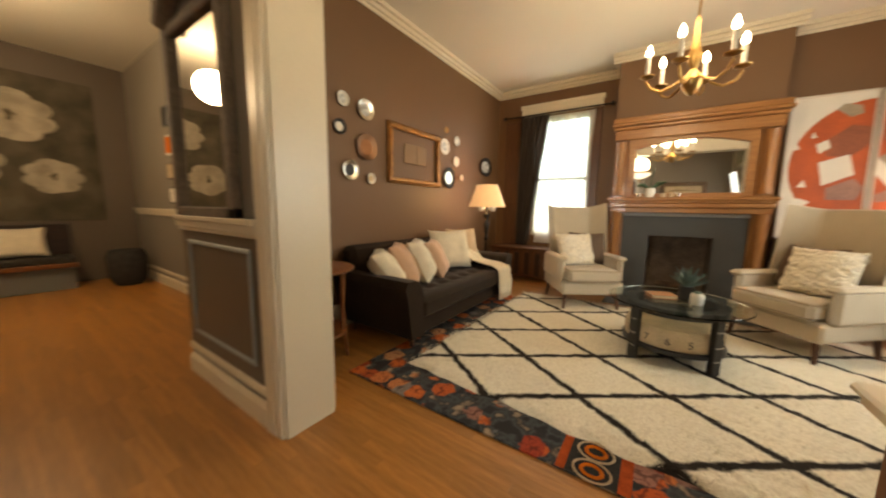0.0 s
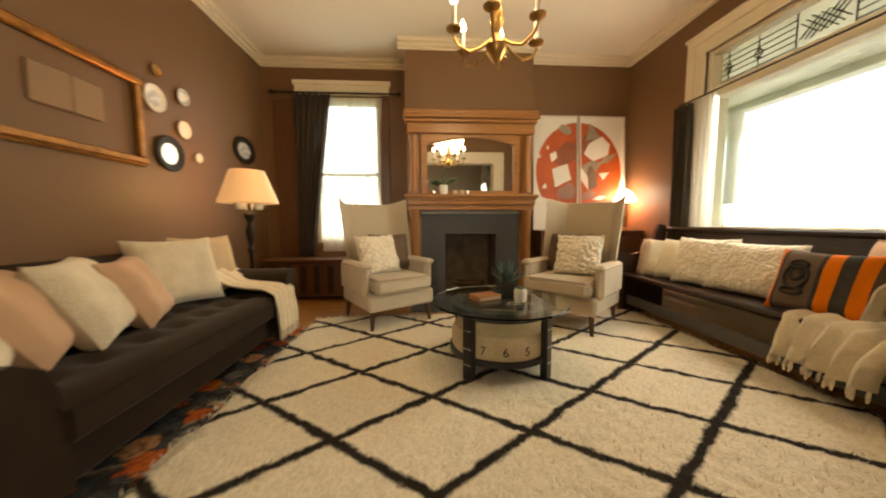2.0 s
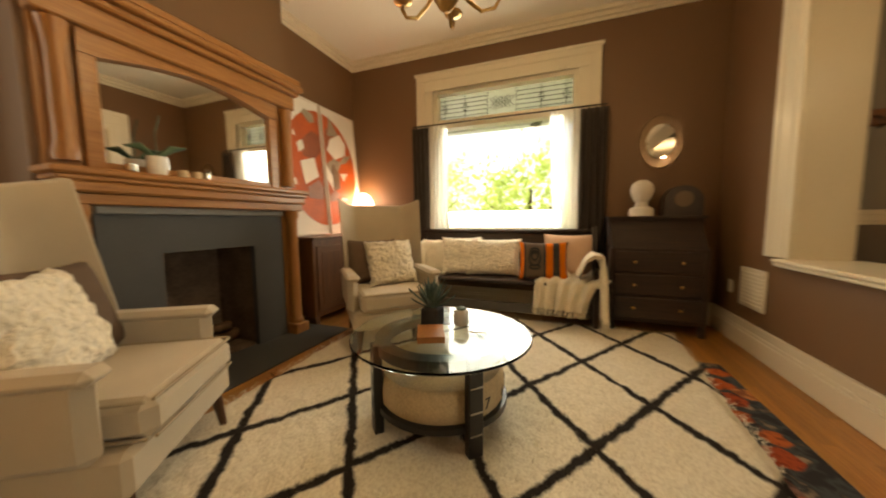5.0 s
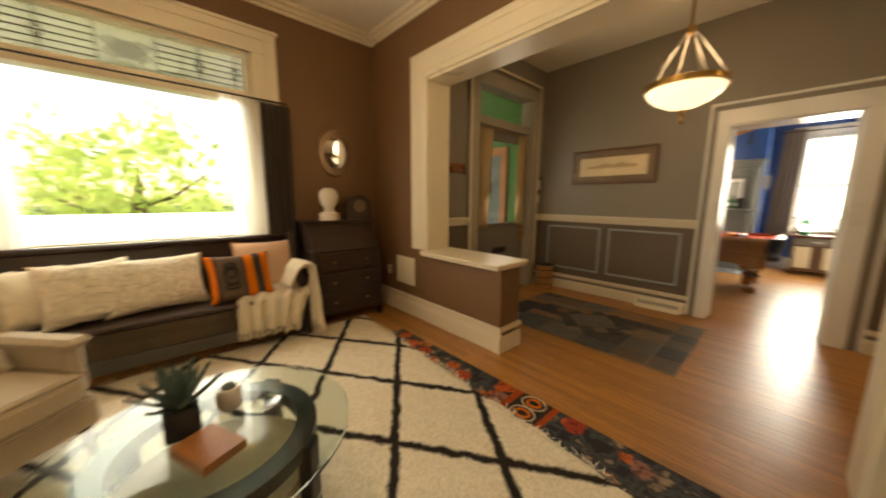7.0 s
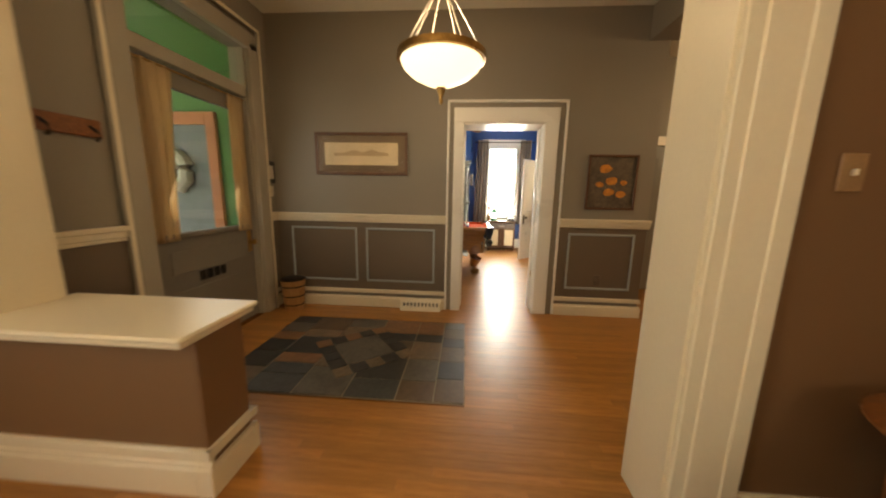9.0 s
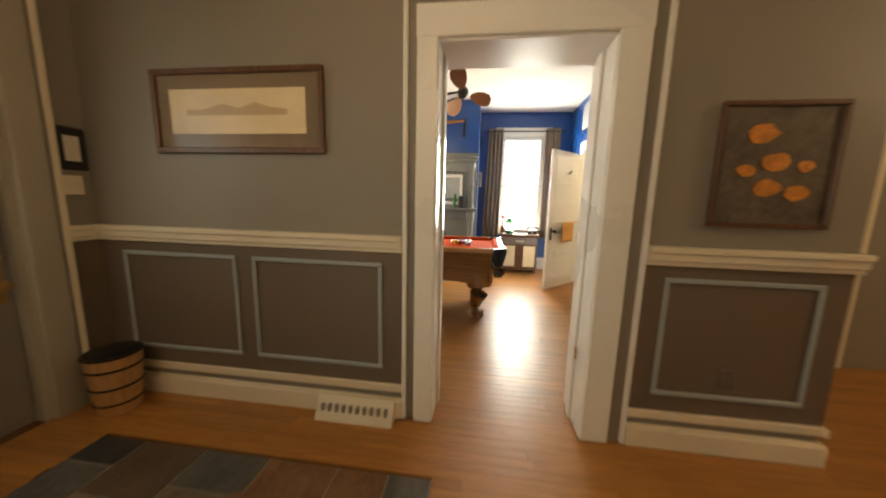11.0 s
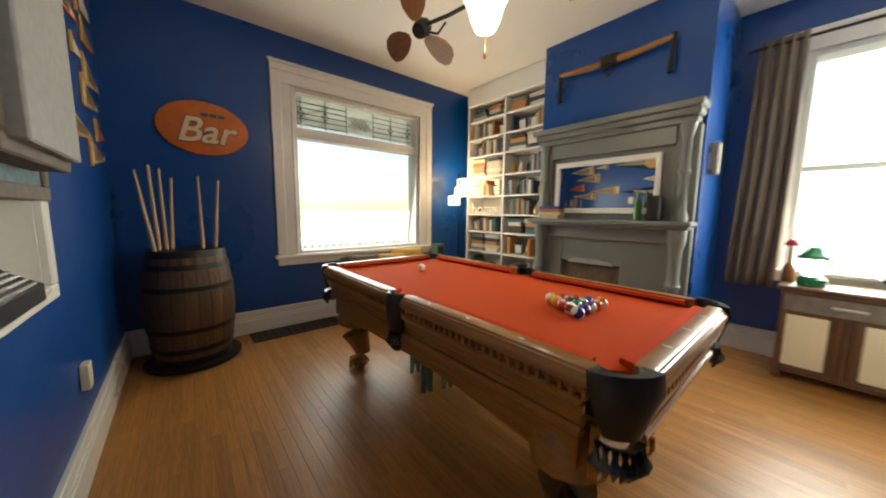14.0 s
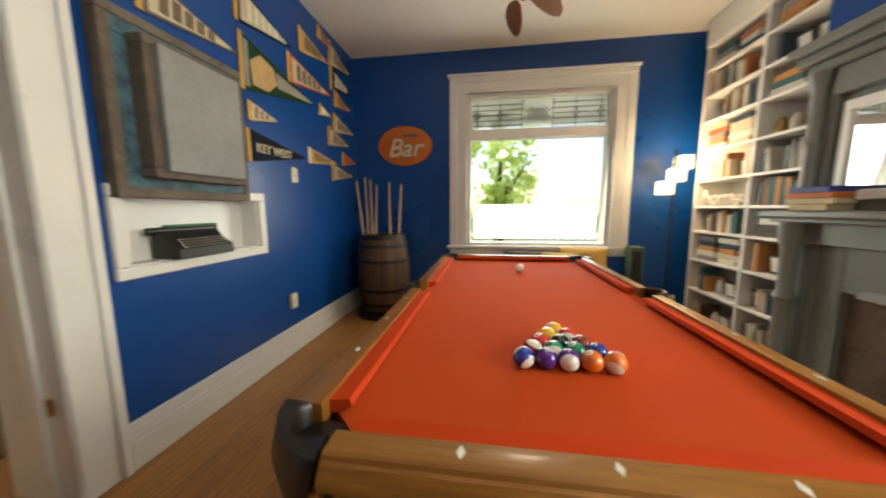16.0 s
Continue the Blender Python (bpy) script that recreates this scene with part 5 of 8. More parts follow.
def abstract(x, w, side, shards):
    """One canvas of the pair; shards: (paint, centre across, centre up, reach, corners, turn, flattening)."""
    o = thing("painting", "large abstract canvas with half a rust-red circle of shards", "painting", (x, 5.3, 0.892), 0, "pair of abstract canvases", rx=-4)
    part("canvas", S().box(0, w, 0, 0.03, 0, 1.5, 0.004), OFFWHITE, o)
    fr_ = S().box(0, w, -0.012, 0.0, 1.478, 1.5, 0.003).box(0, w, -0.012, 0.0, 0, 0.022, 0.003).box(0, 0.018, -0.012, 0, 0.022, 1.478, 0.003).box(w - 0.018, w, -0.012, 0, 0.022, 1.478, 0.003)
    part("edge_strip", fr_, PLASTER, o)
    cx, cz, R = (w if side < 0 else 0.0), 0.76, 0.57
    half = [(cx + side * R * math.cos(radians(a)), cz + 1.14 * R * math.sin(radians(a))) for a in range(-90, 91, 6)]
    m = Matrix(((1, 0, 0, 0), (0, 0, 1, 0), (0, 1, 0, 0), (0, 0, 0, 1)))
    part("red_half_circle", S().prism(half, -0.003, 0.001, m), REDART, o, "", 0)
    rnd = random.Random(int(x * 10))
    for i, (paint, px, pz, k, n, turn, flat) in enumerate(shards):
        poly = []
        for q in range(n):
            a, r = 6.283 * q / n, k * rnd.uniform(0.8, 1.15)
            p = Vector((r * math.cos(a), r * flat * math.sin(a)))
            c, s_ = math.cos(radians(turn)), math.sin(radians(turn))
            poly.append((min(max(px + c * p.x - s_ * p.y, 0.02), w - 0.02), pz + s_ * p.x + c * p.y))
        part("shard", S().prism(poly, -0.0045 - i * 0.0004, 0.0, m), paint, o, "", 0)


abstract(1.62, 0.61, -1, ((UMBERRED, 0.46, 1.0, 0.22, 6, 40, 0.7), (MAUVE, 0.47, 0.5, 0.2, 5, 10, 0.6), (ARTGREY, 0.44, 1.32, 0.11, 5, -30, 0.55), (OFFWHITE, 0.39, 0.73, 0.18, 4, 62, 0.75), (OFFWHITE, 0.28, 0.97, 0.085, 4, 70, 0.7), (OFFWHITE, 0.2, 1.08, 0.045, 3, 90, 0.6), (OFFWHITE, 0.06, 1.0, 0.12, 3, 100, 0.4), (OFFWHITE, 0.16, 0.57, 0.05, 3, 85, 0.8), (OFFWHITE, 0.15, 0.37, 0.1, 4, 15, 0.55)))
abstract(2.25, 0.62, 1, ((UMBERRED, 0.1, 1.15, 0.16, 6, 70, 0.6), (ARTGREY, 0.17, 1.26, 0.15, 3, 100, 0.8), (OFFWHITE, 0.25, 1.07, 0.2, 6, 20, 0.68), (ARTGREY, 0.37, 0.93, 0.16, 4, 30, 0.25), (ARTGREY, 0.15, 0.83, 0.16, 5, 20, 0.55), (BROWNART, 0.17, 0.68, 0.16, 5, 100, 0.5), (OFFWHITE, 0.06, 0.68, 0.15, 4, 110, 0.42), (OFFWHITE, 0.33, 0.72, 0.08, 3, 30, 0.7), (MAUVE, 0.12, 0.45, 0.14, 5, 20, 0.5), (OFFWHITE, 0.27, 0.42, 0.1, 4, 10, 0.35)))
tl = thing("table_lamp", "small lit lamp with a glass shade on the sideboard", "table lamp", (2.79, 5.2, 0.892))
part("stem", S().lathe([(0.06, 0), (0.065, 0.015), (0.02, 0.03), (0.035, 0.12), (0.03, 0.2), (0.012, 0.26), (0.012, 0.42)], 20), BRASS, tl)
sh = part("shade", S().lathe([(0.13, 0.36), (0.125, 0.4), (0.08, 0.48), (0.025, 0.52), (0.022, 0.518), (0.075, 0.475), (0.12, 0.395), (0.125, 0.36)], 28), SHADEPINK, tl, "lit frosted glass shade")
sh.visible_shadow = False


def floor_lamp():
    o = thing("floor_lamp", "lit floor lamp with a cream shade and dark turned stem", "floor lamp", (-1.46, 4.32, 0))
    part("base", S().lathe([(0.15, 0), (0.15, 0.02), (0.06, 0.05), (0.025, 0.08)], 28), IRON, o)
    part("stem", S().lathe([(0.018, 0.08), (0.014, 0.7), (0.03, 0.74), (0.014, 0.78), (0.034, 0.86), (0.04, 0.93), (0.018, 1.0), (0.045, 1.05), (0.05, 1.08), (0.015, 1.12), (0.012, 1.45)], 20), IRON, o)
    part("shade", S().lathe([(0.25, 1.18), (0.252, 1.19), (0.145, 1.48), (0.143, 1.48), (0.248, 1.185)], 40), SHADECLOTH, o, "lit cream fabric shade").visible_shadow = False
    for a in (0, 120, 240):
        part("bulb_cup", S().lathe([(0.03, 1.12), (0.045, 1.17), (0.04, 1.2)], 14, Matrix.Translation((0.09 * math.cos(radians(a)), 0.09 * math.sin(radians(a)), 0))), CERAMIC, o)


floor_lamp()


def chandelier():
    o = thing("chandelier", "aged brass six-arm chandelier with lit candle bulbs", "chandelier", (0.64, 3.25, 0.02))
    part("body", S().lathe([(0.01, 1.955), (0.03, 1.97), (0.06, 2.02), (0.065, 2.06), (0.04, 2.1), (0.02, 2.13), (0.045, 2.2), (0.035, 2.26), (0.02, 2.32), (0.014, 2.4), (0.012, 2.46)], 24), BRASS, o)
    for i in range(6):
        a = radians(60 * i + 12)
        c, s = math.cos(a), math.sin(a)
        arm = part("arm", S().tube([(c * r, s * r, z) for r, z in ((0.04, 2.09), (0.11, 2.03), (0.18, 2.0), (0.25, 2.03), (0.28, 2.08), (0.265, 2.11))], 0.009, 8), BRASS, o)
        part("drip_pan", S().lathe([(0.012, 2.1), (0.045, 2.112), (0.048, 2.12), (0.02, 2.125)], 18, Matrix.Translation((c * 0.275, s * 0.275, 0))), BRASS, arm)
        part("candle", S().lathe([(0.015, 2.12), (0.015, 2.25)], 12, Matrix.Translation((c * 0.275, s * 0.275, 0))), CERAMIC, arm)
        part("bulb", S().lathe([(0.009, 2.25), (0.022, 2.275), (0.015, 2.31), (0.002, 2.335)], 12, Matrix.Translation((c * 0.275, s * 0.275, 0))), BULB, arm, "lit flame-shaped bulb").visible_shadow = False
    part("chain", S().tube([(0, 0, 2.45), (0.004, 0, 2.7), (-0.003, 0, 2.9), (0, 0, 3.1)], 0.007, 6), BRASS, o)
    part("canopy", S().lathe([(0.03, 3.06), (0.06, 3.1), (0.065, 3.118)], 20), BRASS, o)


chandelier()


# wall plates and frame
def plate(y, z, r, material, inner, label, sx=1.0, sz=1.0, cat="plate"):
    o = thing("wall_plate", label, cat, (-1.928, y, z), 90, "plates on the brown wall")
    m = pose(0, 0, 0, 90, 0, 0) @ Matrix.Diagonal((sx, sz, 1, 1))
    part("rim", S().lathe([(r * 0.5, 0.002), (r * 0.62, 0.006), (r, 0.024), (r * 0.98, 0.028), (r * 0.6, 0.012), (r * 0.3, 0.01)], 36, m), material, o)
    part("centre", S().lathe([(r * 0.6, 0.008), (r * 0.58, 0.013), (0.002, 0.011)], 30, m), inner, o)


BLUEWHITE = mat("blue_white_glaze", (0.5, 0.5, 0.48), 0.25, 0, 0.5, 30, 0.03)
TAUPEGLAZE = mat("brown_glaze", (0.25, 0.12, 0.06), 0.25, 0, 0.4, 25, 0.03)
plate(2.26, 2.12, 0.065, CERAMIC, BLUEWHITE, "small white glazed wall plate")
plate(2.53, 2.09, 0.1, SILVER, BLUEWHITE, "pale patterned wall plate")
plate(2.22, 1.87, 0.07, BLACK, CERAMIC, "black and white striped wall plate")
plate(2.54, 1.74, 0.13, mat("dull_copper_rim", (0.2, 0.1, 0.05), 0.4, 0.8, 0.3, 9, 0.1), mat("copper_tray", (0.35, 0.17, 0.08), 0.3, 0.9, 0.3, 9, 0.1), "round copper tray with a raised rim")
plate(2.33, 1.5, 0.095, SILVER, BLACK, "silver-rimmed dark wall plate")
plate(2.59, 1.44, 0.055, CERAMIC, PAPER, "small cream wall plate")
plate(3.94, 2.19, 0.045, GILT, BRASS, "small brass wall dish")
plate(3.91, 1.97, 0.105, CERAMIC, BLUEWHITE, "large blue and white wall plate")
plate(4.21, 2.09, 0.07, BLUEWHITE, CERAMIC, "small blue and white wall plate")
plate(4.2, 1.81, 0.075, CERAMIC, CERAMIC, "plain cream wall plate")
plate(4.03, 1.57, 0.145, IRON, SILVER, "large dark metal wall tray")
plate(4.36, 1.6, 0.045, CERAMIC, CERAMIC, "tiny white wall plate")
plate(5.14, 1.84, 0.155, IRON, BLUEWHITE, "octagonal dark-rimmed wall tray", 1.4, 1.0)
gf = thing("gilt_frame", "empty ornate gilt picture frame on the brown wall", "picture frame", (-1.928, 3.31, 1.745), 90)
W2, H2, FW = 0.48, 0.325, 0.065
for side in ("top", "bottom", "left", "right"):
    fs = S()
    for d, a, b in ((0.02, 0.0, FW), (0.045, 0.02, FW), (0.03, 0.0, 0.018)):
        if side == "top":
            fs.box(-W2, W2, -d, 0, H2 - b, H2 - a, 0.008)
        elif side == "bottom":
            fs.box(-W2, W2, -d, 0, -H2 + a, -H2 + b, 0.008)
        elif side == "left":
            fs.box(-W2 + a, -W2 + b, -d, 0, -H2 + b, H2 - b, 0.008)
        else:
            fs.box(W2 - b, W2 - a, -d, 0, -H2 + b, H2 - b, 0.008)
    part("moulding", fs, GILT, gf)
ob = thing("open_book", "open book with pale pages fixed inside the gilt frame", "book", (-1.928, 3.31, 1.77), 90)
for s in (-1, 1):
    part("page_block", S().box(0 if s > 0 else -0.2, 0.2 if s > 0 else 0, -0.03, -0.004, -0.11, 0.11, 0.006, pose(0, 0, 0, 0, 0, s * 5)), mat("taupe_page", (0.3, 0.2, 0.13), 0.8, 0, 0.08), ob)


# curtains
def curtain(name, label, axis, at, a0, a1, z0, z1, material, folds, depth, a0b=None, a1b=None, group="", tie=None):
    """A hanging cloth with folds; a0b and a1b: where its lower hem reaches; tie: height at which it is drawn in."""
    a0b, a1b = a0 if a0b is None else a0b, a1 if a1b is None else a1b

    def f(u, v):
        k = v
        p0, p1 = a0 + (a0b - a0) * k, a1 + (a1b - a1) * k
        a = p0 + (p1 - p0) * u
        d = depth * (math.sin(u * folds * 6.283 + 1.3 * math.sin(v * 3)) + 0.3 * math.sin(u * folds * 14 + 2)) * (0.7 + 0.3 * v)
        z = z1 + (z0 - z1) * v
        return (a, at + d, z) if axis == "x" else (at + d, a, z)
    s = S().sheet(f, max(40, folds * 10), 24)
    o = new(name, s.mesh(name, material, 80))
    if material not in (SHEER,):
        sol = o.modifiers.new("thickness", "SOLIDIFY")
        sol.thickness = 0.004
    return tagged(o, label, "curtain", group)


curtain("curtain", "charcoal-brown curtain drawn to one side of the tall window", "x", 5.56, -1.5, -1.02, 0.55, 2.66, CURTAIN, 6, 0.03, -1.5, -1.3)
curtain("sheer_curtain", "white sheer curtain over the tall window", "x", 5.63, -1.2, -0.36, 0.6, 2.65, SHEER, 7, 0.012)
rd = thing("curtain_rod", "black curtain rod with ball finials over the tall window", "curtain rod")
part("rod", S().rod((-1.75, 5.56, 2.68), (-0.16, 5.56, 2.68), 0.012), IRON, rd)
for x in (-1.77, -0.14):
    part("finial", S().ball((x, 5.56, 2.68), 0.032, 12), IRON, rd)
WG = "front window curtains"
curtain("curtain", "charcoal-brown curtain at the side of the front window", "y", 2.84, 4.28, 4.5, 0.3, 2.17, CURTAIN, 4, 0.025, group=WG)
curtain("curtain", "charcoal-brown curtain at the side of the front window", "y", 2.84, 2.32, 2.58, 0.3, 2.17, CURTAIN, 4, 0.025, group=WG)
curtain("sheer_curtain", "white sheer curtain gathered at the front window", "y", 2.88, 4.05, 4.32, 0.6, 2.19, SHEER, 5, 0.015, group=WG)
curtain("sheer_curtain", "white sheer curtain gathered at the front window", "y", 2.88, 2.54, 2.88, 0.6, 2.19, SHEER, 7, 0.018, 2.56, 2.82, group=WG)
rod2 = thing("curtain_rod", "thin dark tension rod across the front window", "curtain rod")
part("rod", S().rod((2.87, 2.33, 2.2), (2.87, 4.5, 2.2), 0.008), IRON, rod2)
ch = thing("window_chest", "dark slatted wooden chest under the tall window", "chest", (-1.9, 5.6, 0))
part("body", S().box(0.1, 1.75, -0.36, -0.04, 0.06, 0.5, 0.008), WALNUT, ch)
part("top", S().box(0.08, 1.77, -0.39, -0.03, 0.5, 0.54, 0.008), WALNUT, ch)
for i in range(9):
    part("slat", S().box(0.18 + 0.17 * i, 0.26 + 0.17 * i, -0.375, -0.36, 0.1, 0.46, 0.004), DARKWOOD, ch)
# vent and switch
vt = thing("wall_vent", "white louvred wall register on the brown wall", "vent", (2.29, 1.342, 0.34))
part("frame", S().box(-0.17, 0.17, 0, 0.012, 0, 0.31, 0.003), CREAM, vt)
for i in range(9):
    part("slat", S().box(-0.14, 0.14, 0.008, 0.022, 0.025 + i * 0.03, 0.038 + i * 0.03, 0.002), CREAM, vt)
sw = thing("light_switch", "tan switch plate on the brown wall", "switch", (-1.31, 1.342, 1.35))
part("plate", S().box(-0.038, 0.038, 0, 0.008, 0, 0.118, 0.003), mat("tan_switch_plate", (0.28, 0.16, 0.075), 0.35), sw)
part("toggle", S().box(-0.006, 0.006, 0.006, 0.02, 0.05, 0.07, 0.002), PLASTIC, sw)
tag = thing("outlet", "white wall outlet low beside the sofa", "outlet", (2.62, 1.343, 0.4))
part("plate", S().box(-0.035, 0.035, 0, 0.008, 0, 0.11, 0.003), PLASTIC, tag)

# rugs
def rug_edges(x):
    """South and north edge of the shag rug, which lies a little askew."""
    return 2.0 - 0.065 * (x + 0.92), 4.46 + 0.03 * (x + 0.92)


def rug_surface():
    o = thing("shag_rug", "ivory shag rug with dark diamond lines", "rug")

    def f(u, v):
        x = -0.92 + 3.38 * u
        y0, y1 = rug_edges(x)
        y = y0 + (y1 - y0) * v
        e = 0.03 * noise.noise(Vector((x * 6, y * 6, 3)))
        k = min(1.0, min(u, 1 - u) * 60, min(v, 1 - v) * 50)
        x += e * (u < 0.01) + e * (u > 0.99)
        y += e * (v < 0.01) + e * (v > 0.99)
        h = 0.022 + 0.008 * noise.noise(Vector((x * 16, y * 16, 0))) + 0.004 * noise.noise(Vector((x * 60, y * 60, 5)))
        return (x, y, 0.012 + h * k)
    part("woven_base", S().sheet(f, 280, 220), RUG, o, "", 90)
    rnd = random.Random(5)
    tf = S()
    for i in range(20000):
        x = rnd.uniform(-0.92, 2.46)
        y0, y1 = rug_edges(x)
        y = rnd.uniform(y0 - 0.01, y1 + 0.01)
        a, l_, w = rnd.uniform(0, 6.283), rnd.uniform(0.024, 0.045), 0.004
        dx, dy = math.cos(a), math.sin(a)
        tf.add([(x - dy * w, y + dx * w, 0.028), (x + dy * w, y - dx * w, 0.028), (x + dx * l_, y + dy * l_, 0.036 + rnd.uniform(0.0, 0.016))], [(0, 1, 2)])
    p = part("tuft", tf, RUG, o, "", 0)
    p["kind"] = "stuff"


rug_surface()


def floral_rug():
    o = thing("floral_rug", "dark floral rug with orange roses under the shag rug", "rug")
    part("weave", S().box(-1.18, 1.9, 1.67, 4.2, 0.0, 0.011, 0.003), FLORAL, o)
    part("lattice_band", S().box(0.27, 0.48, 1.672, 2.1, 0.009, 0.0122, 0.0005), mat("charcoal_band_wool", (0.03, 0.028, 0.026), 0.95, 0, 0.3, 30, 0.4), o, "charcoal band with cream loops")
    for x0, x1 in ((0.23, 0.27), (0.48, 0.53)):
        part("edge_stripe", S().box(x0, x1, 1.672, 2.1, 0.009, 0.0123, 0.0005), mat("rust_stripe_wool", (0.34, 0.06, 0.015), 0.95, 0, 0.3, 20, 0.4), o)
    CREAMWOOL = mat("cream_loop_wool", (0.5, 0.38, 0.26), 0.95, 0, 0.2, 30, 0.4)
    for i in range(3):
        y = 1.73 + 0.13 * i
        for r, m_ in ((0.062, CREAMWOOL), (0.034, ORANGE)):
            lp_ = [(0.375 + r * 1.25 * math.cos(6.283 * k / 20), y + r * math.sin(6.283 * k / 20), 0.0125) for k in range(21)]
            part("woven_loop", S().tube(lp_, 0.006 if m_ is CREAMWOOL else 0.009, 4), m_, o, "", 0)
    return o


floral_rug()

# ---- entrance hall ----
def front_door():
    o = thing("front_door", "grey panelled front door with a large glass pane and tan curtains", "door", (2.1, -0.66, 0))
    W = 1.08
    part("body", S().box(0, 0.045, 0, W, 0.01, 0.98, 0.004).box(0, 0.045, 0, 0.13, 0.98, 2.2, 0.004).box(0, 0.045, W - 0.13, W, 0.98, 2.2, 0.004).box(0, 0.045, 0.13, W - 0.13, 2.06, 2.2, 0.004), DOORGREY, o)
    part("panel", S().box(-0.008, 0.0, 0.14, W - 0.14, 0.18, 0.52, 0.004).box(-0.008, 0.0, 0.14, W - 0.14, 0.66, 0.84, 0.004), DOORGREY, o)
    part("ledge", S().box(-0.035, 0.0, 0.1, W - 0.1, 0.945, 0.985, 0.006), DOORGREY, o)
    part("pane", S().box(0.02, 0.024, 0.13, W - 0.13, 0.98, 2.06), CLEAR, o, "", 0).visible_shadow = False
    part("knob", S().lathe([(0.02, 0), (0.012, 0.03), (0.03, 0.045), (0.028, 0.065), (0.005, 0.072)], 16, pose(0, 0.06, 0.8, 0, -90, 0)).box(-0.008, 0, 0.03, 0.09, 0.7, 0.92, 0.003), BRASS, o)
    for i in range(4):
        part("number_bar", S().box(-0.014, -0.008, 0.42 + i * 0.075, 0.475 + i * 0.075, 0.565, 0.645, 0.002), IRON, o, "dark metal bar")


front_door()
structure("front_door_casing", S().box(2.0, 2.052, -0.82, -0.69, 0, 2.72, 0.006).box(2.0, 2.052, 0.45, 0.58, 0, 2.72, 0.006).box(2.0, 2.052, -0.82, 0.58, 2.66, 2.8, 0.006).box(2.0, 2.03, -0.86, -0.83, 0, 2.88, 0.005).box(2.0, 2.03, 0.59, 0.62, 0, 2.88, 0.005).box(2.0, 2.03, -0.86, 0.62, 2.85, 2.88, 0.005).box(2.05, 2.18, -0.7, 0.46, 2.21, 2.31, 0.006).box(2.05, 2.2, -0.7, -0.665, 0, 2.66).box(2.05, 2.2, 0.425, 0.46, 0, 2.66), mat("taupe_cream_paint", (0.36, 0.32, 0.255), 0.4, 0, 0.05, 3, 0.05), "taupe-cream door casing")
structure("front_door_trim_light", S().box(1.995, 2.0, -0.86, -0.83, 0, 2.88).box(1.995, 2.0, 0.59, 0.62, 0, 2.88).box(1.995, 2.0, -0.86, 0.62, 2.85, 2.88), CREAM, smooth=0)
tp = structure("door_transom_glass", S().box(2.12, 2.124, -0.665, 0.425, 2.31, 2.66), CLEAR, smooth=0)
tp.visible_shadow = False
DG = "front door curtains"
curtain("door_curtain", "tan curtain on the front door glass", "y", 2.06, 0.12, 0.44, 0.93, 2.18, DOORCURTAIN, 4, 0.014, 0.2, 0.42, DG)
curtain("door_curtain", "tan curtain on the front door glass", "y", 2.06, -0.62, -0.42, 0.93, 2.18, DOORCURTAIN, 3, 0.014, group=DG)
dr = thing("curtain_rod", "thin brass rod on the front door", "curtain rod")
part("rod", S().rod((2.06, -0.64, 2.17), (2.06, 0.46, 2.17), 0.007), BRASS, dr)

hk = thing("coat_hook_rail", "dark red-brown wooden coat hook board", "coat rack", (2.048, 0.66, 1.6))
part("board", S().box(-0.022, 0, 0, 0.34, 0, 0.1, 0.006), REDWOOD, hk)
for y in (0.06, 0.28):
    part("hook", S().tube([(-0.02, y, 0.06), (-0.06, y, 0.03), (-0.07, y, 0.0), (-0.05, y, -0.02)], 0.008), IRON, hk)


def framed(name, label, cat, x0, x1, y, z0, z1, frame_m, mat_m, pic_m, side=1, fw=0.03, mw=0.07, glass=True):
    """A framed picture on a wall face at y that looks along side * y."""
    o = thing(name, label, cat, ((x0 + x1) / 2, y, (z0 + z1) / 2), 0 if side < 0 else 180)
    w, h = (x1 - x0) / 2, (z1 - z0) / 2
    f = S().box(-w, w, -0.025, 0, h - fw, h, 0.004).box(-w, w, -0.025, 0, -h, -h + fw, 0.004).box(-w, -w + fw, -0.025, 0, -h + fw, h - fw, 0.004).box(w - fw, w, -0.025, 0, -h + fw, h - fw, 0.004)
    part("frame", f, frame_m, o)
    part("mat_board", S().box(-w + fw, w - fw, -0.008, 0, -h + fw, h - fw), mat_m, o, "", 0)
    part("picture", S().box(-w + fw + mw, w - fw - mw, -0.011, -0.008, -h + fw + mw, h - fw - mw), pic_m, o, "", 0)
    if glass:
        g = part("glass", S().box(-w + fw, w - fw, -0.018, -0.016, -h + fw, h - fw), PRINTGLASS, o, "", 0)
        g.visible_shadow = False
    return o


mp_ = framed("framed_print", "long panoramic print in a wooden frame on the taupe wall", "picture", 0.53, 1.55, -1.028, 1.51, 1.955, WALNUT, MATBOARD, PAPER, 1, 0.03, 0.075)
part("skyline", S().prism([(-0.3, -0.02), (0.3, -0.02), (0.3, 0.01), (0.2, 0.02), (0.12, 0.045), (0.02, 0.015), (-0.08, 0.04), (-0.2, 0.01), (-0.3, 0.012)][::-1], 0.011, 0.0125, Matrix(((1, 0, 0, 0), (0, 0, -1, 0), (0, 1, 0, 0), (0, 0, 0, 1)))), mat("sepia_ink", (0.36, 0.26, 0.16), 0.8), mp_, "faint sepia skyline", 0)
FLOWERBG = mat("umber_canvas", (0.1, 0.075, 0.05), 0.6, 0, 0.5, 6, 0.3, 30)
fp = framed("flower_painting", "dark canvas with orange poppies in a thin frame", "painting", -1.87, -1.37, -1.028, 1.19, 1.75, WALNUT, FLOWERBG, FLOWERBG, 1, 0.022, 0.001, False)
rn = random.Random(2)
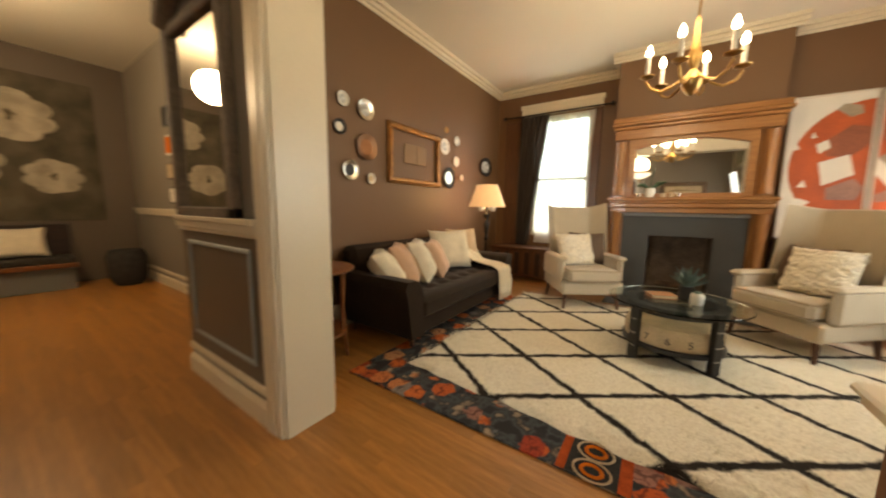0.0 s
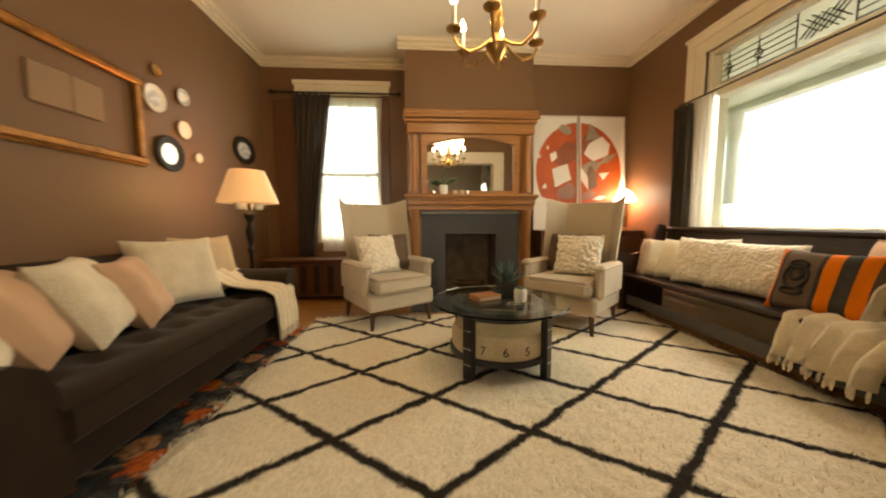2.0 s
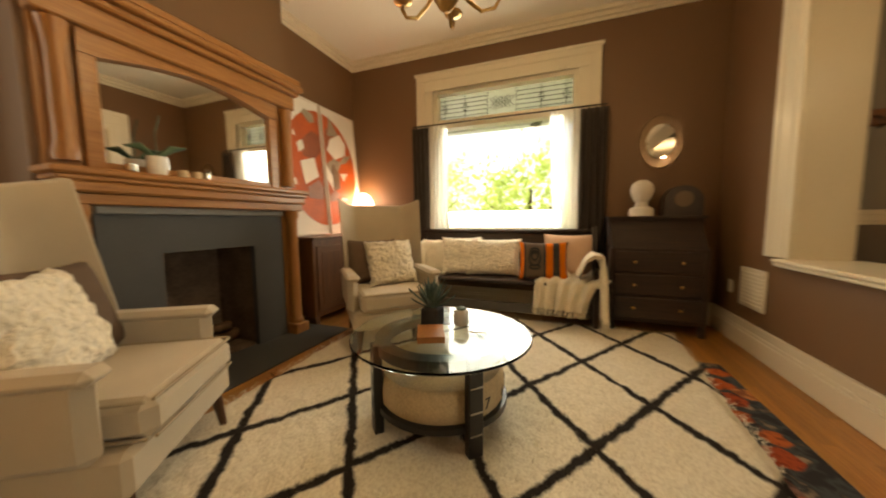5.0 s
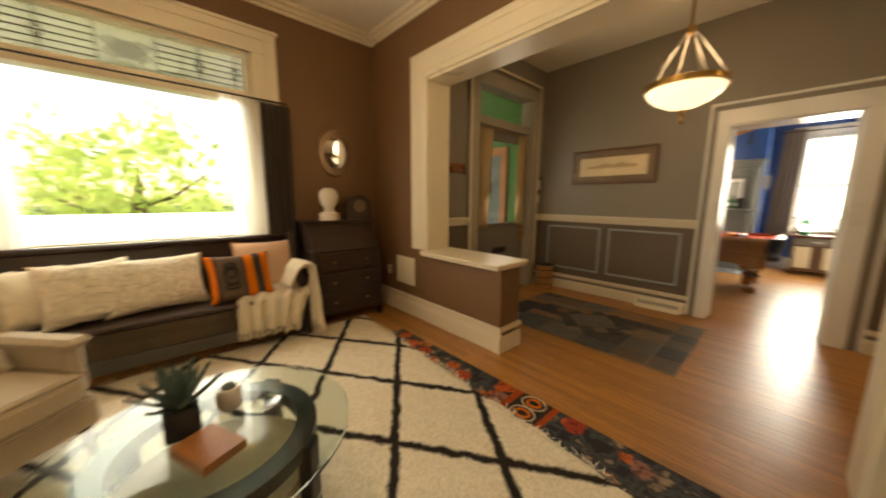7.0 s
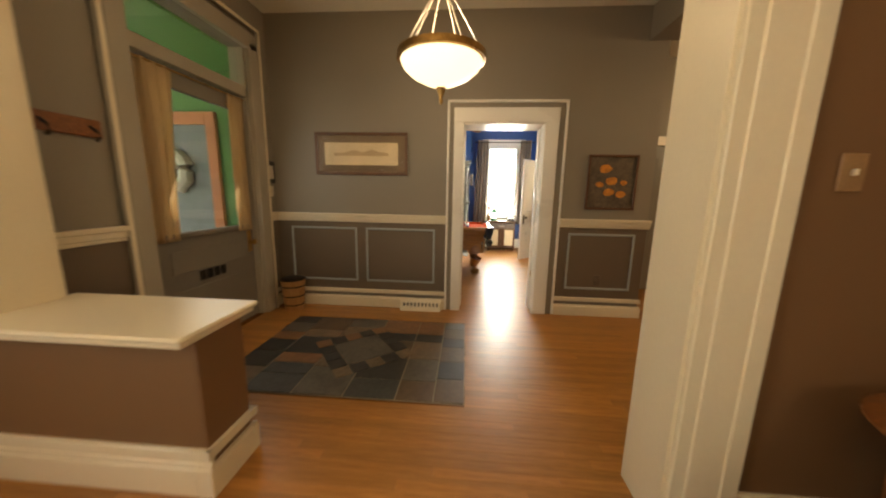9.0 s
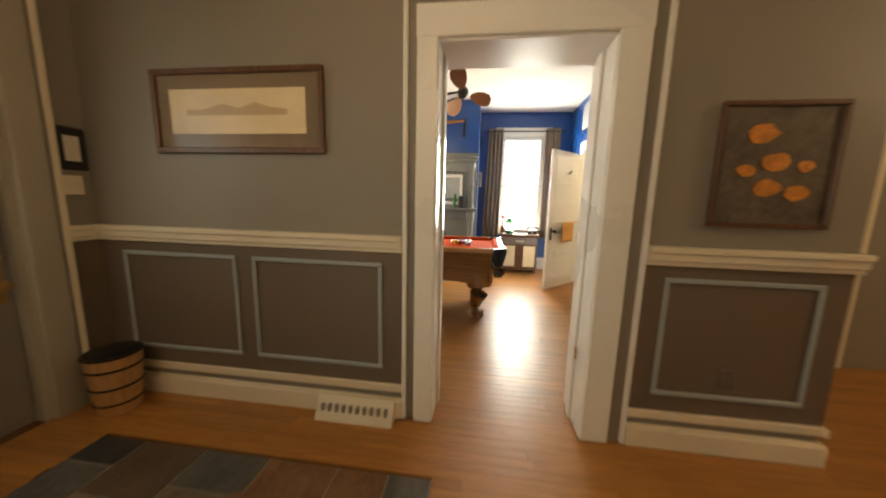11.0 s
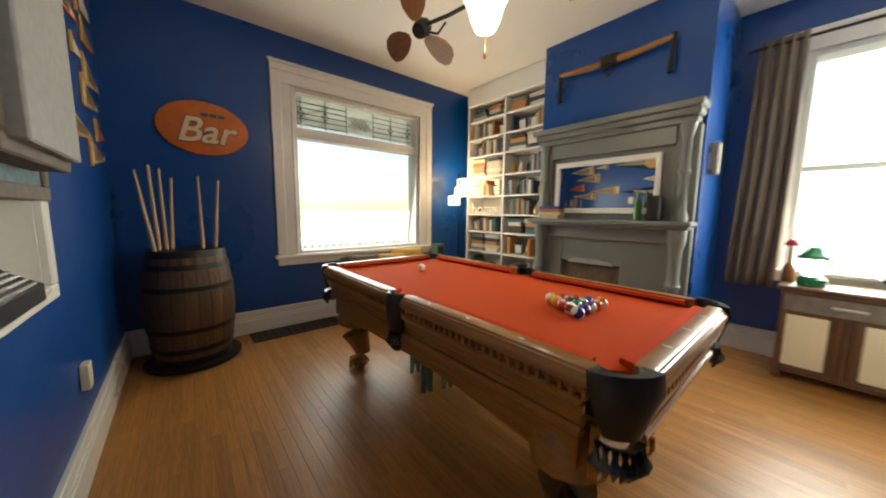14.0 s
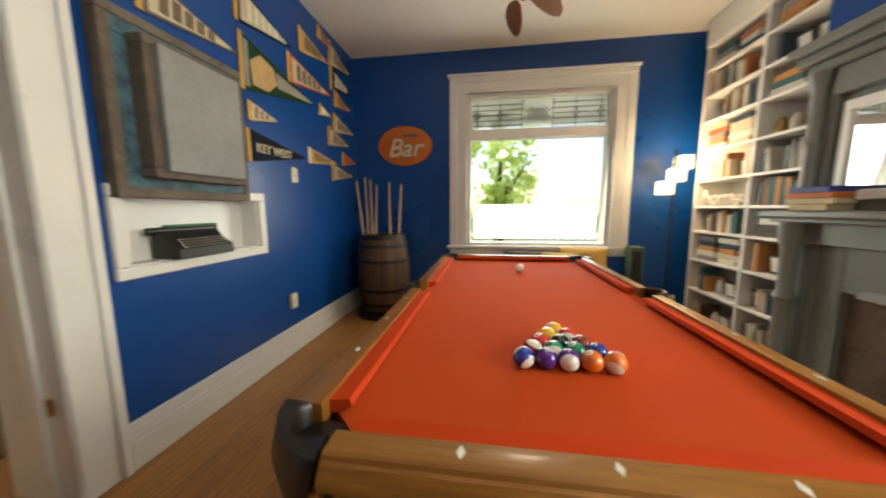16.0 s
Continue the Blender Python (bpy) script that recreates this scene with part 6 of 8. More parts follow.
for x, z, r in ((-0.07, 0.14, 0.07), (0.0, 0.02, 0.065), (-0.02, -0.1, 0.06), (0.1, -0.12, 0.055), (0.12, 0.0, 0.04), (-0.12, -0.02, 0.045)):
    pts = [(x + r * (0.75 + 0.3 * rn.random()) * math.cos(6.283 * i / 11), z + 0.7 * r * (0.75 + 0.3 * rn.random()) * math.sin(6.283 * i / 11)) for i in range(11)]
    part("poppy", S().prism(pts, 0.012, 0.015, Matrix(((1, 0, 0, 0), (0, 0, -1, 0), (0, 1, 0, 0), (0, 0, 0, 1)))), mat("poppy_orange", (0.55, 0.2, 0.03), 0.6, 0, 0.4, 20, 0.2), fp, "", 0)
sf = thing("framed_photo", "small dark frame with a pale photo beside the door", "picture", (2.046, -0.94, 1.42), -90)
part("frame", S().box(-0.075, 0.075, -0.02, 0, -0.02, 0.22, 0.012), BLACK, sf)
part("photo", S().box(-0.035, 0.035, -0.023, -0.02, 0.03, 0.17), PLASTER, sf, "", 0)
part("tag", S().box(-0.06, 0.04, -0.008, 0, -0.16, -0.05, 0.002), PLASTIC, sf)


def pendant():
    o = thing("pendant_lamp", "lit alabaster bowl pendant hung on fine rods", "pendant lamp", (0.06, 0.4, 0))
    part("bowl", S().lathe([(0.02, 1.965), (0.1, 1.98), (0.18, 2.02), (0.23, 2.065), (0.25, 2.11), (0.245, 2.11), (0.225, 2.068), (0.175, 2.025), (0.02, 1.975)], 48), BOWL, o, "glowing alabaster bowl").visible_shadow = False
    part("rim", S().lathe([(0.25, 2.1), (0.265, 2.105), (0.265, 2.14), (0.25, 2.145), (0.244, 2.12)], 48), BRASS, o)
    part("finial", S().lathe([(0.004, 1.86), (0.014, 1.88), (0.01, 1.9), (0.022, 1.93), (0.03, 1.955)], 16), BRASS, o)
    for i in range(6):
        a = radians(60 * i)
        part("hanging_rod", S().tube([(0.25 * math.cos(a), 0.25 * math.sin(a), 2.14), (0.08 * math.cos(a), 0.08 * math.sin(a), 2.42), (0.02 * math.cos(a), 0.02 * math.sin(a), 2.5)], 0.005, 6), STEEL, o)
    part("stem", S().lathe([(0.03, 2.48), (0.035, 2.52), (0.01, 2.55), (0.01, 3.08), (0.06, 3.1), (0.065, 3.13)], 16), BRASS, o)


pendant()
bs = thing("basket", "pale wooden bucket with dark bands beside the door", "basket", (1.8, -0.84, 0))
part("body", S().lathe([(0.1, 0), (0.105, 0.01), (0.13, 0.36), (0.122, 0.36), (0.098, 0.02)], 28), wood("pale_bucket", (0.33, 0.16, 0.06), (0.5, 0.28, 0.12), 0.6, 2), bs)
for z in (0.06, 0.16, 0.27, 0.345):
    part("band", S().lathe([(0.102 + z * 0.078, z), (0.108 + z * 0.078, z + 0.003), (0.109 + z * 0.078, z + 0.012), (0.103 + z * 0.078, z + 0.015)], 28), IRON, bs)
fv = thing("floor_vent", "cream baseboard register with a triangular grille", "vent", (0.37, -1.0, 0))
part("box", S().prism([(0, 0), (0.08, 0), (0.07, 0.03), (0.02, 0.13), (0, 0.13)], -0.23, 0.23, Matrix(((0, 0, 1, 0), (1, 0, 0, 0), (0, 1, 0, 0), (0, 0, 0, 1)))), CREAM, fv)
for i in range(10):
    part("slot", S().box(-0.2 + i * 0.042, -0.18 + i * 0.042, 0.035, 0.06, 0.04, 0.09, 0, pose(0, 0, 0, 0, 0, 0)), mat("vent_shadow_grey", (0.25, 0.23, 0.2), 0.7) if i == 0 else bpy.data.materials["vent_shadow_grey"], fv, "", 0)
ol = thing("outlet", "brown-grey wall outlet in the panelled wall", "outlet", (-1.58, -1.026, 0.36))
part("plate", S().box(-0.035, 0.035, 0, 0.007, 0, 0.11, 0.003), WEATHERED, ol)

# back hall
mirror_hall = thing("hall_mirror", "wall mirror with a carved grey crest in the hall", "mirror", (-1.62, 1.078, 1.14))
part("glass", S().box(-0.33, 0.33, -0.02, 0, 0, 0.98), MIRROR, mirror_hall, "", 0)
part("frame", S().box(-0.4, -0.33, -0.05, 0, -0.06, 1.04, 0.008).box(0.33, 0.4, -0.05, 0, -0.06, 1.04, 0.008).box(-0.4, 0.4, -0.05, 0, -0.06, 0.0, 0.008).box(-0.33, 0.33, -0.05, 0, 0.98, 1.04, 0.008), WEATHERED, mirror_hall)
part("crest", S().tube([(-0.34, -0.05, 1.04), (-0.2, -0.06, 1.16), (0, -0.07, 1.26), (0.2, -0.06, 1.16), (0.34, -0.05, 1.04)], [0.05, 0.06, 0.09, 0.06, 0.05], 10), WEATHERED, mirror_hall, "carved grey crest")
tap = thing("flower_tapestry", "huge faded tapestry of pale flowers on the far wall", "tapestry", (-6.395, 0.1, 0.9))
part("cloth", S().box(0, 0.012, -1.3, 1.3, 0, 1.9, 0.003), mat("faded_umber_cloth", (0.1, 0.085, 0.06), 0.9, 0, 0.5, 3, 0.3), tap)
PALEFLOWER = mat("faded_cream_bloom", (0.38, 0.33, 0.25), 0.9, 0, 0.35, 5, 0.2)
rn = random.Random(9)
for y, z, r in ((0.55, 1.35, 0.42), (-0.4, 1.45, 0.35), (0.1, 0.75, 0.4), (-0.75, 0.7, 0.36), (0.85, 0.6, 0.3), (-0.1, 0.3, 0.25)):
    for k in range(7):
        a = k * 0.9 + y
        pts = [(y + r * 0.5 * math.cos(a) + r * 0.45 * math.cos(t), z + r * 0.5 * math.sin(a) + r * 0.3 * math.sin(t)) for t in [6.283 * i / 12 for i in range(12)]]
        pts = [(min(max(p, -1.28), 1.28), min(max(q, 0.02), 1.88)) for p, q in pts]
        part("bloom", S().prism(pts, 0.013 + k * 0.0006, 0.0145 + k * 0.0006, Matrix(((0, 0, 1, 0), (1, 0, 0, 0), (0, 1, 0, 0), (0, 0, 0, 1)))), PALEFLOWER, tap, "", 0)
hbn = thing("hall_bench", "dark wooden hall bench with a grey seat", "bench", (-6.35, -0.3, 0))
part("seat", S().box(0.05, 0.5, -1.0, 1.3, 0.36, 0.44, 0.015), CHARCOAL, hbn)
part("rail", S().box(0.05, 0.52, -1.0, 1.3, 0.3, 0.36, 0.008), REDWOOD, hbn)
part("backrest", S().box(0.02, 0.06, -1.0, 1.3, 0.44, 0.85, 0.008), DARKWOOD, hbn)
part("base_panel", S().box(0.1, 0.45, -0.98, 1.28, 0.0, 0.3, 0.006), GREYMANTEL, hbn)
for y, sd in ((-0.5, 41), (0.1, 42), (0.55, 43)):
    cushion("cushion", "white cushion on the hall bench", 0.5, 0.4, 0.15, IVORY, (-6.1, y, 0.44), 18, 92, sd, group="hall bench cushions")
solid("planter", S().lathe([(0.14, 0), (0.2, 0.1), (0.22, 0.4), (0.18, 0.5), (0.16, 0.5)], 24), CHARCOAL, "dark grey floor planter in the far corner", "planter", (-5.7, 1.45, 0))
rn = random.Random(12)
for i in range(18):
    x, z = -4.6 + (i % 5) * 0.27 + rn.uniform(-0.05, 0.05), 1.25 + (i // 5) * 0.32 + rn.uniform(-0.04, 0.04)
    w, h = rn.uniform(0.09, 0.12), rn.uniform(0.1, 0.14)
    f = thing("small_picture", "small picture in a grouped wall of frames", "picture", (x, 1.748, z), 0, "wall of small pictures")
    part("frame", S().box(-w, w, -0.02, 0, -h, h, 0.004), (BLACK, OFFWHITE, WALNUT)[i % 3], f)
    part("photo", S().box(-w + 0.02, w - 0.02, -0.023, -0.02, -h + 0.02, h - 0.02), (OFFWHITE, PAPER, ORANGE, CHARCOAL)[i % 4], f, "", 0)
gd = thing("closet_door", "grey panelled door in the back hall", "door", (-2.75, -2.195, 0))
part("body", S().box(-0.4, 0.4, 0, 0.04, 0.01, 2.0, 0.004), DOORGREY, gd)
part("panel", S().box(-0.3, -0.04, 0.035, 0.05, 0.2, 0.9, 0.004).box(0.04, 0.3, 0.035, 0.05, 0.2, 0.9, 0.004).box(-0.3, -0.04, 0.035, 0.05, 1.05, 1.85, 0.004).box(0.04, 0.3, 0.035, 0.05, 1.05, 1.85, 0.004), DOORGREY, gd)
part("knob", S().ball((0.33, 0.07, 0.95), 0.028, 12), BRASS, gd)
structure("closet_door_casing", S().box(-3.27, -3.15, -2.2, -2.17, 0, 2.1, 0.005).box(-2.35, -2.23, -2.2, -2.17, 0, 2.1, 0.005).box(-3.3, -2.2, -2.2, -2.165, 2.02, 2.14, 0.005), CREAM)

# ---- pool room ----
def pool_table():
    o = thing("pool_table", "carved oak pool table with orange-red felt and leather pockets", "pool table", (0.568, -3.153, 0))
    L, W, R = 1.142, 0.597, 0.075
    e, g, q = L - R, W - R, 0.115
    part("bed", S().prism([(-e + q, -g), (e - q, -g), (e, -g + q), (e, g - q), (e - q, g), (-e + q, g), (-e, g - q), (-e, -g + q)], 0.7, 0.762), FELT, o, "orange-red felt bed", 0)
    C = 0.14
    edge = [(0, 0.75), (0, 0.764), (0.003, 0.772), (0.01, 0.779), (0.013, 0.786), (0.019, 0.789), (0.022, 0.796), (0.029, 0.8), (R, 0.8), (R, 0.75)]
    rails = [(-L + C, -0.07, -W, -W + R), (0.07, L - C, -W, -W + R), (-L + C, -0.07, W - R, W), (0.07, L - C, W - R, W), (-L, -L + R, -W + C, W - C), (L - R, L, -W + C, W - C)]
    for x0, x1, y0, y1 in rails:
        longways = x1 - x0 > y1 - y0
        if longways:
            s = 1 if y0 < 0 else -1
            pr = [(s * a, z) for a, z in edge]
            rl = part("rail", S().prism(pr if s < 0 else pr[::-1], x0, x1, Matrix(((0, 0, 1, 0), (1, 0, 0, y0 if s > 0 else y1), (0, 1, 0, 0), (0, 0, 0, 1)))), TABLEWOOD, o, "oak rail with a stepped edge")
            yi = y1 if s > 0 else y0
            pr = [(0, 0.79), (0.045 * s, 0.795), (0.05 * s, 0.78), (0.02 * s, 0.762), (0, 0.762)]
            part("cushion", S().prism(pr if s < 0 else pr[::-1], x0 + 0.03, x1 - 0.03, Matrix(((0, 0, 1, 0), (1, 0, 0, yi), (0, 1, 0, 0), (0, 0, 0, 1)))), CUSHION, rl, "felt-covered cushion")
            for i in range(3):
                x, y = math.copysign(0.253 * (i + 1), x0 + x1), (y0 if s > 0 else y1) + 0.046 * s
                part("sight", S().prism([(x - 0.015, y), (x, y - 0.007), (x + 0.015, y), (x, y + 0.007)], 0.7985, 0.8012), PEARL, rl, "pearl diamond inlay", 0)
        else:
            s = 1 if x0 < 0 else -1
            pr = [(s * a, z) for a, z in edge]
            rl = part("rail", S().prism(pr if s > 0 else pr[::-1], y0, y1, Matrix(((1, 0, 0, x0 if s > 0 else x1), (0, 0, 1, 0), (0, 1, 0, 0), (0, 0, 0, 1)))), TABLEWOODY, o, "oak rail with a stepped edge")
            xi = x1 if s > 0 else x0
            pr = [(0, 0.79), (0.045 * s, 0.795), (0.05 * s, 0.78), (0.02 * s, 0.762), (0, 0.762)]
            part("cushion", S().prism(pr if s > 0 else pr[::-1], y0 + 0.03, y1 - 0.03, Matrix(((1, 0, 0, xi), (0, 0, 1, 0), (0, 1, 0, 0), (0, 0, 0, 1)))), CUSHION, rl, "felt-covered cushion")
            for i in range(3):
                y, x = 0.236 * (i - 1), (x0 if s > 0 else x1) + 0.052 * s
                part("sight", S().prism([(x - 0.015, y), (x, y - 0.007), (x + 0.015, y), (x, y + 0.007)], 0.7985, 0.8012), PEARL, rl, "pearl diamond inlay", 0)
    fr = S()
    for z0, z1, d in ((0.735, 0.75, 0.01), (0.706, 0.735, 0.03), (0.68, 0.706, 0.012), (0.64, 0.68, 0.03), (0.6, 0.64, 0.045), (0.57, 0.6, 0.035)):
        fr.box(-L + 0.16, L - 0.16, -W + d, -W + d + 0.03, z0, z1, 0.008).box(-L + 0.16, L - 0.16, W - d - 0.03, W - d, z0, z1, 0.008)
        fr.box(-L + d, -L + d + 0.03, -W + 0.16, W - 0.16, z0, z1, 0.008).box(L - d - 0.03, L - d, -W + 0.16, W - 0.16, z0, z1, 0.008)
    part("apron_moulding", fr, TABLEWOOD, o)
    dn = S().box(0, 0.022, -0.008, 0.008, 0.706, 0.735, 0.003).mesh("dentil", TABLEWOOD)
    spots = [(x, -W + 0.022, 90) for x in np.arange(-L + 0.15, L - 0.13, 0.037)] + [(x, W - 0.022, 90) for x in np.arange(-L + 0.15, L - 0.13, 0.037)] + [(-L + 0.018, y, 0) for y in np.arange(-W + 0.14, W - 0.12, 0.037)]
    for x, y, a in spots:
        d = new("dentil", dn)
        d.parent, d.matrix_local = o, pose(float(x), float(y), 0, 0, 0, a) @ pose(-0.011, 0, 0)
    bd = S()
    curve = [(-0.95, 0.6), (-0.95, 0.42), (-0.8, 0.41), (-0.4, 0.445), (0, 0.455), (0.4, 0.445), (0.8, 0.41), (0.95, 0.42), (0.95, 0.6)]
    for y in (-W + 0.09, W - 0.12):
        bd.prism(curve[::-1], -y - 0.03, -y, Matrix(((1, 0, 0, 0), (0, 0, -1, 0), (0, 1, 0, 0), (0, 0, 0, 1))))
    for x in (-L + 0.13, L - 0.16):
        bd.box(x, x + 0.03, -W + 0.09, W - 0.09, 0.42, 0.6, 0.004)
    part("cabinet", bd, TABLEWOOD, o)
    part("underside", S().box(-L + 0.16, L - 0.16, -W + 0.12, W - 0.12, 0.6, 0.66), DARKWOOD, o, "", 0)
    for sx in (-1, 1):
        for sy in (-1, 1):
            x, y = sx * (L - 0.32), sy * (W - 0.24)
            dx, dy = sx * 0.707, sy * 0.707
            pts = [(x + dx * q, y + dy * q, z) for q, z in ((0.02, 0.5), (0.05, 0.43), (0.08, 0.36), (0.075, 0.28), (0.04, 0.2), (0.02, 0.13), (0.03, 0.07), (0.06, 0.04))]
            lg = part("leg", S().tube(pts, [0.125, 0.14, 0.128, 0.1, 0.074, 0.06, 0.064, 0.06], 14).box(x - 0.11, x + 0.11, y - 0.11, y + 0.11, 0.42, 0.47, 0.01), TABLEWOOD, o, "carved ball-and-claw leg", 50)
            cl = S().ball((x + dx * 0.05, y + dy * 0.05, 0.048), 0.055, 12, 1, 1, 0.87)
            for a in (-50, 0, 50):
                b = math.atan2(dy, dx) + radians(a)
                cl.tube([(x + dx * 0.03, y + dy * 0.03, 0.1), (x + dx * 0.05 + 0.06 * math.cos(b), y + dy * 0.05 + 0.06 * math.sin(b), 0.07), (x + dx * 0.05 + 0.068 * math.cos(b), y + dy * 0.05 + 0.068 * math.sin(b), 0.02), (x + dx * 0.05 + 0.06 * math.cos(b), y + dy * 0.05 + 0.06 * math.sin(b), 0.003)], [0.02, 0.02, 0.014, 0.006], 8)
            part("claw_foot", cl, TABLEWOOD, lg)
    for sx in (-1, 0, 1):
        for sy in (-1, 1):
            px, py = sx * (L - 0.096), sy * (W - (0.096 if sx else 0.04))
            seg, ro, ri = 20, (0.086 if sx else 0.06), (0.052 if sx else 0.042)
            pk = S()
            prof = [(ri, 0.75), (ri, 0.803), (ri + 0.01, 0.808), (ro, 0.803), (ro + 0.01, 0.77), (ro + 0.008, 0.66), (ro - 0.03, 0.56)]
            a0 = math.atan2(sy * (1.0), sx * 1.0)
            span = 1.06 * math.pi if sx else math.pi
            n = 18
            vs = [(px + r * math.cos(a0 - span / 2 + span * i / n), py + r * math.sin(a0 - span / 2 + span * i / n), z) for r, z in prof for i in range(n + 1)]
            k = n + 1
            fcs = [(j * k + i, j * k + i + 1, (j + 1) * k + i + 1, (j + 1) * k + i) for j in range(len(prof) - 1) for i in range(n)]
            if sx:
                # leather shield that wraps the cut-off corner, with a round mouth towards the bed
                rings = [[], [], [], [], [], []]
                for i in range(k):
                    t = i / n
                    u, v, th = 0.142 * (1 - t) ** 1.6, 0.142 * t ** 1.6, radians(-45 - 180 * t)
                    iu, iv = 0.096 + 0.052 * math.cos(th), 0.096 + 0.052 * math.sin(th)
                    mu, mv = 0.06 + (u - 0.06) * 0.5, 0.06 + (v - 0.06) * 0.5
                    for ring, (a, b, z) in zip(rings, ((iu, iv, 0.7), (iu, iv, 0.799), (iu * 0.9 + u * 0.1, iv * 0.9 + v * 0.1, 0.806), (u, v, 0.804), (u - 0.008, v - 0.008, 0.755), (mu, mv, 0.62))):
                        ring.append((sx * (L - a), sy * (W - b), z))
                vs = [p for ring in rings for p in ring]
                fcs = [(j * k + i, j * k + i + 1, (j + 1) * k + i + 1, (j + 1) * k + i) for j in range(5) for i in range(n)]
                if sx * sy > 0:
                    fcs = [f[::-1] for f in fcs]
            pk.add(vs, fcs)
            pkt = part("pocket", pk, LEATHER, o, "black leather pocket with a fringed net", 60)
            part("pocket_drop", S().lathe([(ri, 0.76), (ri - 0.005, 0.66), (0.01, 0.6)], 16, Matrix.Translation((px, py, 0))), BLACK, pkt)
            fg = S()
            for i in range(7):
                a = a0 - 1.0 + 2.0 * i / 6
                c, s = math.cos(a), math.sin(a)
                fg.tube([(px + (ro - 0.02) * c, py + (ro - 0.02) * s, 0.6), (px + (ro - 0.005) * c, py + (ro - 0.005) * s, 0.55), (px + (ro - 0.03) * c, py + (ro - 0.03) * s, 0.5)], [0.014, 0.018, 0.004], 6)
            part("fringe", fg, LEATHER, pkt)


pool_table()
BALLCOL = [(0.75, 0.42, 0.03), (0.02, 0.04, 0.3), (0.55, 0.03, 0.02), (0.09, 0.02, 0.22), (0.75, 0.17, 0.02), (0.01, 0.2, 0.12), (0.25, 0.03, 0.02), (0.012, 0.012, 0.012)]
ORDER = [9, 1, 11, 3, 8, 7, 15, 14, 6, 2, 10, 4, 12, 5, 13]
BR = 0.0286


def ball_at(n, x, y, tilt):
    striped = n > 8
    c = mat("ball_%d_resin" % n, BALLCOL[(n - 1) % 8], 0.08, 0, 0.02, 5, 0, coat=0.5)
    lab = ("striped" if striped else "solid") + " pool ball racked on the orange felt"
    o = thing("pool_ball", lab, "pool ball", (x, y, 0.762 + BR), tilt * 40, "racked pool balls", rx=tilt * 33 + 20, ry=tilt * 21)
    prof = [(max(1e-4, BR * math.sin(math.pi * j / 16)), -BR * math.cos(math.pi * j / 16)) for j in range(17)]
    if striped:
        part("stripe", S().lathe(prof[5:12], 24), c, o)
        part("cap", S().lathe(prof[:6], 24), CERAMIC, o, "ivory cap"), part("cap", S().lathe(prof[11:], 24), CERAMIC, o, "ivory cap")
    else:
        part("sphere", S().lathe(prof, 24), c, o)
        part("spot", S().lathe([(0.0105, BR * 0.935), (0.009, BR * 0.955), (0.001, BR * 1.004)], 16), CERAMIC, o, "ivory number spot")


k = 0
for row in range(5):
    for i in range(row + 1):
        ball_at(ORDER[k], 0.04 - row * BR * 1.735, -3.168 - (i - row / 2) * 2.01 * BR, (k * 7) % 5 - 2)
        k += 1
solid("cue_ball", S().ball((0, 0, BR), BR, 24), CERAMIC, "plain white cue ball on the orange felt", "pool ball", (1.15, -3.168, 0.762))

st = thing("step_stool", "chipped green wooden step stool under the pool table", "stool", (0.92, -3.08, 0), -18)
part("top", S().box(-0.17, 0.17, -0.12, 0.12, 0.2, 0.225, 0.006), GREENPAINT, st)
for x in (-0.14, 0.14):
    for y in (-0.075, 0.075):
        part("leg", S().prism([(-0.04, 0.2), (0.04, 0.2), (0.038, 0), (0.015, 0), (0, 0.09), (-0.015, 0), (-0.038, 0)][::-1], -0.01, 0.01, Matrix(((0, 0, 1, x), (1, 0, 0, y), (0, 1, 0, 0), (0, 0, 0, 1)))), GREENPAINT, st, "", 0)
    part("apron", S().box(x - 0.01, x + 0.01, -0.11, 0.11, 0.15, 0.2), GREENPAINT, st, "", 0)


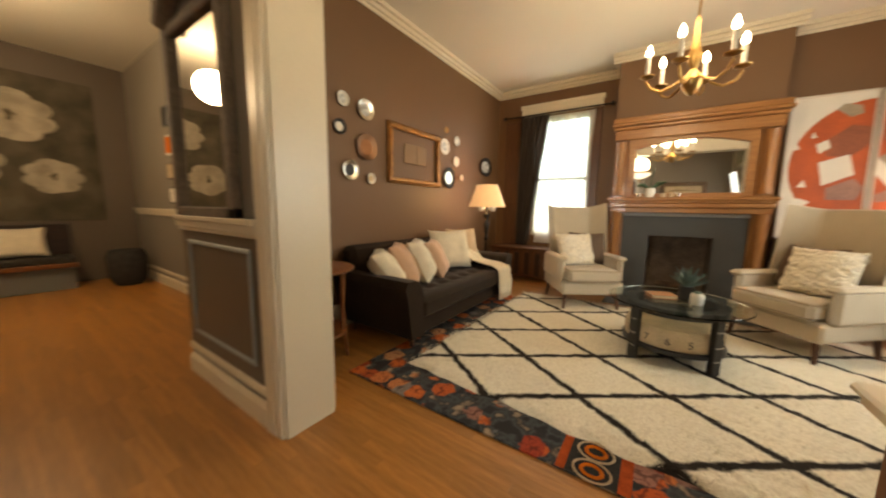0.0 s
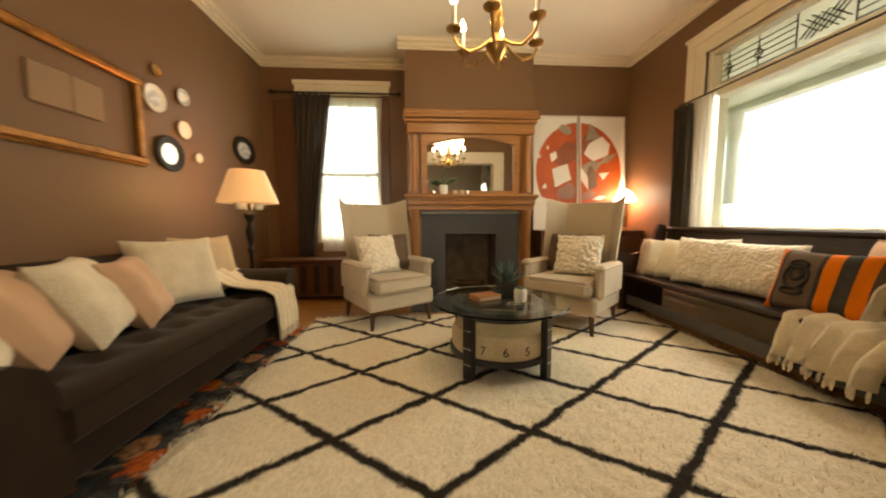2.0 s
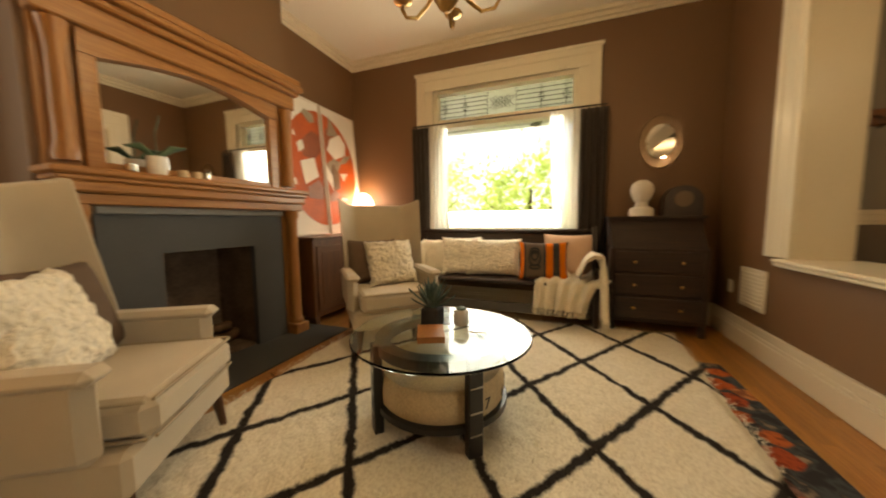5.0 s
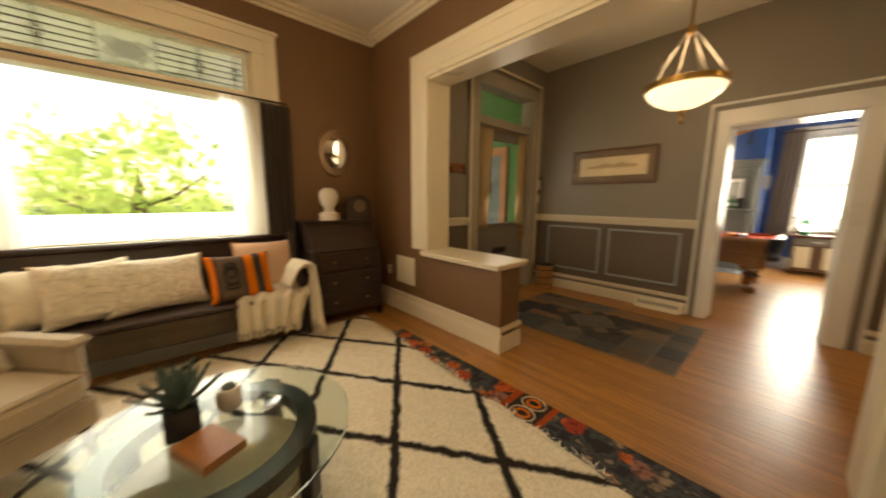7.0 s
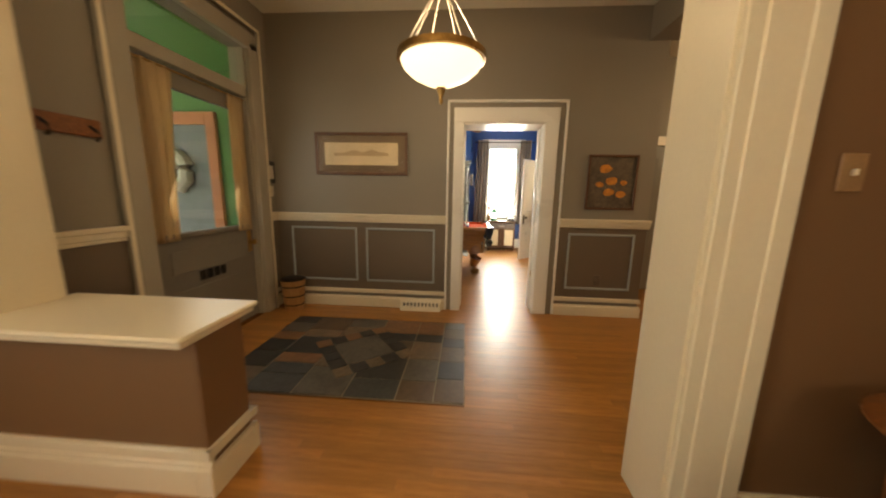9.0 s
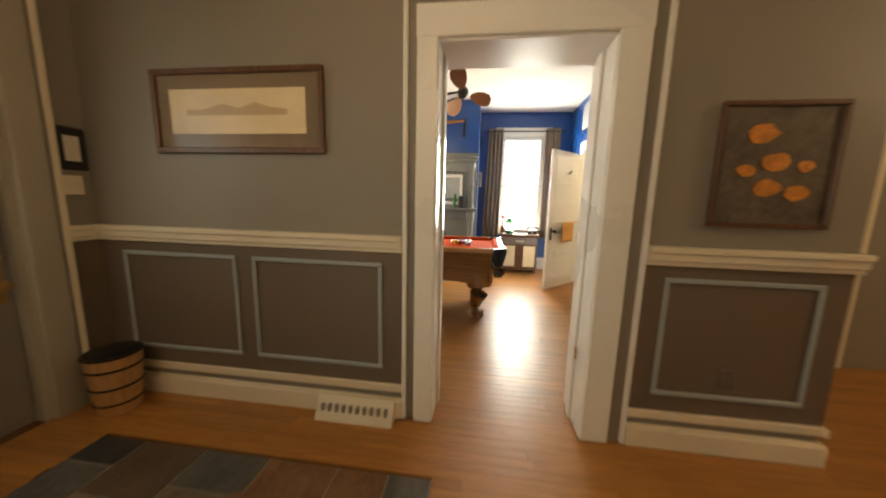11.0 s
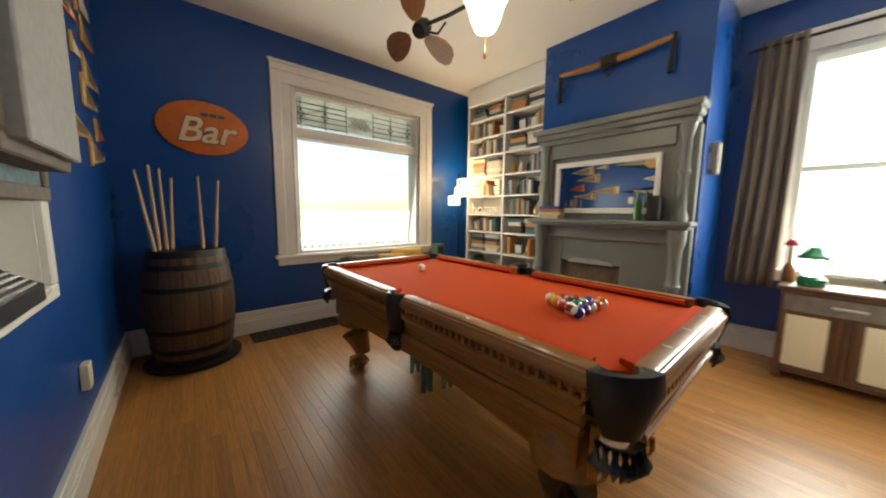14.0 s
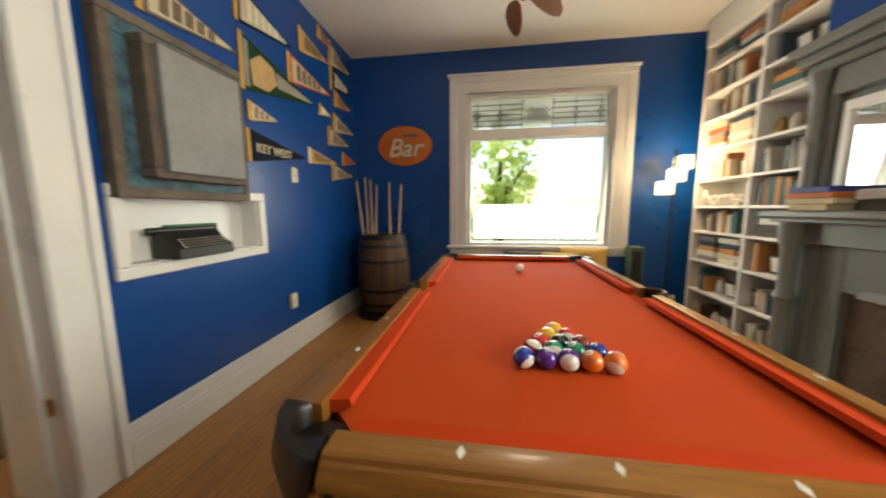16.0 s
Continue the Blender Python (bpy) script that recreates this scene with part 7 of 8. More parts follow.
def twin_fan():
    o = thing("ceiling_fan", "dark twin ceiling fan with wooden paddles and lit shade", "ceiling fan", (0.57, -3.2, 0), 3)
    part("downrod", S().lathe([(0.012, 2.42), (0.012, 2.88), (0.06, 2.9), (0.065, 2.928)], 16), IRON, o)
    part("shade", S().lathe([(0.03, 2.27), (0.06, 2.28), (0.088, 2.33), (0.1, 2.38), (0.12, 2.43), (0.134, 2.455), (0.1, 2.46)], 32), FANGLASS, o, "lit frosted glass shade").visible_shadow = False
    part("pull_chain", S().rod((0, 0, 2.28), (0, 0, 2.15), 0.004, 0.004, 6).lathe([(0.004, 2.12), (0.01, 2.13), (0.006, 2.17)], 8), WALNUT, o)
    part("crossbar", S().tube([(-0.56, 0, 2.53), (-0.3, 0, 2.49), (0, 0, 2.47), (0.3, 0, 2.49), (0.56, 0, 2.53)], 0.013, 8).tube([(-0.5, 0, 2.46), (-0.42, 0.0, 2.42), (-0.34, 0, 2.46)], 0.008, 6).tube([(0.5, 0, 2.46), (0.42, 0.0, 2.42), (0.34, 0, 2.46)], 0.008, 6), IRON, o)
    bl = []
    prof = [(0.07, -0.02), (0.1, -0.05), (0.15, -0.08), (0.22, -0.095), (0.28, -0.08), (0.31, -0.035), (0.31, 0.035), (0.28, 0.08), (0.22, 0.095), (0.15, 0.08), (0.1, 0.05), (0.07, 0.02)]
    me = S().prism(prof, -0.005, 0.005).mesh("blade", wood("fan_paddle_wood", (0.13, 0.055, 0.02), (0.24, 0.11, 0.045), 0.45, 0), 0)
    for s in (-1, 1):
        mo = part("motor", S().lathe([(0.02, -0.06), (0.05, -0.055), (0.06, -0.02), (0.065, 0.02), (0.05, 0.06), (0.02, 0.07)], 20, pose(s * 0.59, 0, 2.52, 46, s * 14, 0)), IRON, o)
        for i in range(3):
            b = new("blade", me)
            b.parent = mo
            b.matrix_local = pose(s * 0.61, 0.03, 2.49, 46, s * 14, 0) @ pose(0, 0, 0, 0, 0, 120 * i + (8 if s > 0 else 60)) @ pose(0, 0, 0, 14, 0, 0)


twin_fan()


def bookcase():
    o = thing("bookcase", "tall built-in white bookcase filled with books and keepsakes", "bookcase", (1.215, -5.0, 0))
    W = 1.34
    part("back", S().box(0, W, -0.6, -0.32, 0.0, 2.9), WHITE, o, "", 0)
    for x in (0.0, W / 2 - 0.015, W - 0.03):
        part("upright", S().box(x, x + 0.03, -0.32, 0, 0, 2.86, 0.003), WHITE, o)
    part("cornice", S().box(0, W, -0.32, 0.015, 2.68, 2.92, 0.006), WHITE, o)
    zs = [0.06, 0.38, 0.68, 0.96, 1.2, 1.45, 1.72, 2.0, 2.24, 2.48]
    for z in zs:
        for x in (0.03, W / 2 + 0.015):
            part("shelf", S().box(x, x + W / 2 - 0.045, -0.32, -0.004, z - 0.022, z, 0.003), WHITE, o)
    return zs


ZS = bookcase()
BOOKCOL = [mat("book_cloth_%d" % i, c, 0.6, 0, 0.12, 20, 0.15) for i, c in enumerate([(0.05, 0.035, 0.025), (0.33, 0.11, 0.035), (0.5, 0.42, 0.3), (0.6, 0.55, 0.46), (0.03, 0.05, 0.08), (0.22, 0.2, 0.18), (0.45, 0.2, 0.06), (0.03, 0.1, 0.1), (0.36, 0.3, 0.22)])]
rn = random.Random(21)
for si, z in enumerate(ZS):
    top = (ZS + [2.68])[si + 1] - 0.022 - z
    for col in range(2):
        x0 = 1.215 + (0.04 if col == 0 else 0.69)
        x1 = x0 + 0.6
        if si == 4 and col == 1:
            continue
        mode = (si + col) % 4 if si not in (9,) else 3
        x = x0 + rn.uniform(0, 0.08)
        if mode == 3:
            zz = z
            for kbook in range(5):
                if zz - z > top - 0.06:
                    break
                h = 0.047
                bx = x0 + 0.05
                for half in (0, 1):
                    w = rn.uniform(0.19, 0.25)
                    solid("book", S().box(-w / 2, w / 2, -0.1, 0.1, 0, h, 0.003), rn.choice(BOOKCOL), "book lying in a stack on the white bookcase", "book", (bx + 0.13 + half * 0.27, -5.13, zz), rn.uniform(-4, 4), "bookcase books")
                zz += 0.047
            continue
        while x < x1 - 0.05:
            w = rn.uniform(0.02, 0.045)
            h = min(top - 0.02, rn.uniform(0.15, 0.225))
            if rn.random() < (0.88 if mode != 2 else 0.5):
                solid("book", S().box(0, w, -0.085, 0.085, 0, h, 0.003), rn.choice(BOOKCOL), "upright book on the white bookcase", "book", (x, -5.12, z), 0, "bookcase books", ry=rn.choice((0, 0, 0, 5)))
                x += w + 0.001
            else:
                kind = rn.choice(("jar", "frame"))
                if kind == "jar":
                    r = rn.uniform(0.03, 0.05)
                    solid("keepsake_jar", S().lathe([(r * 0.7, 0), (r, 0.02), (r * 0.9, 0.09), (r * 0.5, 0.12), (r * 0.55, 0.13)], 16), rn.choice((CERAMIC, BRASS, PLASTER, IRON)), "small jar on the white bookcase", "jar", (x + 0.055, -5.12, z), 0, "bookcase keepsakes")
                    x += 0.12
                else:
                    f = thing("photo_frame", "small standing photo frame on the white bookcase", "photo frame", (x + 0.07, -5.12, z), 180, "bookcase keepsakes", rx=8)
                    part("frame", S().box(-0.06, 0.06, -0.008, 0.008, 0, 0.15, 0.003), BLACK, f)
                    part("photo", S().box(-0.045, 0.045, -0.011, -0.007, 0.02, 0.13), OFFWHITE, f, "", 0)
                    x += 0.16
cu = bpy.data.curves.new("home_letters", "FONT")
cu.body, cu.size, cu.extrude, cu.align_x = "home", 0.21, 0.012, "CENTER"
cu.materials.append(CERAMIC)
hm = new("word_sign", cu)
hm.matrix_world = pose(2.22, -5.03, 1.205, 90, 0, 180)
tagged(hm, "pale letters spelling home on a bookcase shelf", "sign")


def grey_mantel():
    o = thing("grey_mantel", "grey painted mantelpiece with turned columns and a framed mirror", "fireplace", (0.5, -4.82, 0), 180)
    for a, b, z in ((-0.6, -0.385, 0), (0.18, 0.6, 0), (-0.384, 0.179, 0.75)):
        part("surround_panel", S().box(a, b, -0.06, -0.002, z, 1.08, 0.004), GREYMANTEL, o)
    part("firebox", S().box(-0.39, 0.185, -0.02, -0.003, 0, 0.755), SOOT, o, "dark brick firebox", 0)
    part("cover", S().prism([(-0.31, 0.735), (0.12, 0.738), (0.11, 0.765), (0.03, 0.772), (-0.02, 0.785), (-0.27, 0.778), (-0.3, 0.76)][::-1], 0.058, 0.066, Matrix(((1, 0, 0, 0), (0, 0, -1, 0), (0, 1, 0, 0), (0, 0, 0, 1)))), ZINC, o, "torn pale grey cover strip", 0)
    part("frieze", S().box(-0.58, 0.58, -0.1, -0.002, 0.98, 1.1, 0.006), GREYMANTEL, o)
    part("shelf", S().box(-0.68, 0.68, -0.2, -0.002, 1.1, 1.125, 0.006).box(-0.7, 0.7, -0.24, -0.002, 1.125, 1.165, 0.01), GREYMANTEL, o)
    for s in (-1, 1):
        x = s * 0.6
        for nm, m, prof in (("column", 0, [(0.055, 0.12), (0.06, 0.15), (0.045, 0.2), (0.042, 0.62), (0.055, 0.66), (0.04, 0.7), (0.045, 0.95), (0.06, 1.0), (0.062, 1.1)]), ("upper_column", 1, [(0.05, 1.165), (0.052, 1.2), (0.035, 1.25), (0.032, 1.5), (0.045, 1.54), (0.032, 1.58), (0.034, 1.8), (0.05, 1.86), (0.055, 1.9)])):
            part(nm, S().lathe(prof, 18, Matrix.Translation((x, -0.13 + 0.04 * m, 0))), GREYMANTEL, o)
        part("plinth", S().box(x - 0.08, x + 0.08, -0.2, -0.002, 0, 0.12, 0.006).box(x - 0.075, x + 0.075, -0.07, -0.002, 0.12, 1.9, 0.005), GREYMANTEL, o)
    for w, d, z in ((0.66, 0.12, 1.9), (0.68, 0.16, 1.95), (0.7, 0.2, 2.0)):
        part("cornice_moulding", S().box(-w, w, -d, -0.002, z, z + 0.05, 0.008), GREYMANTEL, o)
    part("garland", S().tube([(-0.3, -0.125, 1.9), (-0.15, -0.13, 1.935), (0, -0.135, 1.955), (0.15, -0.13, 1.935), (0.3, -0.125, 1.9)], [0.006, 0.01, 0.02, 0.01, 0.006], 8), GREYMANTEL, o)
    part("upper_panel", S().box(-0.53, 0.53, -0.04, -0.002, 1.165, 1.9, 0.004).box(-0.53, 0.53, -0.09, -0.002, 1.76, 1.9, 0.006), GREYMANTEL, o)
    part("mirror_frame", S().box(-0.49, 0.44, -0.07, -0.04, 1.67, 1.72, 0.005).box(-0.49, 0.44, -0.07, -0.04, 1.22, 1.27, 0.005).box(-0.49, -0.45, -0.07, -0.04, 1.27, 1.67, 0.005).box(0.4, 0.44, -0.07, -0.04, 1.27, 1.67, 0.005), WHITE, o)
    part("mirror_glass", S().box(-0.45, 0.4, -0.052, -0.042, 1.27, 1.67), MIRROR, o, "silvered mirror", 0)
    part("hearth", S().box(-0.7, 0.7, -0.55, -0.002, 0.002, 0.012, 0.003), mat("blue_grey_tile", (0.22, 0.26, 0.3), 0.4), o, "blue-grey hearth")


grey_mantel()
solid("black_vase", S().box(-0.05, 0.05, -0.05, 0.05, 0, 0.2, 0.012), BLACK, "square black vase on the grey mantel", "vase", (0.06, -4.68, 1.166))
solid("green_bottle", S().lathe([(0.03, 0), (0.032, 0.14), (0.014, 0.18), (0.014, 0.24)], 16), mat("green_bottle_glass", (0.04, 0.14, 0.03), 0.15), "green glass bottle on the grey mantel", "bottle", (0.18, -4.67, 1.166))
for i, c in enumerate(((0.02, 0.04, 0.2), (0.5, 0.12, 0.02), (0.6, 0.5, 0.3))):
    solid("book", S().box(-0.11, 0.11, -0.07, 0.07, 0, 0.03, 0.003), mat("mantel_book_%d" % i, c, 0.6), "book in a stack on the grey mantel", "book", (0.98, -4.7, 1.17 + 0.09 - i * 0.03 if i < 3 else 1.17), 5 * i, "mantel books")
solid("stack_block", S().box(-0.1, 0.1, -0.065, 0.065, 0, 0.033, 0.003), PAPER, "pale box under the mantel books", "box", (0.98, -4.7, 1.166))
yk = thing("wooden_yoke", "long wooden singletree with iron fittings on the blue chimney", "yoke", (0.53, -4.815, 2.56))
part("bar", S().tube([(-0.47, 0.05, 0.02), (-0.2, 0.05, 0.0), (0, 0.055, -0.005), (0.2, 0.05, 0.0), (0.47, 0.05, 0.02)], [0.022, 0.028, 0.03, 0.028, 0.022], 12), OAKX, yk)
for x in (-0.47, 0.47):
    part("iron_strap", S().tube([(x, 0.05, 0.05), (x, 0.05, -0.1), (x * 0.99, 0.05, -0.24)], [0.02, 0.018, 0.024], 8), IRON, yk)
part("centre_ring", S().box(-0.07, 0.07, 0.02, 0.09, -0.035, 0.05, 0.008).tube([(0.04 * math.cos(a / 2), 0.06, -0.07 + 0.04 * math.sin(a / 2)) for a in range(13)], 0.012, 8), IRON, yk)
wl = thing("wall_sconce", "boxy cream metal sconce on the blue chimney side", "wall lamp", (-0.191, -5.0, 1.53))
part("backplate", S().box(-0.012, 0, -0.05, 0.05, 0.04, 0.23, 0.003), STEEL, wl)
part("housing", S().box(-0.062, -0.012, -0.05, 0.05, 0, 0.25, 0.008), mat("tarnished_cream_metal", (0.36, 0.31, 0.23), 0.35, 0.4, 0.2, 9), wl)
PW = "sash window curtains"
curtain("curtain", "taupe grommet curtain at the sash window", "x", -5.5, -0.62, -0.36, 0.62, 2.62, TANCURTAIN, 4, 0.035, -0.6, -0.3, group=PW)
curtain("curtain", "taupe grommet curtain at the sash window", "x", -5.5, -1.64, -1.38, 0.62, 2.62, TANCURTAIN, 4, 0.035, group=PW)
r3 = thing("curtain_rod", "dark rod over the sash window", "curtain rod")
part("rod", S().rod((-1.72, -5.5, 2.57), (-0.28, -5.5, 2.57), 0.011), IRON, r3)


def radio():
    o = thing("radio_cabinet", "art-deco wooden radio cabinet with cream speaker cloth under the window", "cabinet", (-0.985, -5.15, 0), 180)
    o.scale = (0.84, 1, 1)
    part("body", S().box(-0.38, 0.38, -0.0, 0.34, 0.09, 0.66, 0.01), WALNUT, o)
    part("top", S().box(-0.41, 0.41, -0.03, 0.36, 0.68, 0.71, 0.01).box(-0.39, 0.39, -0.01, 0.34, 0.66, 0.68), WALNUT, o)
    part("drawer", S().box(-0.36, 0.36, -0.015, 0.0, 0.53, 0.65, 0.004), mat("grey_burl", (0.16, 0.13, 0.11), 0.35, 0, 0.3, 15), o)
    part("handle", S().box(-0.09, 0.09, -0.03, -0.012, 0.58, 0.6, 0.004), STEEL, o)
    for x0, x1 in ((-0.34, -0.09), (0.09, 0.34)):
        part("speaker_cloth", S().box(x0, x1, -0.006, 0.002, 0.12, 0.5, 0.002), RADIOCLOTH, o)
    for x in (-0.06, -0.015, 0.03):
        part("grille_bar", S().box(x, x + 0.03, -0.012, 0.002, 0.1, 0.52, 0.004), WALNUT, o)
    for x in (-0.38, 0.33):
        part("leg", S().box(x, x + 0.05, -0.01, 0.34, 0, 0.66, 0.006), WALNUT, o)
    part("rail", S().box(-0.36, 0.36, -0.005, 0.03, 0.06, 0.1, 0.005), WALNUT, o)


radio()
ln = thing("lantern", "green enamel camping lantern with a glass globe on the cabinet", "lantern", (-0.8, -5.28, 0.711))
part("tank", S().lathe([(0.07, 0), (0.075, 0.01), (0.075, 0.05), (0.05, 0.07)], 24), LANTERNGREEN, ln)
part("globe", S().lathe([(0.045, 0.07), (0.06, 0.12), (0.055, 0.17), (0.045, 0.2)], 24), CLEAR, ln)
part("hood", S().lathe([(0.085, 0.2), (0.08, 0.22), (0.045, 0.25), (0.03, 0.28), (0.01, 0.29)], 24), LANTERNGREEN, ln)
part("bail", S().tube([(0.08 * math.cos(radians(a)), 0, 0.14 + 0.16 * math.sin(radians(a))) for a in range(0, 181, 20)], 0.003, 6), STEEL, ln)
tb = thing("red_topped_bottle", "brown bottle with a red cap on the cabinet", "bottle", (-0.68, -5.36, 0.711))
part("body", S().lathe([(0.035, 0), (0.037, 0.1), (0.015, 0.15), (0.012, 0.28)], 18), mat("brown_glass", (0.25, 0.09, 0.02), 0.15), tb)
part("cap", S().lathe([(0.045, 0.28), (0.04, 0.3), (0.015, 0.33)], 18), mat("red_enamel", (0.35, 0.02, 0.015), 0.3), tb)
ph = thing("telephone", "black rotary telephone on the cabinet", "telephone", (-1.22, -5.3, 0.711), 170)
part("base", S().prism([(-0.09, 0), (0.09, 0), (0.06, 0.07), (-0.06, 0.07)], -0.09, 0.09, pose(0, 0, 0, 90, 0, 0)), BLACK, ph)
part("handset", S().tube([(-0.11, 0, 0.07), (-0.09, 0, 0.11), (0, 0, 0.125), (0.09, 0, 0.11), (0.11, 0, 0.07)], [0.024, 0.018, 0.013, 0.018, 0.024], 10), BLACK, ph)
part("dial", S().lathe([(0.035, 0), (0.033, 0.008)], 20, pose(0, -0.075, 0.045, 60, 0, 0)), STEEL, ph)


def bath_door():
    hx, hy = -1.82, -4.66
    a = math.degrees(math.atan2(-4.04 - hy, -1.24 - hx))
    o = thing("bathroom_door", "white five-panel door standing open with a towel on its rail", "door", (hx, hy, 0), a)
    W = 0.86
    part("body", S().box(0, W, -0.02, 0.02, 0.012, 2.03, 0.004), WHITE, o)
    for i in range(5):
        z = 0.14 + i * 0.375
        for s in (-1, 1):
            y0, y1 = (0.019, 0.024) if s > 0 else (-0.024, -0.019)
            fr = S()
            for bx in ((0.1, W - 0.1, z, z + 0.02), (0.1, W - 0.1, z + 0.29, z + 0.31), (0.1, 0.12, z + 0.02, z + 0.29), (W - 0.12, W - 0.1, z + 0.02, z + 0.29)):
                fr.box(bx[0], bx[1], y0, y1, bx[2], bx[3], 0.002)
            part("panel_moulding", fr, WHITE, o)
    part("handle", S().box(W - 0.09, W - 0.04, 0.02, 0.028, 0.75, 0.93, 0.003).rod((W - 0.065, 0.02, 0.88), (W - 0.065, 0.075, 0.88), 0.01).ball((W - 0.065, 0.08, 0.88), 0.026, 12), IRON, o)
    rl = part("towel_rail", S().rod((0.1, 0.07, 1.0), (0.72, 0.07, 1.0), 0.008).rod((0.15, 0.02, 1.0), (0.15, 0.07, 1.0), 0.008).rod((0.69, 0.02, 1.0), (0.69, 0.07, 1.0), 0.008), STEEL, o)
    part("coat_hook", S().tube([(0.45, 0.02, 1.72), (0.45, 0.06, 1.72), (0.45, 0.075, 1.76)], 0.008), IRON, o)
    m = pose(hx, hy, 0, 0, 0, a)
    tw = Shape().sheet(lambda u, v: m @ Vector((0.28 + 0.3 * u, 0.086 + 0.004 * math.sin(u * 20), 1.01 - 0.3 * v)), 24, 6)
    t = new("towel", tw.mesh("towel", mat("orange_striped_towel", (0.62, 0.33, 0.12), 0.95, 0, 0.12, 30, 0.5, 120), 60))
    t.modifiers.new("thickness", "SOLIDIFY").thickness = 0.012
    tagged(t, "pale orange towel hanging on the door rail", "towel")


bath_door()
# west wall
pc = thing("landscape_photo", "black-framed landscape photo above the bathroom doorway", "picture", (-1.838, -4.45, 2.62), 90)
part("frame", S().box(-0.42, 0.42, -0.02, 0, -0.2, 0.22, 0.004), BLACK, pc)
part("photo", S().box(-0.4, 0.4, -0.023, -0.02, -0.18, 0.2), mat("grey_photo", (0.4, 0.4, 0.42), 0.5, 0, 0.4, 3, 0), pc, "", 0)
sk = thing("sack_banner", "big tan burlap banner with black printed rings on the blue wall", "banner", (-1.834, -3.1, 0.6), 90)
sil = [(-0.47, 0.12), (-0.2, 0.1), (0.0, 0.02), (0.2, -0.1), (0.5, -0.08), (0.62, 0.2), (0.62, 1.2), (0.4, 1.32), (-0.2, 1.25), (-0.4, 1.15), (-0.47, 0.9)]
mm = Matrix(((1, 0, 0, 0), (0, 0, -1, 0), (0, 1, 0, 0), (0, 0, 0, 1)))
part("cloth", S().prism(sil, 0.002, 0.01, mm), mat("burlap", (0.42, 0.28, 0.14), 0.95, 0, 0.2, 5, 0.7, 200), sk)
INK = mat("black_ink", (0.025, 0.02, 0.016), 0.9)
for cx, cz, r, w in ((-0.12, 0.5, 0.2, 0.012), (-0.12, 0.5, 0.14, 0.008)):
    rg = S()
    rg.tube([(cx + r * math.cos(6.283 * i / 40), -0.012, cz + r * math.sin(6.283 * i / 40)) for i in range(41)], w * 0.6, 5)
    part("printed_ring", rg, INK, sk, "", 0)
for i in range(5):
    part("text_bar", S().box(-0.24, 0.0, -0.013, -0.009, 0.44 + i * 0.03, 0.452 + i * 0.03), INK, sk, "black print bar", 0)
part("strap", S().box(-0.47, 0.6, -0.03, -0.008, 0.8, 0.84, 0.004).tube([(-0.4, -0.03, 0.82), (-0.42, -0.05, 0.6), (-0.25, -0.05, 0.55), (-0.2, -0.04, 0.7), (-0.3, -0.03, 0.82)], 0.016, 8).tube([(-0.43, -0.03, 0.85), (-0.38, -0.05, 1.08), (-0.1, -0.05, 1.2), (0.4, -0.04, 1.26)], 0.018, 8), BLACK, sk, "black leather straps")
# bathroom
pt = thing("photo_wall", "grid of small photos on the bathroom wall", "pictures", (-2.6, -5.795, 1.15), 90)
rn = random.Random(3)
for i in range(8):
    for j in range(9):
        part("photo", S().box(0, 0.006, -0.7 + i * 0.17, -0.56 + i * 0.17, j * 0.13, 0.1 + j * 0.13), rn.choice((PAPER, WALNUT, OFFWHITE, ORANGE, TAUPEFAB)), pt, "", 0)
vn = thing("bath_stand", "pale wooden stand with a white top in the bathroom", "stand", (-2.5, -5.2, 0))
part("top", S().box(-0.3, 0.3, -0.3, 0.3, 0.68, 0.72, 0.005), WHITE, vn)
for x in (-0.27, 0.24):
    for y in (-0.27, 0.24):
        part("leg", S().box(x, x + 0.03, y, y + 0.03, 0, 0.68), CUEWOOD, vn, "", 0)
solid("dark_cabinet", S().box(-0.3, 0.0, -0.5, 0.4, 0.72, 1.2, 0.01), BLACK, "black cabinet on the bathroom wall", "cabinet", (-2.6, -5.46, 0), 90)

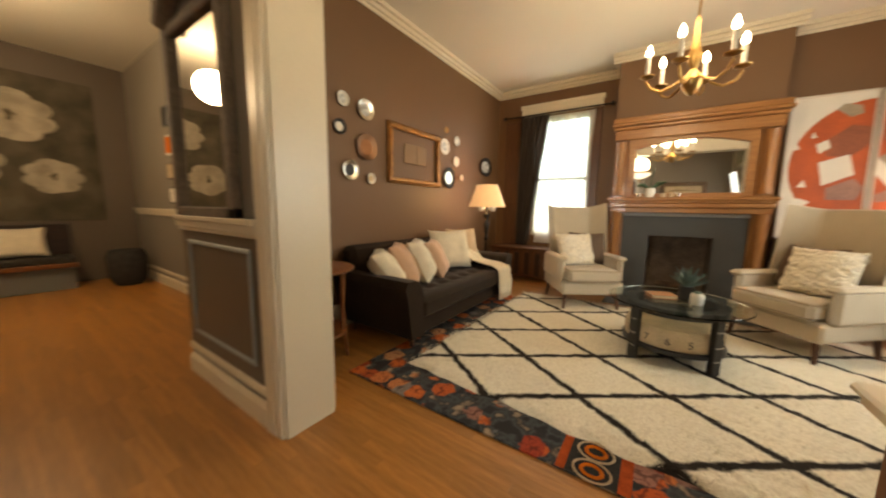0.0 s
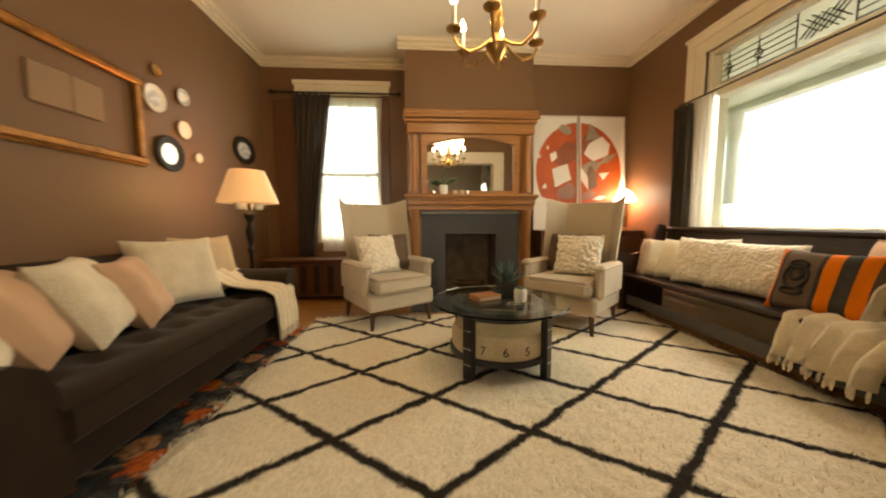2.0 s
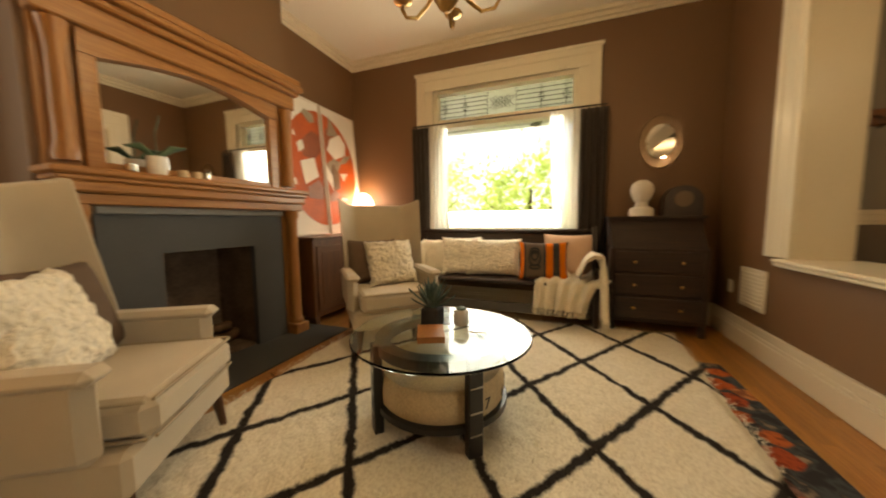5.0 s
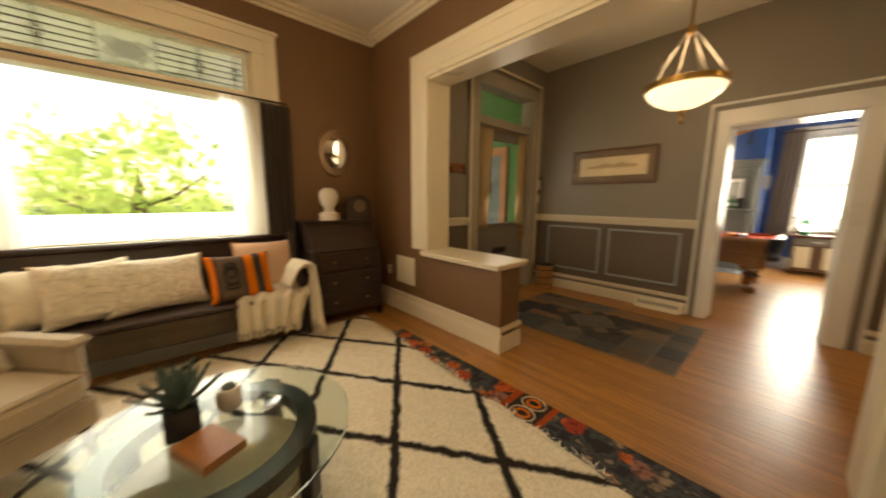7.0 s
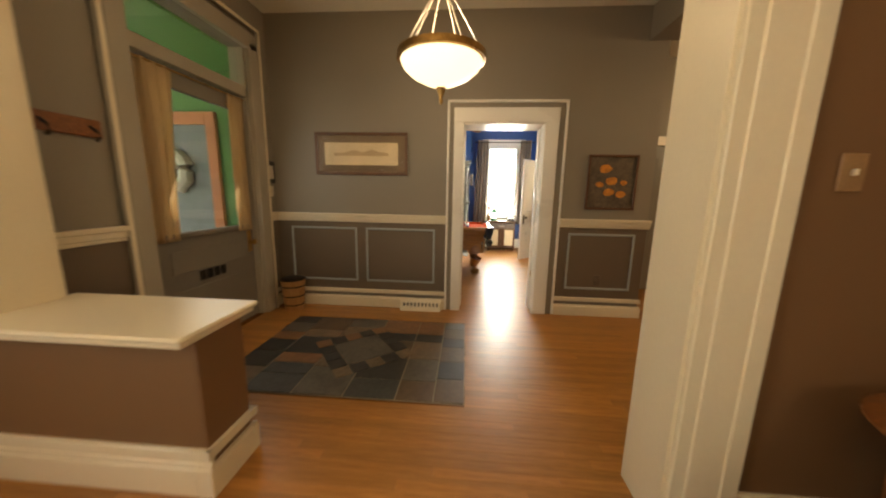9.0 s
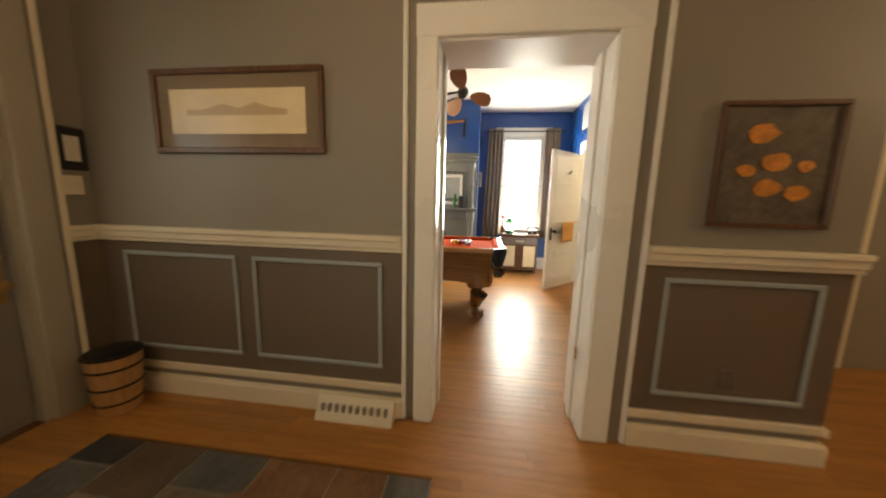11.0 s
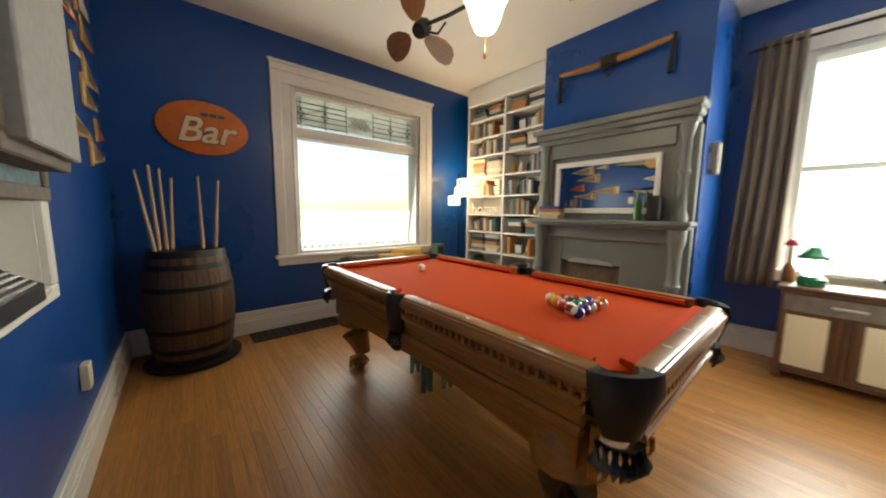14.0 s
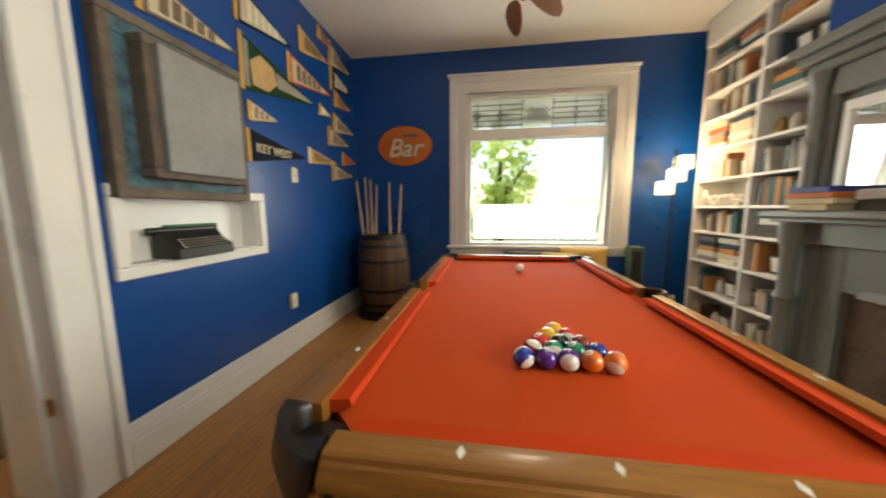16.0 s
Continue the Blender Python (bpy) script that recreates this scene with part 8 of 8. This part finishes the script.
# east wall corner
def barrel():
    o = thing("barrel", "old oak whiskey barrel with dark iron hoops in the corner", "barrel", (2.42, -1.78, 0.03))
    n = 22
    prof = [(0.24, 0.0), (0.268, 0.15), (0.288, 0.32), (0.293, 0.44), (0.288, 0.56), (0.268, 0.73), (0.24, 0.88)]
    st_ = S()
    a = math.pi / n * 0.96
    vs = []
    for r, z in prof:
        vs += [(r * math.cos(-a), r * math.sin(-a), z), (r * 1.006, 0, z), (r * math.cos(a), r * math.sin(a), z), ((r - 0.03) * math.cos(a), (r - 0.03) * math.sin(a), z), ((r - 0.03) * math.cos(a), -(r - 0.03) * math.sin(a), z)]
    k5 = len(prof)
    fcs = [(j * 5 + i, j * 5 + (i + 1) % 5, (j + 1) * 5 + (i + 1) % 5, (j + 1) * 5 + i) for j in range(k5 - 1) for i in range(5)] + [(4, 3, 2, 1, 0), tuple((k5 - 1) * 5 + i for i in range(5))]
    st_.add(vs, fcs)
    me = st_.mesh("stave", BARRELWOOD, 30)
    for i in range(n):
        s = new("stave", me)
        s.parent, s.rotation_euler = o, (0, 0, 6.28318 * i / n)
    part("head", S().lathe([(0.225, 0.82), (0.225, 0.845)], 32), BARRELWOOD, o)
    for z0, z1 in ((0.0, 0.05), (0.1, 0.14), (0.26, 0.295), (0.58, 0.615), (0.74, 0.78), (0.83, 0.88)):
        def rr(z):
            return 0.24 + 0.054 * (1 - ((z - 0.44) / 0.44) ** 2)
        part("hoop", S().lathe([(rr(z0) - 0.004, z0), (rr(z0) + 0.004, z0), (rr(z1) + 0.004, z1), (rr(z1) - 0.004, z1)], 40), IRON, o)
    return o


barrel()
solid("barrel_tray", S().lathe([(0.3, 0), (0.32, 0.005), (0.32, 0.028), (0.3, 0.03)], 36), IRON, "black iron tray under the barrel", "tray", (2.42, -1.78, 0))
for i, (x, y, tx, ty, h) in enumerate(((2.3, -1.6, 6, -10, 0.62), (2.38, -1.62, 3, -3, 0.66), (2.4, -1.66, 2, -1, 0.64), (2.42, -1.69, 1, 4, 0.58), (2.36, -1.88, 1, 0, 0.6), (2.4, -1.96, -1, 7, 0.58))):
    q = thing("pool_cue", "pale wooden pool cue standing in the barrel", "pool cue", (x, y, 0.875), 0, "cues in the barrel", rx=ty * 0.7, ry=tx * 0.5)
    part("shaft", S().rod((0, 0, 0.0), (0, 0, h), 0.014, 0.008), CUEWOOD, q)
    part("tip", S().rod((0, 0, h), (0, 0, h + 0.012), 0.0075, 0.006), BLACK, q)
sg = thing("bar_sign", "orange oval wooden sign lettered Bar on the blue wall", "sign", (2.736, -1.97, 1.92), -90)
part("board", S().lathe([(0.32, 0), (0.325, 0.008), (0.32, 0.022), (0.3, 0.026)], 56, pose(0, 0, 0, 90, 0, 0) @ Matrix.Diagonal((1, 0.7, 1, 1))), SIGNORANGE, sg)
cu = bpy.data.curves.new("bar_letters", "FONT")
cu.body, cu.size, cu.extrude, cu.align_x, cu.shear, cu.offset = "Bar", 0.29, 0.008, "CENTER", 0.3, 0.004
cu.materials.append(SIGNCREAM)
tx = new("letters", cu)
tx.parent = sg
tx.matrix_local = pose(0, -0.036, -0.12, 90, 0, 0)
edge_ = cu.copy()
edge_.offset, edge_.extrude = 0.011, 0.004
edge_.materials.clear()
edge_.materials.append(REDWOOD)
te = new("letter_outline", edge_)
te.parent = sg
te.matrix_local = pose(0, -0.028, -0.12, 90, 0, 0)
for i in range(3):
    part("word_bar", S().box(-0.02 + i * 0.06, 0.03 + i * 0.06, -0.03, -0.024, 0.1, 0.13, 0.002), TEALWORN, sg, "small teal lettering bar")
part("hanger", S().tube([(-0.06, -0.01, 0.21), (0, -0.01, 0.26), (0.06, -0.01, 0.21)], 0.003, 6), IRON, sg)
# window seat
ws = thing("window_bench", "grey-painted low bench under the pool room window", "bench", (2.52, -3.68, 0))
part("seat", S().box(-0.22, 0.16, -0.55, 0.56, 0.4, 0.44, 0.008), GREYMANTEL, ws)
for y in (-0.5, 0.48):
    part("leg", S().box(-0.2, 0.14, y, y + 0.05, 0, 0.4, 0.006), GREYMANTEL, ws)
part("backboard", S().box(0.12, 0.16, -0.55, 0.56, 0.44, 0.7, 0.006), GREYMANTEL, ws)
cushion("cushion", "mustard cushion on the window bench", 0.5, 0.34, 0.14, MUSTARD, (2.5, -3.98, 0.44), 18, -92, 51, group="window bench cushions")
cushion("cushion", "mustard cushion on the window bench", 0.44, 0.3, 0.14, MUSTARD, (2.44, -3.72, 0.44), 22, -86, 52, group="window bench cushions")
cushion("cushion", "grey cushion on the window bench", 0.44, 0.3, 0.14, TAUPEFAB, (2.48, -3.36, 0.44), 18, -92, 53, group="window bench cushions")
fg_ = thing("floor_register", "black iron floor register by the window", "vent", (2.57, -2.62, 0.0))
part("frame", S().box(-0.14, 0.14, -0.42, 0.42, 0.0, 0.006, 0.002), IRON, fg_)
for i in range(13):
    part("slat", S().box(-0.12, 0.12, -0.4 + i * 0.065, -0.385 + i * 0.065, 0.005, 0.009, 0.001), BLACK, fg_)
lp = thing("corner_lamp", "slim floor lamp with lit stacked paper shades in the corner", "floor lamp", (2.45, -4.75, 0))
part("base", S().lathe([(0.13, 0), (0.13, 0.015), (0.012, 0.03)], 24), IRON, lp)
part("pole", S().rod((0, 0, 0.02), (0, 0, 1.75), 0.011), IRON, lp)
for x, y, z in ((0.02, 0.07, 1.38), (-0.03, 0.0, 1.5), (0.0, -0.07, 1.62)):
    part("shade", S().box(x - 0.06, x + 0.06, y - 0.06, y + 0.06, z - 0.065, z + 0.065, 0.006), LAMPCUBE, lp, "lit square paper shade").visible_shadow = False
sp = thing("loudspeaker", "slim dark green loudspeaker standing in the corner", "loudspeaker", (2.6, -4.5, 0))
part("body", S().box(-0.07, 0.07, -0.07, 0.07, 0.0, 0.78, 0.012), GREENPAINT, sp)
part("grille", S().box(-0.075, -0.069, -0.05, 0.05, 0.2, 0.74, 0.004), CHARCOAL, sp)
# north wall of the pool room
zb = thing("framed_chalkboard", "deep weathered frame with a teal band and a grey chalkboard", "chalkboard", (0.52, -1.352, 1.635))


def ring_frame(w, h, fw, d0, d1):
    return S().box(-w, w, -d1, -d0, h - fw, h, 0.005).box(-w, w, -d1, -d0, -h, -h + fw, 0.005).box(-w, -w + fw, -d1, -d0, -h + fw, h - fw, 0.005).box(w - fw, w, -d1, -d0, -h + fw, h - fw, 0.005)


part("outer_frame", ring_frame(0.37, 0.395, 0.045, 0, 0.07), WEATHERED, zb)
part("teal_band", ring_frame(0.33, 0.355, 0.07, 0, 0.06), TEALWORN, zb, "worn teal carved band")
part("inner_frame", ring_frame(0.265, 0.305, 0.045, 0, 0.14), WEATHERED, zb)
part("chalkboard", S().box(-0.225, 0.225, -0.17, 0, -0.275, 0.275, 0.005), ZINC, zb, "grey zinc-like board")
ty = thing("typewriter", "old black typewriter in the white wall niche", "typewriter", (0.55, -1.31, 0.937))
ty.scale = (1.0, 0.6, 1.0)
part("body", S().prism([(-0.16, 0), (0.1, 0), (0.1, 0.13), (0.02, 0.14), (-0.05, 0.09), (-0.16, 0.05)][::-1], -0.17, 0.17, Matrix(((0, 0, 1, 0), (1, 0, 0, -0.02), (0, 1, 0, 0), (0, 0, 0, 1)))), BLACK, ty)
part("platen", S().rod((-0.2, 0.06, 0.14), (0.2, 0.06, 0.14), 0.02), BLACK, ty)
for r in range(4):
    for c in range(10):
        part("key", S().lathe([(0.009, 0), (0.009, 0.006)], 8, Matrix.Translation((-0.125 + c * 0.028 + r * 0.005, -0.165 + r * 0.026, 0.056 + r * 0.012))), STEEL if c % 5 else CERAMIC, ty)
solid("green_box", S().box(-0.16, 0.16, -0.015, 0.015, 0, 0.17, 0.004), mat("green_tin", (0.01, 0.15, 0.06), 0.4), "flat green box behind the typewriter", "box", (0.62, -1.25, 0.937))
for nm, x, z in (("light_switch", 1.48, 1.41), ("outlet", 1.34, 0.38)):
    t_ = thing(nm, "ivory wall plate on the blue wall", "switch" if "switch" in nm else "outlet", (x, -1.352, z))
    part("plate", S().box(-0.038, 0.038, -0.008 if "switch" in nm else -0.03, 0, 0, 0.12, 0.003), PLASTIC, t_)
    part("toggle", S().box(-0.008, 0.008, -0.02 if "switch" in nm else -0.034, -0.006, 0.045, 0.075, 0.002), PLASTIC, t_)


def pennant(x, z, ln_, h, base, trim, tilt, label):
    """A felt pennant on the north wall, its point towards the window."""
    o = thing("pennant", label, "pennant", (x, -1.353, z), 0, "pennants on the blue wall", ry=tilt)
    m = Matrix(((1, 0, 0, 0), (0, 0, 1, -0.006), (0, 1, 0, 0), (0, 0, 0, 1)))
    part("felt", S().prism([(0, -h / 2), (ln_, -0.006), (ln_, 0.006), (0, h / 2)], 0, 0.004, m), trim, o, "", 0)
    part("inlay", S().prism([(0.05 * ln_, -h * 0.4), (ln_ * 0.9, -0.006), (ln_ * 0.9, 0.006), (0.05 * ln_, h * 0.4)], -0.002, 0.0005, m), base, o, "", 0)
    part("band", S().box(-0.03, 0.0, -0.011, 0.0, -h / 2, h / 2, 0.001), MUSTARD if base is not MUSTARD else CREAM, o)
    if base is PGREEN and ln_ > 0.5:
        part("emblem", S().prism([(0.08, -0.12), (0.23, -0.115), (0.33, -0.03), (0.29, 0.075), (0.16, 0.105), (0.06, 0.03)], -0.006, 0.0, m), PTAN, o, "tan emblem", 0)
        part("stripe", S().prism([(0.34, -0.05), (0.8, -0.006), (0.8, 0.006), (0.32, 0.06)], -0.006, 0.0, m), PGREY, o, "grey felt stripe", 0)
        part("hoist_patch", S().prism([(0.005, -0.15), (0.05, -0.145), (0.045, 0.14), (0.005, 0.15)], -0.006, 0.0, m), PGREY, o, "grey felt patch", 0)
        return
    if base is NAVY and trim is NAVY:
        words = bpy.data.curves.new("pennant_words", "FONT")
        words.body, words.size, words.extrude, words.offset = "KEY WEST", 0.085, 0.002, 0.002
        words.materials.append(PCREAM)
        w = new("lettering", words)
        w.parent, w.matrix_local = o, pose(0.05, -0.011, -0.035, 90, 0, 0)
        return
    k = 3 if ln_ < 0.3 else 5
    for i in range(k):
        hh = h * 0.27 * (1 - i / k * 0.7)
        x0 = (0.14 + 0.6 * i / k) * ln_
        part("letter_bar", S().box(x0, x0 + 0.08 * ln_, -0.0115, -0.007, -hh, hh), CREAM if trim in (BLACK, NAVY, PGREEN) else BROWNART, o, "felt lettering bar", 0)


NAVY = mat("black_navy_felt", (0.015, 0.018, 0.03), 0.95, 0, 0.1, 10, 0.3)
PGREEN = mat("dark_green_felt", (0.02, 0.05, 0.02), 0.95, 0, 0.1, 10, 0.3)
PRED = mat("orange_red_felt_pennant", (0.5, 0.09, 0.02), 0.95, 0, 0.1, 10, 0.3)
PGREY = mat("grey_felt", (0.27, 0.25, 0.21), 0.95, 0, 0.15, 10, 0.3)
PTAN = mat("tan_felt", (0.5, 0.32, 0.15), 0.95, 0, 0.15, 10, 0.3)
PCREAM = mat("cream_felt", (0.55, 0.47, 0.33), 0.95, 0, 0.1, 10, 0.3)
PENNANTS = ((0.39, 2.2, 0.56, 0.2, PCREAM, WEATHERED, 3), (0.98, 2.5, 0.55, 0.24, PCREAM, NAVY, 2), (0.99, 2.15, 0.84, 0.36, PGREEN, PGREEN, 1), (1.5, 2.32, 0.66, 0.23, PCREAM, PRED, 0),
            (1.68, 2.62, 0.44, 0.2, PTAN, PTAN, 0), (1.98, 2.83, 0.3, 0.12, PTAN, PRED, 4), (2.19, 2.74, 0.47, 0.24, PCREAM, CHARCOAL, 5), (2.2, 2.52, 0.48, 0.26, NAVY, BLACK, 3))
SMALL_PENNANTS = ((2.27, 2.33, 0.34, 0.17, PTAN, PRED, 5), (1.95, 2.13, 0.22, 0.11, PCREAM, PGREEN, 4), (1.03, 1.85, 0.27, 0.13, PCREAM, PTAN, 0), (1.0, 1.62, 0.64, 0.22, NAVY, NAVY, -1),
                  (1.73, 1.67, 0.5, 0.14, MUSTARD, PTAN, 1), (2.22, 2.08, 0.45, 0.19, PCREAM, PTAN, 3), (2.1, 1.92, 0.46, 0.19, PCREAM, BROWNART, 3), (2.4, 1.74, 0.29, 0.15, PRED, PRED, 2), (2.15, 1.57, 0.5, 0.18, PCREAM, CHARCOAL, 0))
for x, z, ln_, h, b, t, tilt in PENNANTS + SMALL_PENNANTS:
    pennant(x, z, ln_, h, b, t, tilt, "green felt pennant with a tan emblem on the blue wall" if b is PGREEN and ln_ > 0.5 else "triangular felt pennant with lettering bars on the blue wall")

# ---- slate inset and oak strips ----
SLATES = [mat("slate_%d" % i, c, 0.4, 0, 0.35, 5, 0.35, 30, dist=0.004) for i, c in enumerate([(0.03, 0.032, 0.033), (0.1, 0.066, 0.042), (0.16, 0.115, 0.075), (0.1, 0.092, 0.08), (0.2, 0.1, 0.05), (0.055, 0.06, 0.062)])]
inset = tagged(new("slate_inset", S().box(-0.14, 1.62, -0.63, 0.64, -0.005, 0.001).mesh("slate_inset", mat("pale_grout", (0.3, 0.26, 0.2), 0.9), 0)), "mixed slate tile inset in the oak floor", "", "", "structure")
rn = random.Random(31)


def tile(x0, x1, y0, y1, mt, m=None):
    g = 0.004
    t = new("slate_tile", S().box(x0 + g, x1 - g, y0 + g, y1 - g, 0.0, 0.0045 + rn.uniform(0, 0.0015), 0.0015, m).mesh("slate_tile", mt))
    t.parent = inset


X0, X1, Y0, Y1 = -0.14, 1.62, -0.63, 0.64
xs = [X0, 0.06, 0.31, 0.66, 1.01, 1.36, X1]
for i in range(len(xs) - 1):
    y, first = Y0, True
    while y < Y1 - 0.01:
        h = rn.choice((0.15, 0.21, 0.3, 0.3)) if 0 < i < 5 else rn.choice((0.16, 0.21, 0.24))
        y1 = Y1 if Y1 - (y + h) < 0.13 else y + h
        tile(xs[i], xs[i + 1], y, y1, rn.choice(SLATES))
        y = y1
dm = pose(0.72, 0.0, 0.004, 0, 0, 38)
for i in range(-2, 3):
    for j in range(-2, 3):
        if max(abs(i), abs(j)) == 2:
            tile(i * 0.13 - 0.065, i * 0.13 + 0.065, j * 0.13 - 0.065, j * 0.13 + 0.065, SLATES[0] if (i + j) % 2 else SLATES[(i * 3 + j) % 6], dm)
tile(-0.195, 0.195, -0.195, 0.195, SLATES[3], dm)

floor_ob = bpy.data.objects["floor"]
rn = random.Random(77)
PW_ = 0.057
lib = {}
near, rest = 0, Shape()
REGIONS = [(-1.84, 2.74, -5.62, -1.22), (-2.04, 2.05, -1.22, 1.2), (-1.93, 2.93, 1.2, 5.66), (-6.4, -2.04, -2.2, 1.75)]
for ri, (x0, x1, y0, y1) in enumerate(REGIONS):
    rows = int((y1 - y0) / PW_) + 1
    for r in range(rows):
        ya = y0 + r * PW_
        yb = min(ya + PW_, y1)
        if yb - ya < 0.01:
            continue
        x = x0 - rn.uniform(0, 0.9)
        while x < x1:
            ln_ = rn.choice((0.6, 0.9, 1.2, 1.5, 1.8))
            a, b = max(x, x0), min(x + ln_, x1)
            x += ln_
            if b - a < 0.02:
                continue
            inside = ri == 1 and ya > Y0 - 0.03 and yb < Y1 + 0.03
            if inside and a < X1 and b > X0:
                spans = [(a, min(b, X0 - 0.002)), (max(a, X1 + 0.002), b)]
            else:
                spans = [(a, b)]
            for p, q in spans:
                if q - p < 0.02:
                    continue
                drop = rn.uniform(0, 0.0006)
                close = near < 300 and ((ri == 1 and -1.4 < p < 1.2) or (ri == 0 and -2.9 < ya and p < 2.4) or (ri == 2 and ya < 1.6))
                if close:
                    key = round(q - p, 2)
                    me = lib.get(key)
                    if me is None:
                        me = lib[key] = S().box(0, key - 0.0005, 0, PW_ - 0.0005, -0.005, 0, 0.0008).mesh("floor_board", OAKFLOOR, 0)
                    o = new("floor_board", me)
                    o.parent, o.location = floor_ob, (p, ya, -drop)
                    near += 1
                else:
                    rest.box(p, q - 0.0005, ya, yb - 0.0005, -0.005, -drop, 0)


def rest_floor_mat():
    m = OAKFLOOR.copy()
    m.name = "oak_strip_floor_field"
    n, l = m.node_tree.nodes, m.node_tree.links
    info = [k for k in n if k.bl_idname == "ShaderNodeObjectInfo"][0]
    mr = info.outputs["Random"].links[0].to_node
    g = n.new("ShaderNodeNewGeometry")
    l.new(g.outputs["Random Per Island"], mr.inputs[0])
    n.remove(info)
    return m


fr = new("floor_boards", rest.mesh("floor_boards", rest_floor_mat(), 0))
fr.parent = floor_ob
fr["kind"] = "stuff"
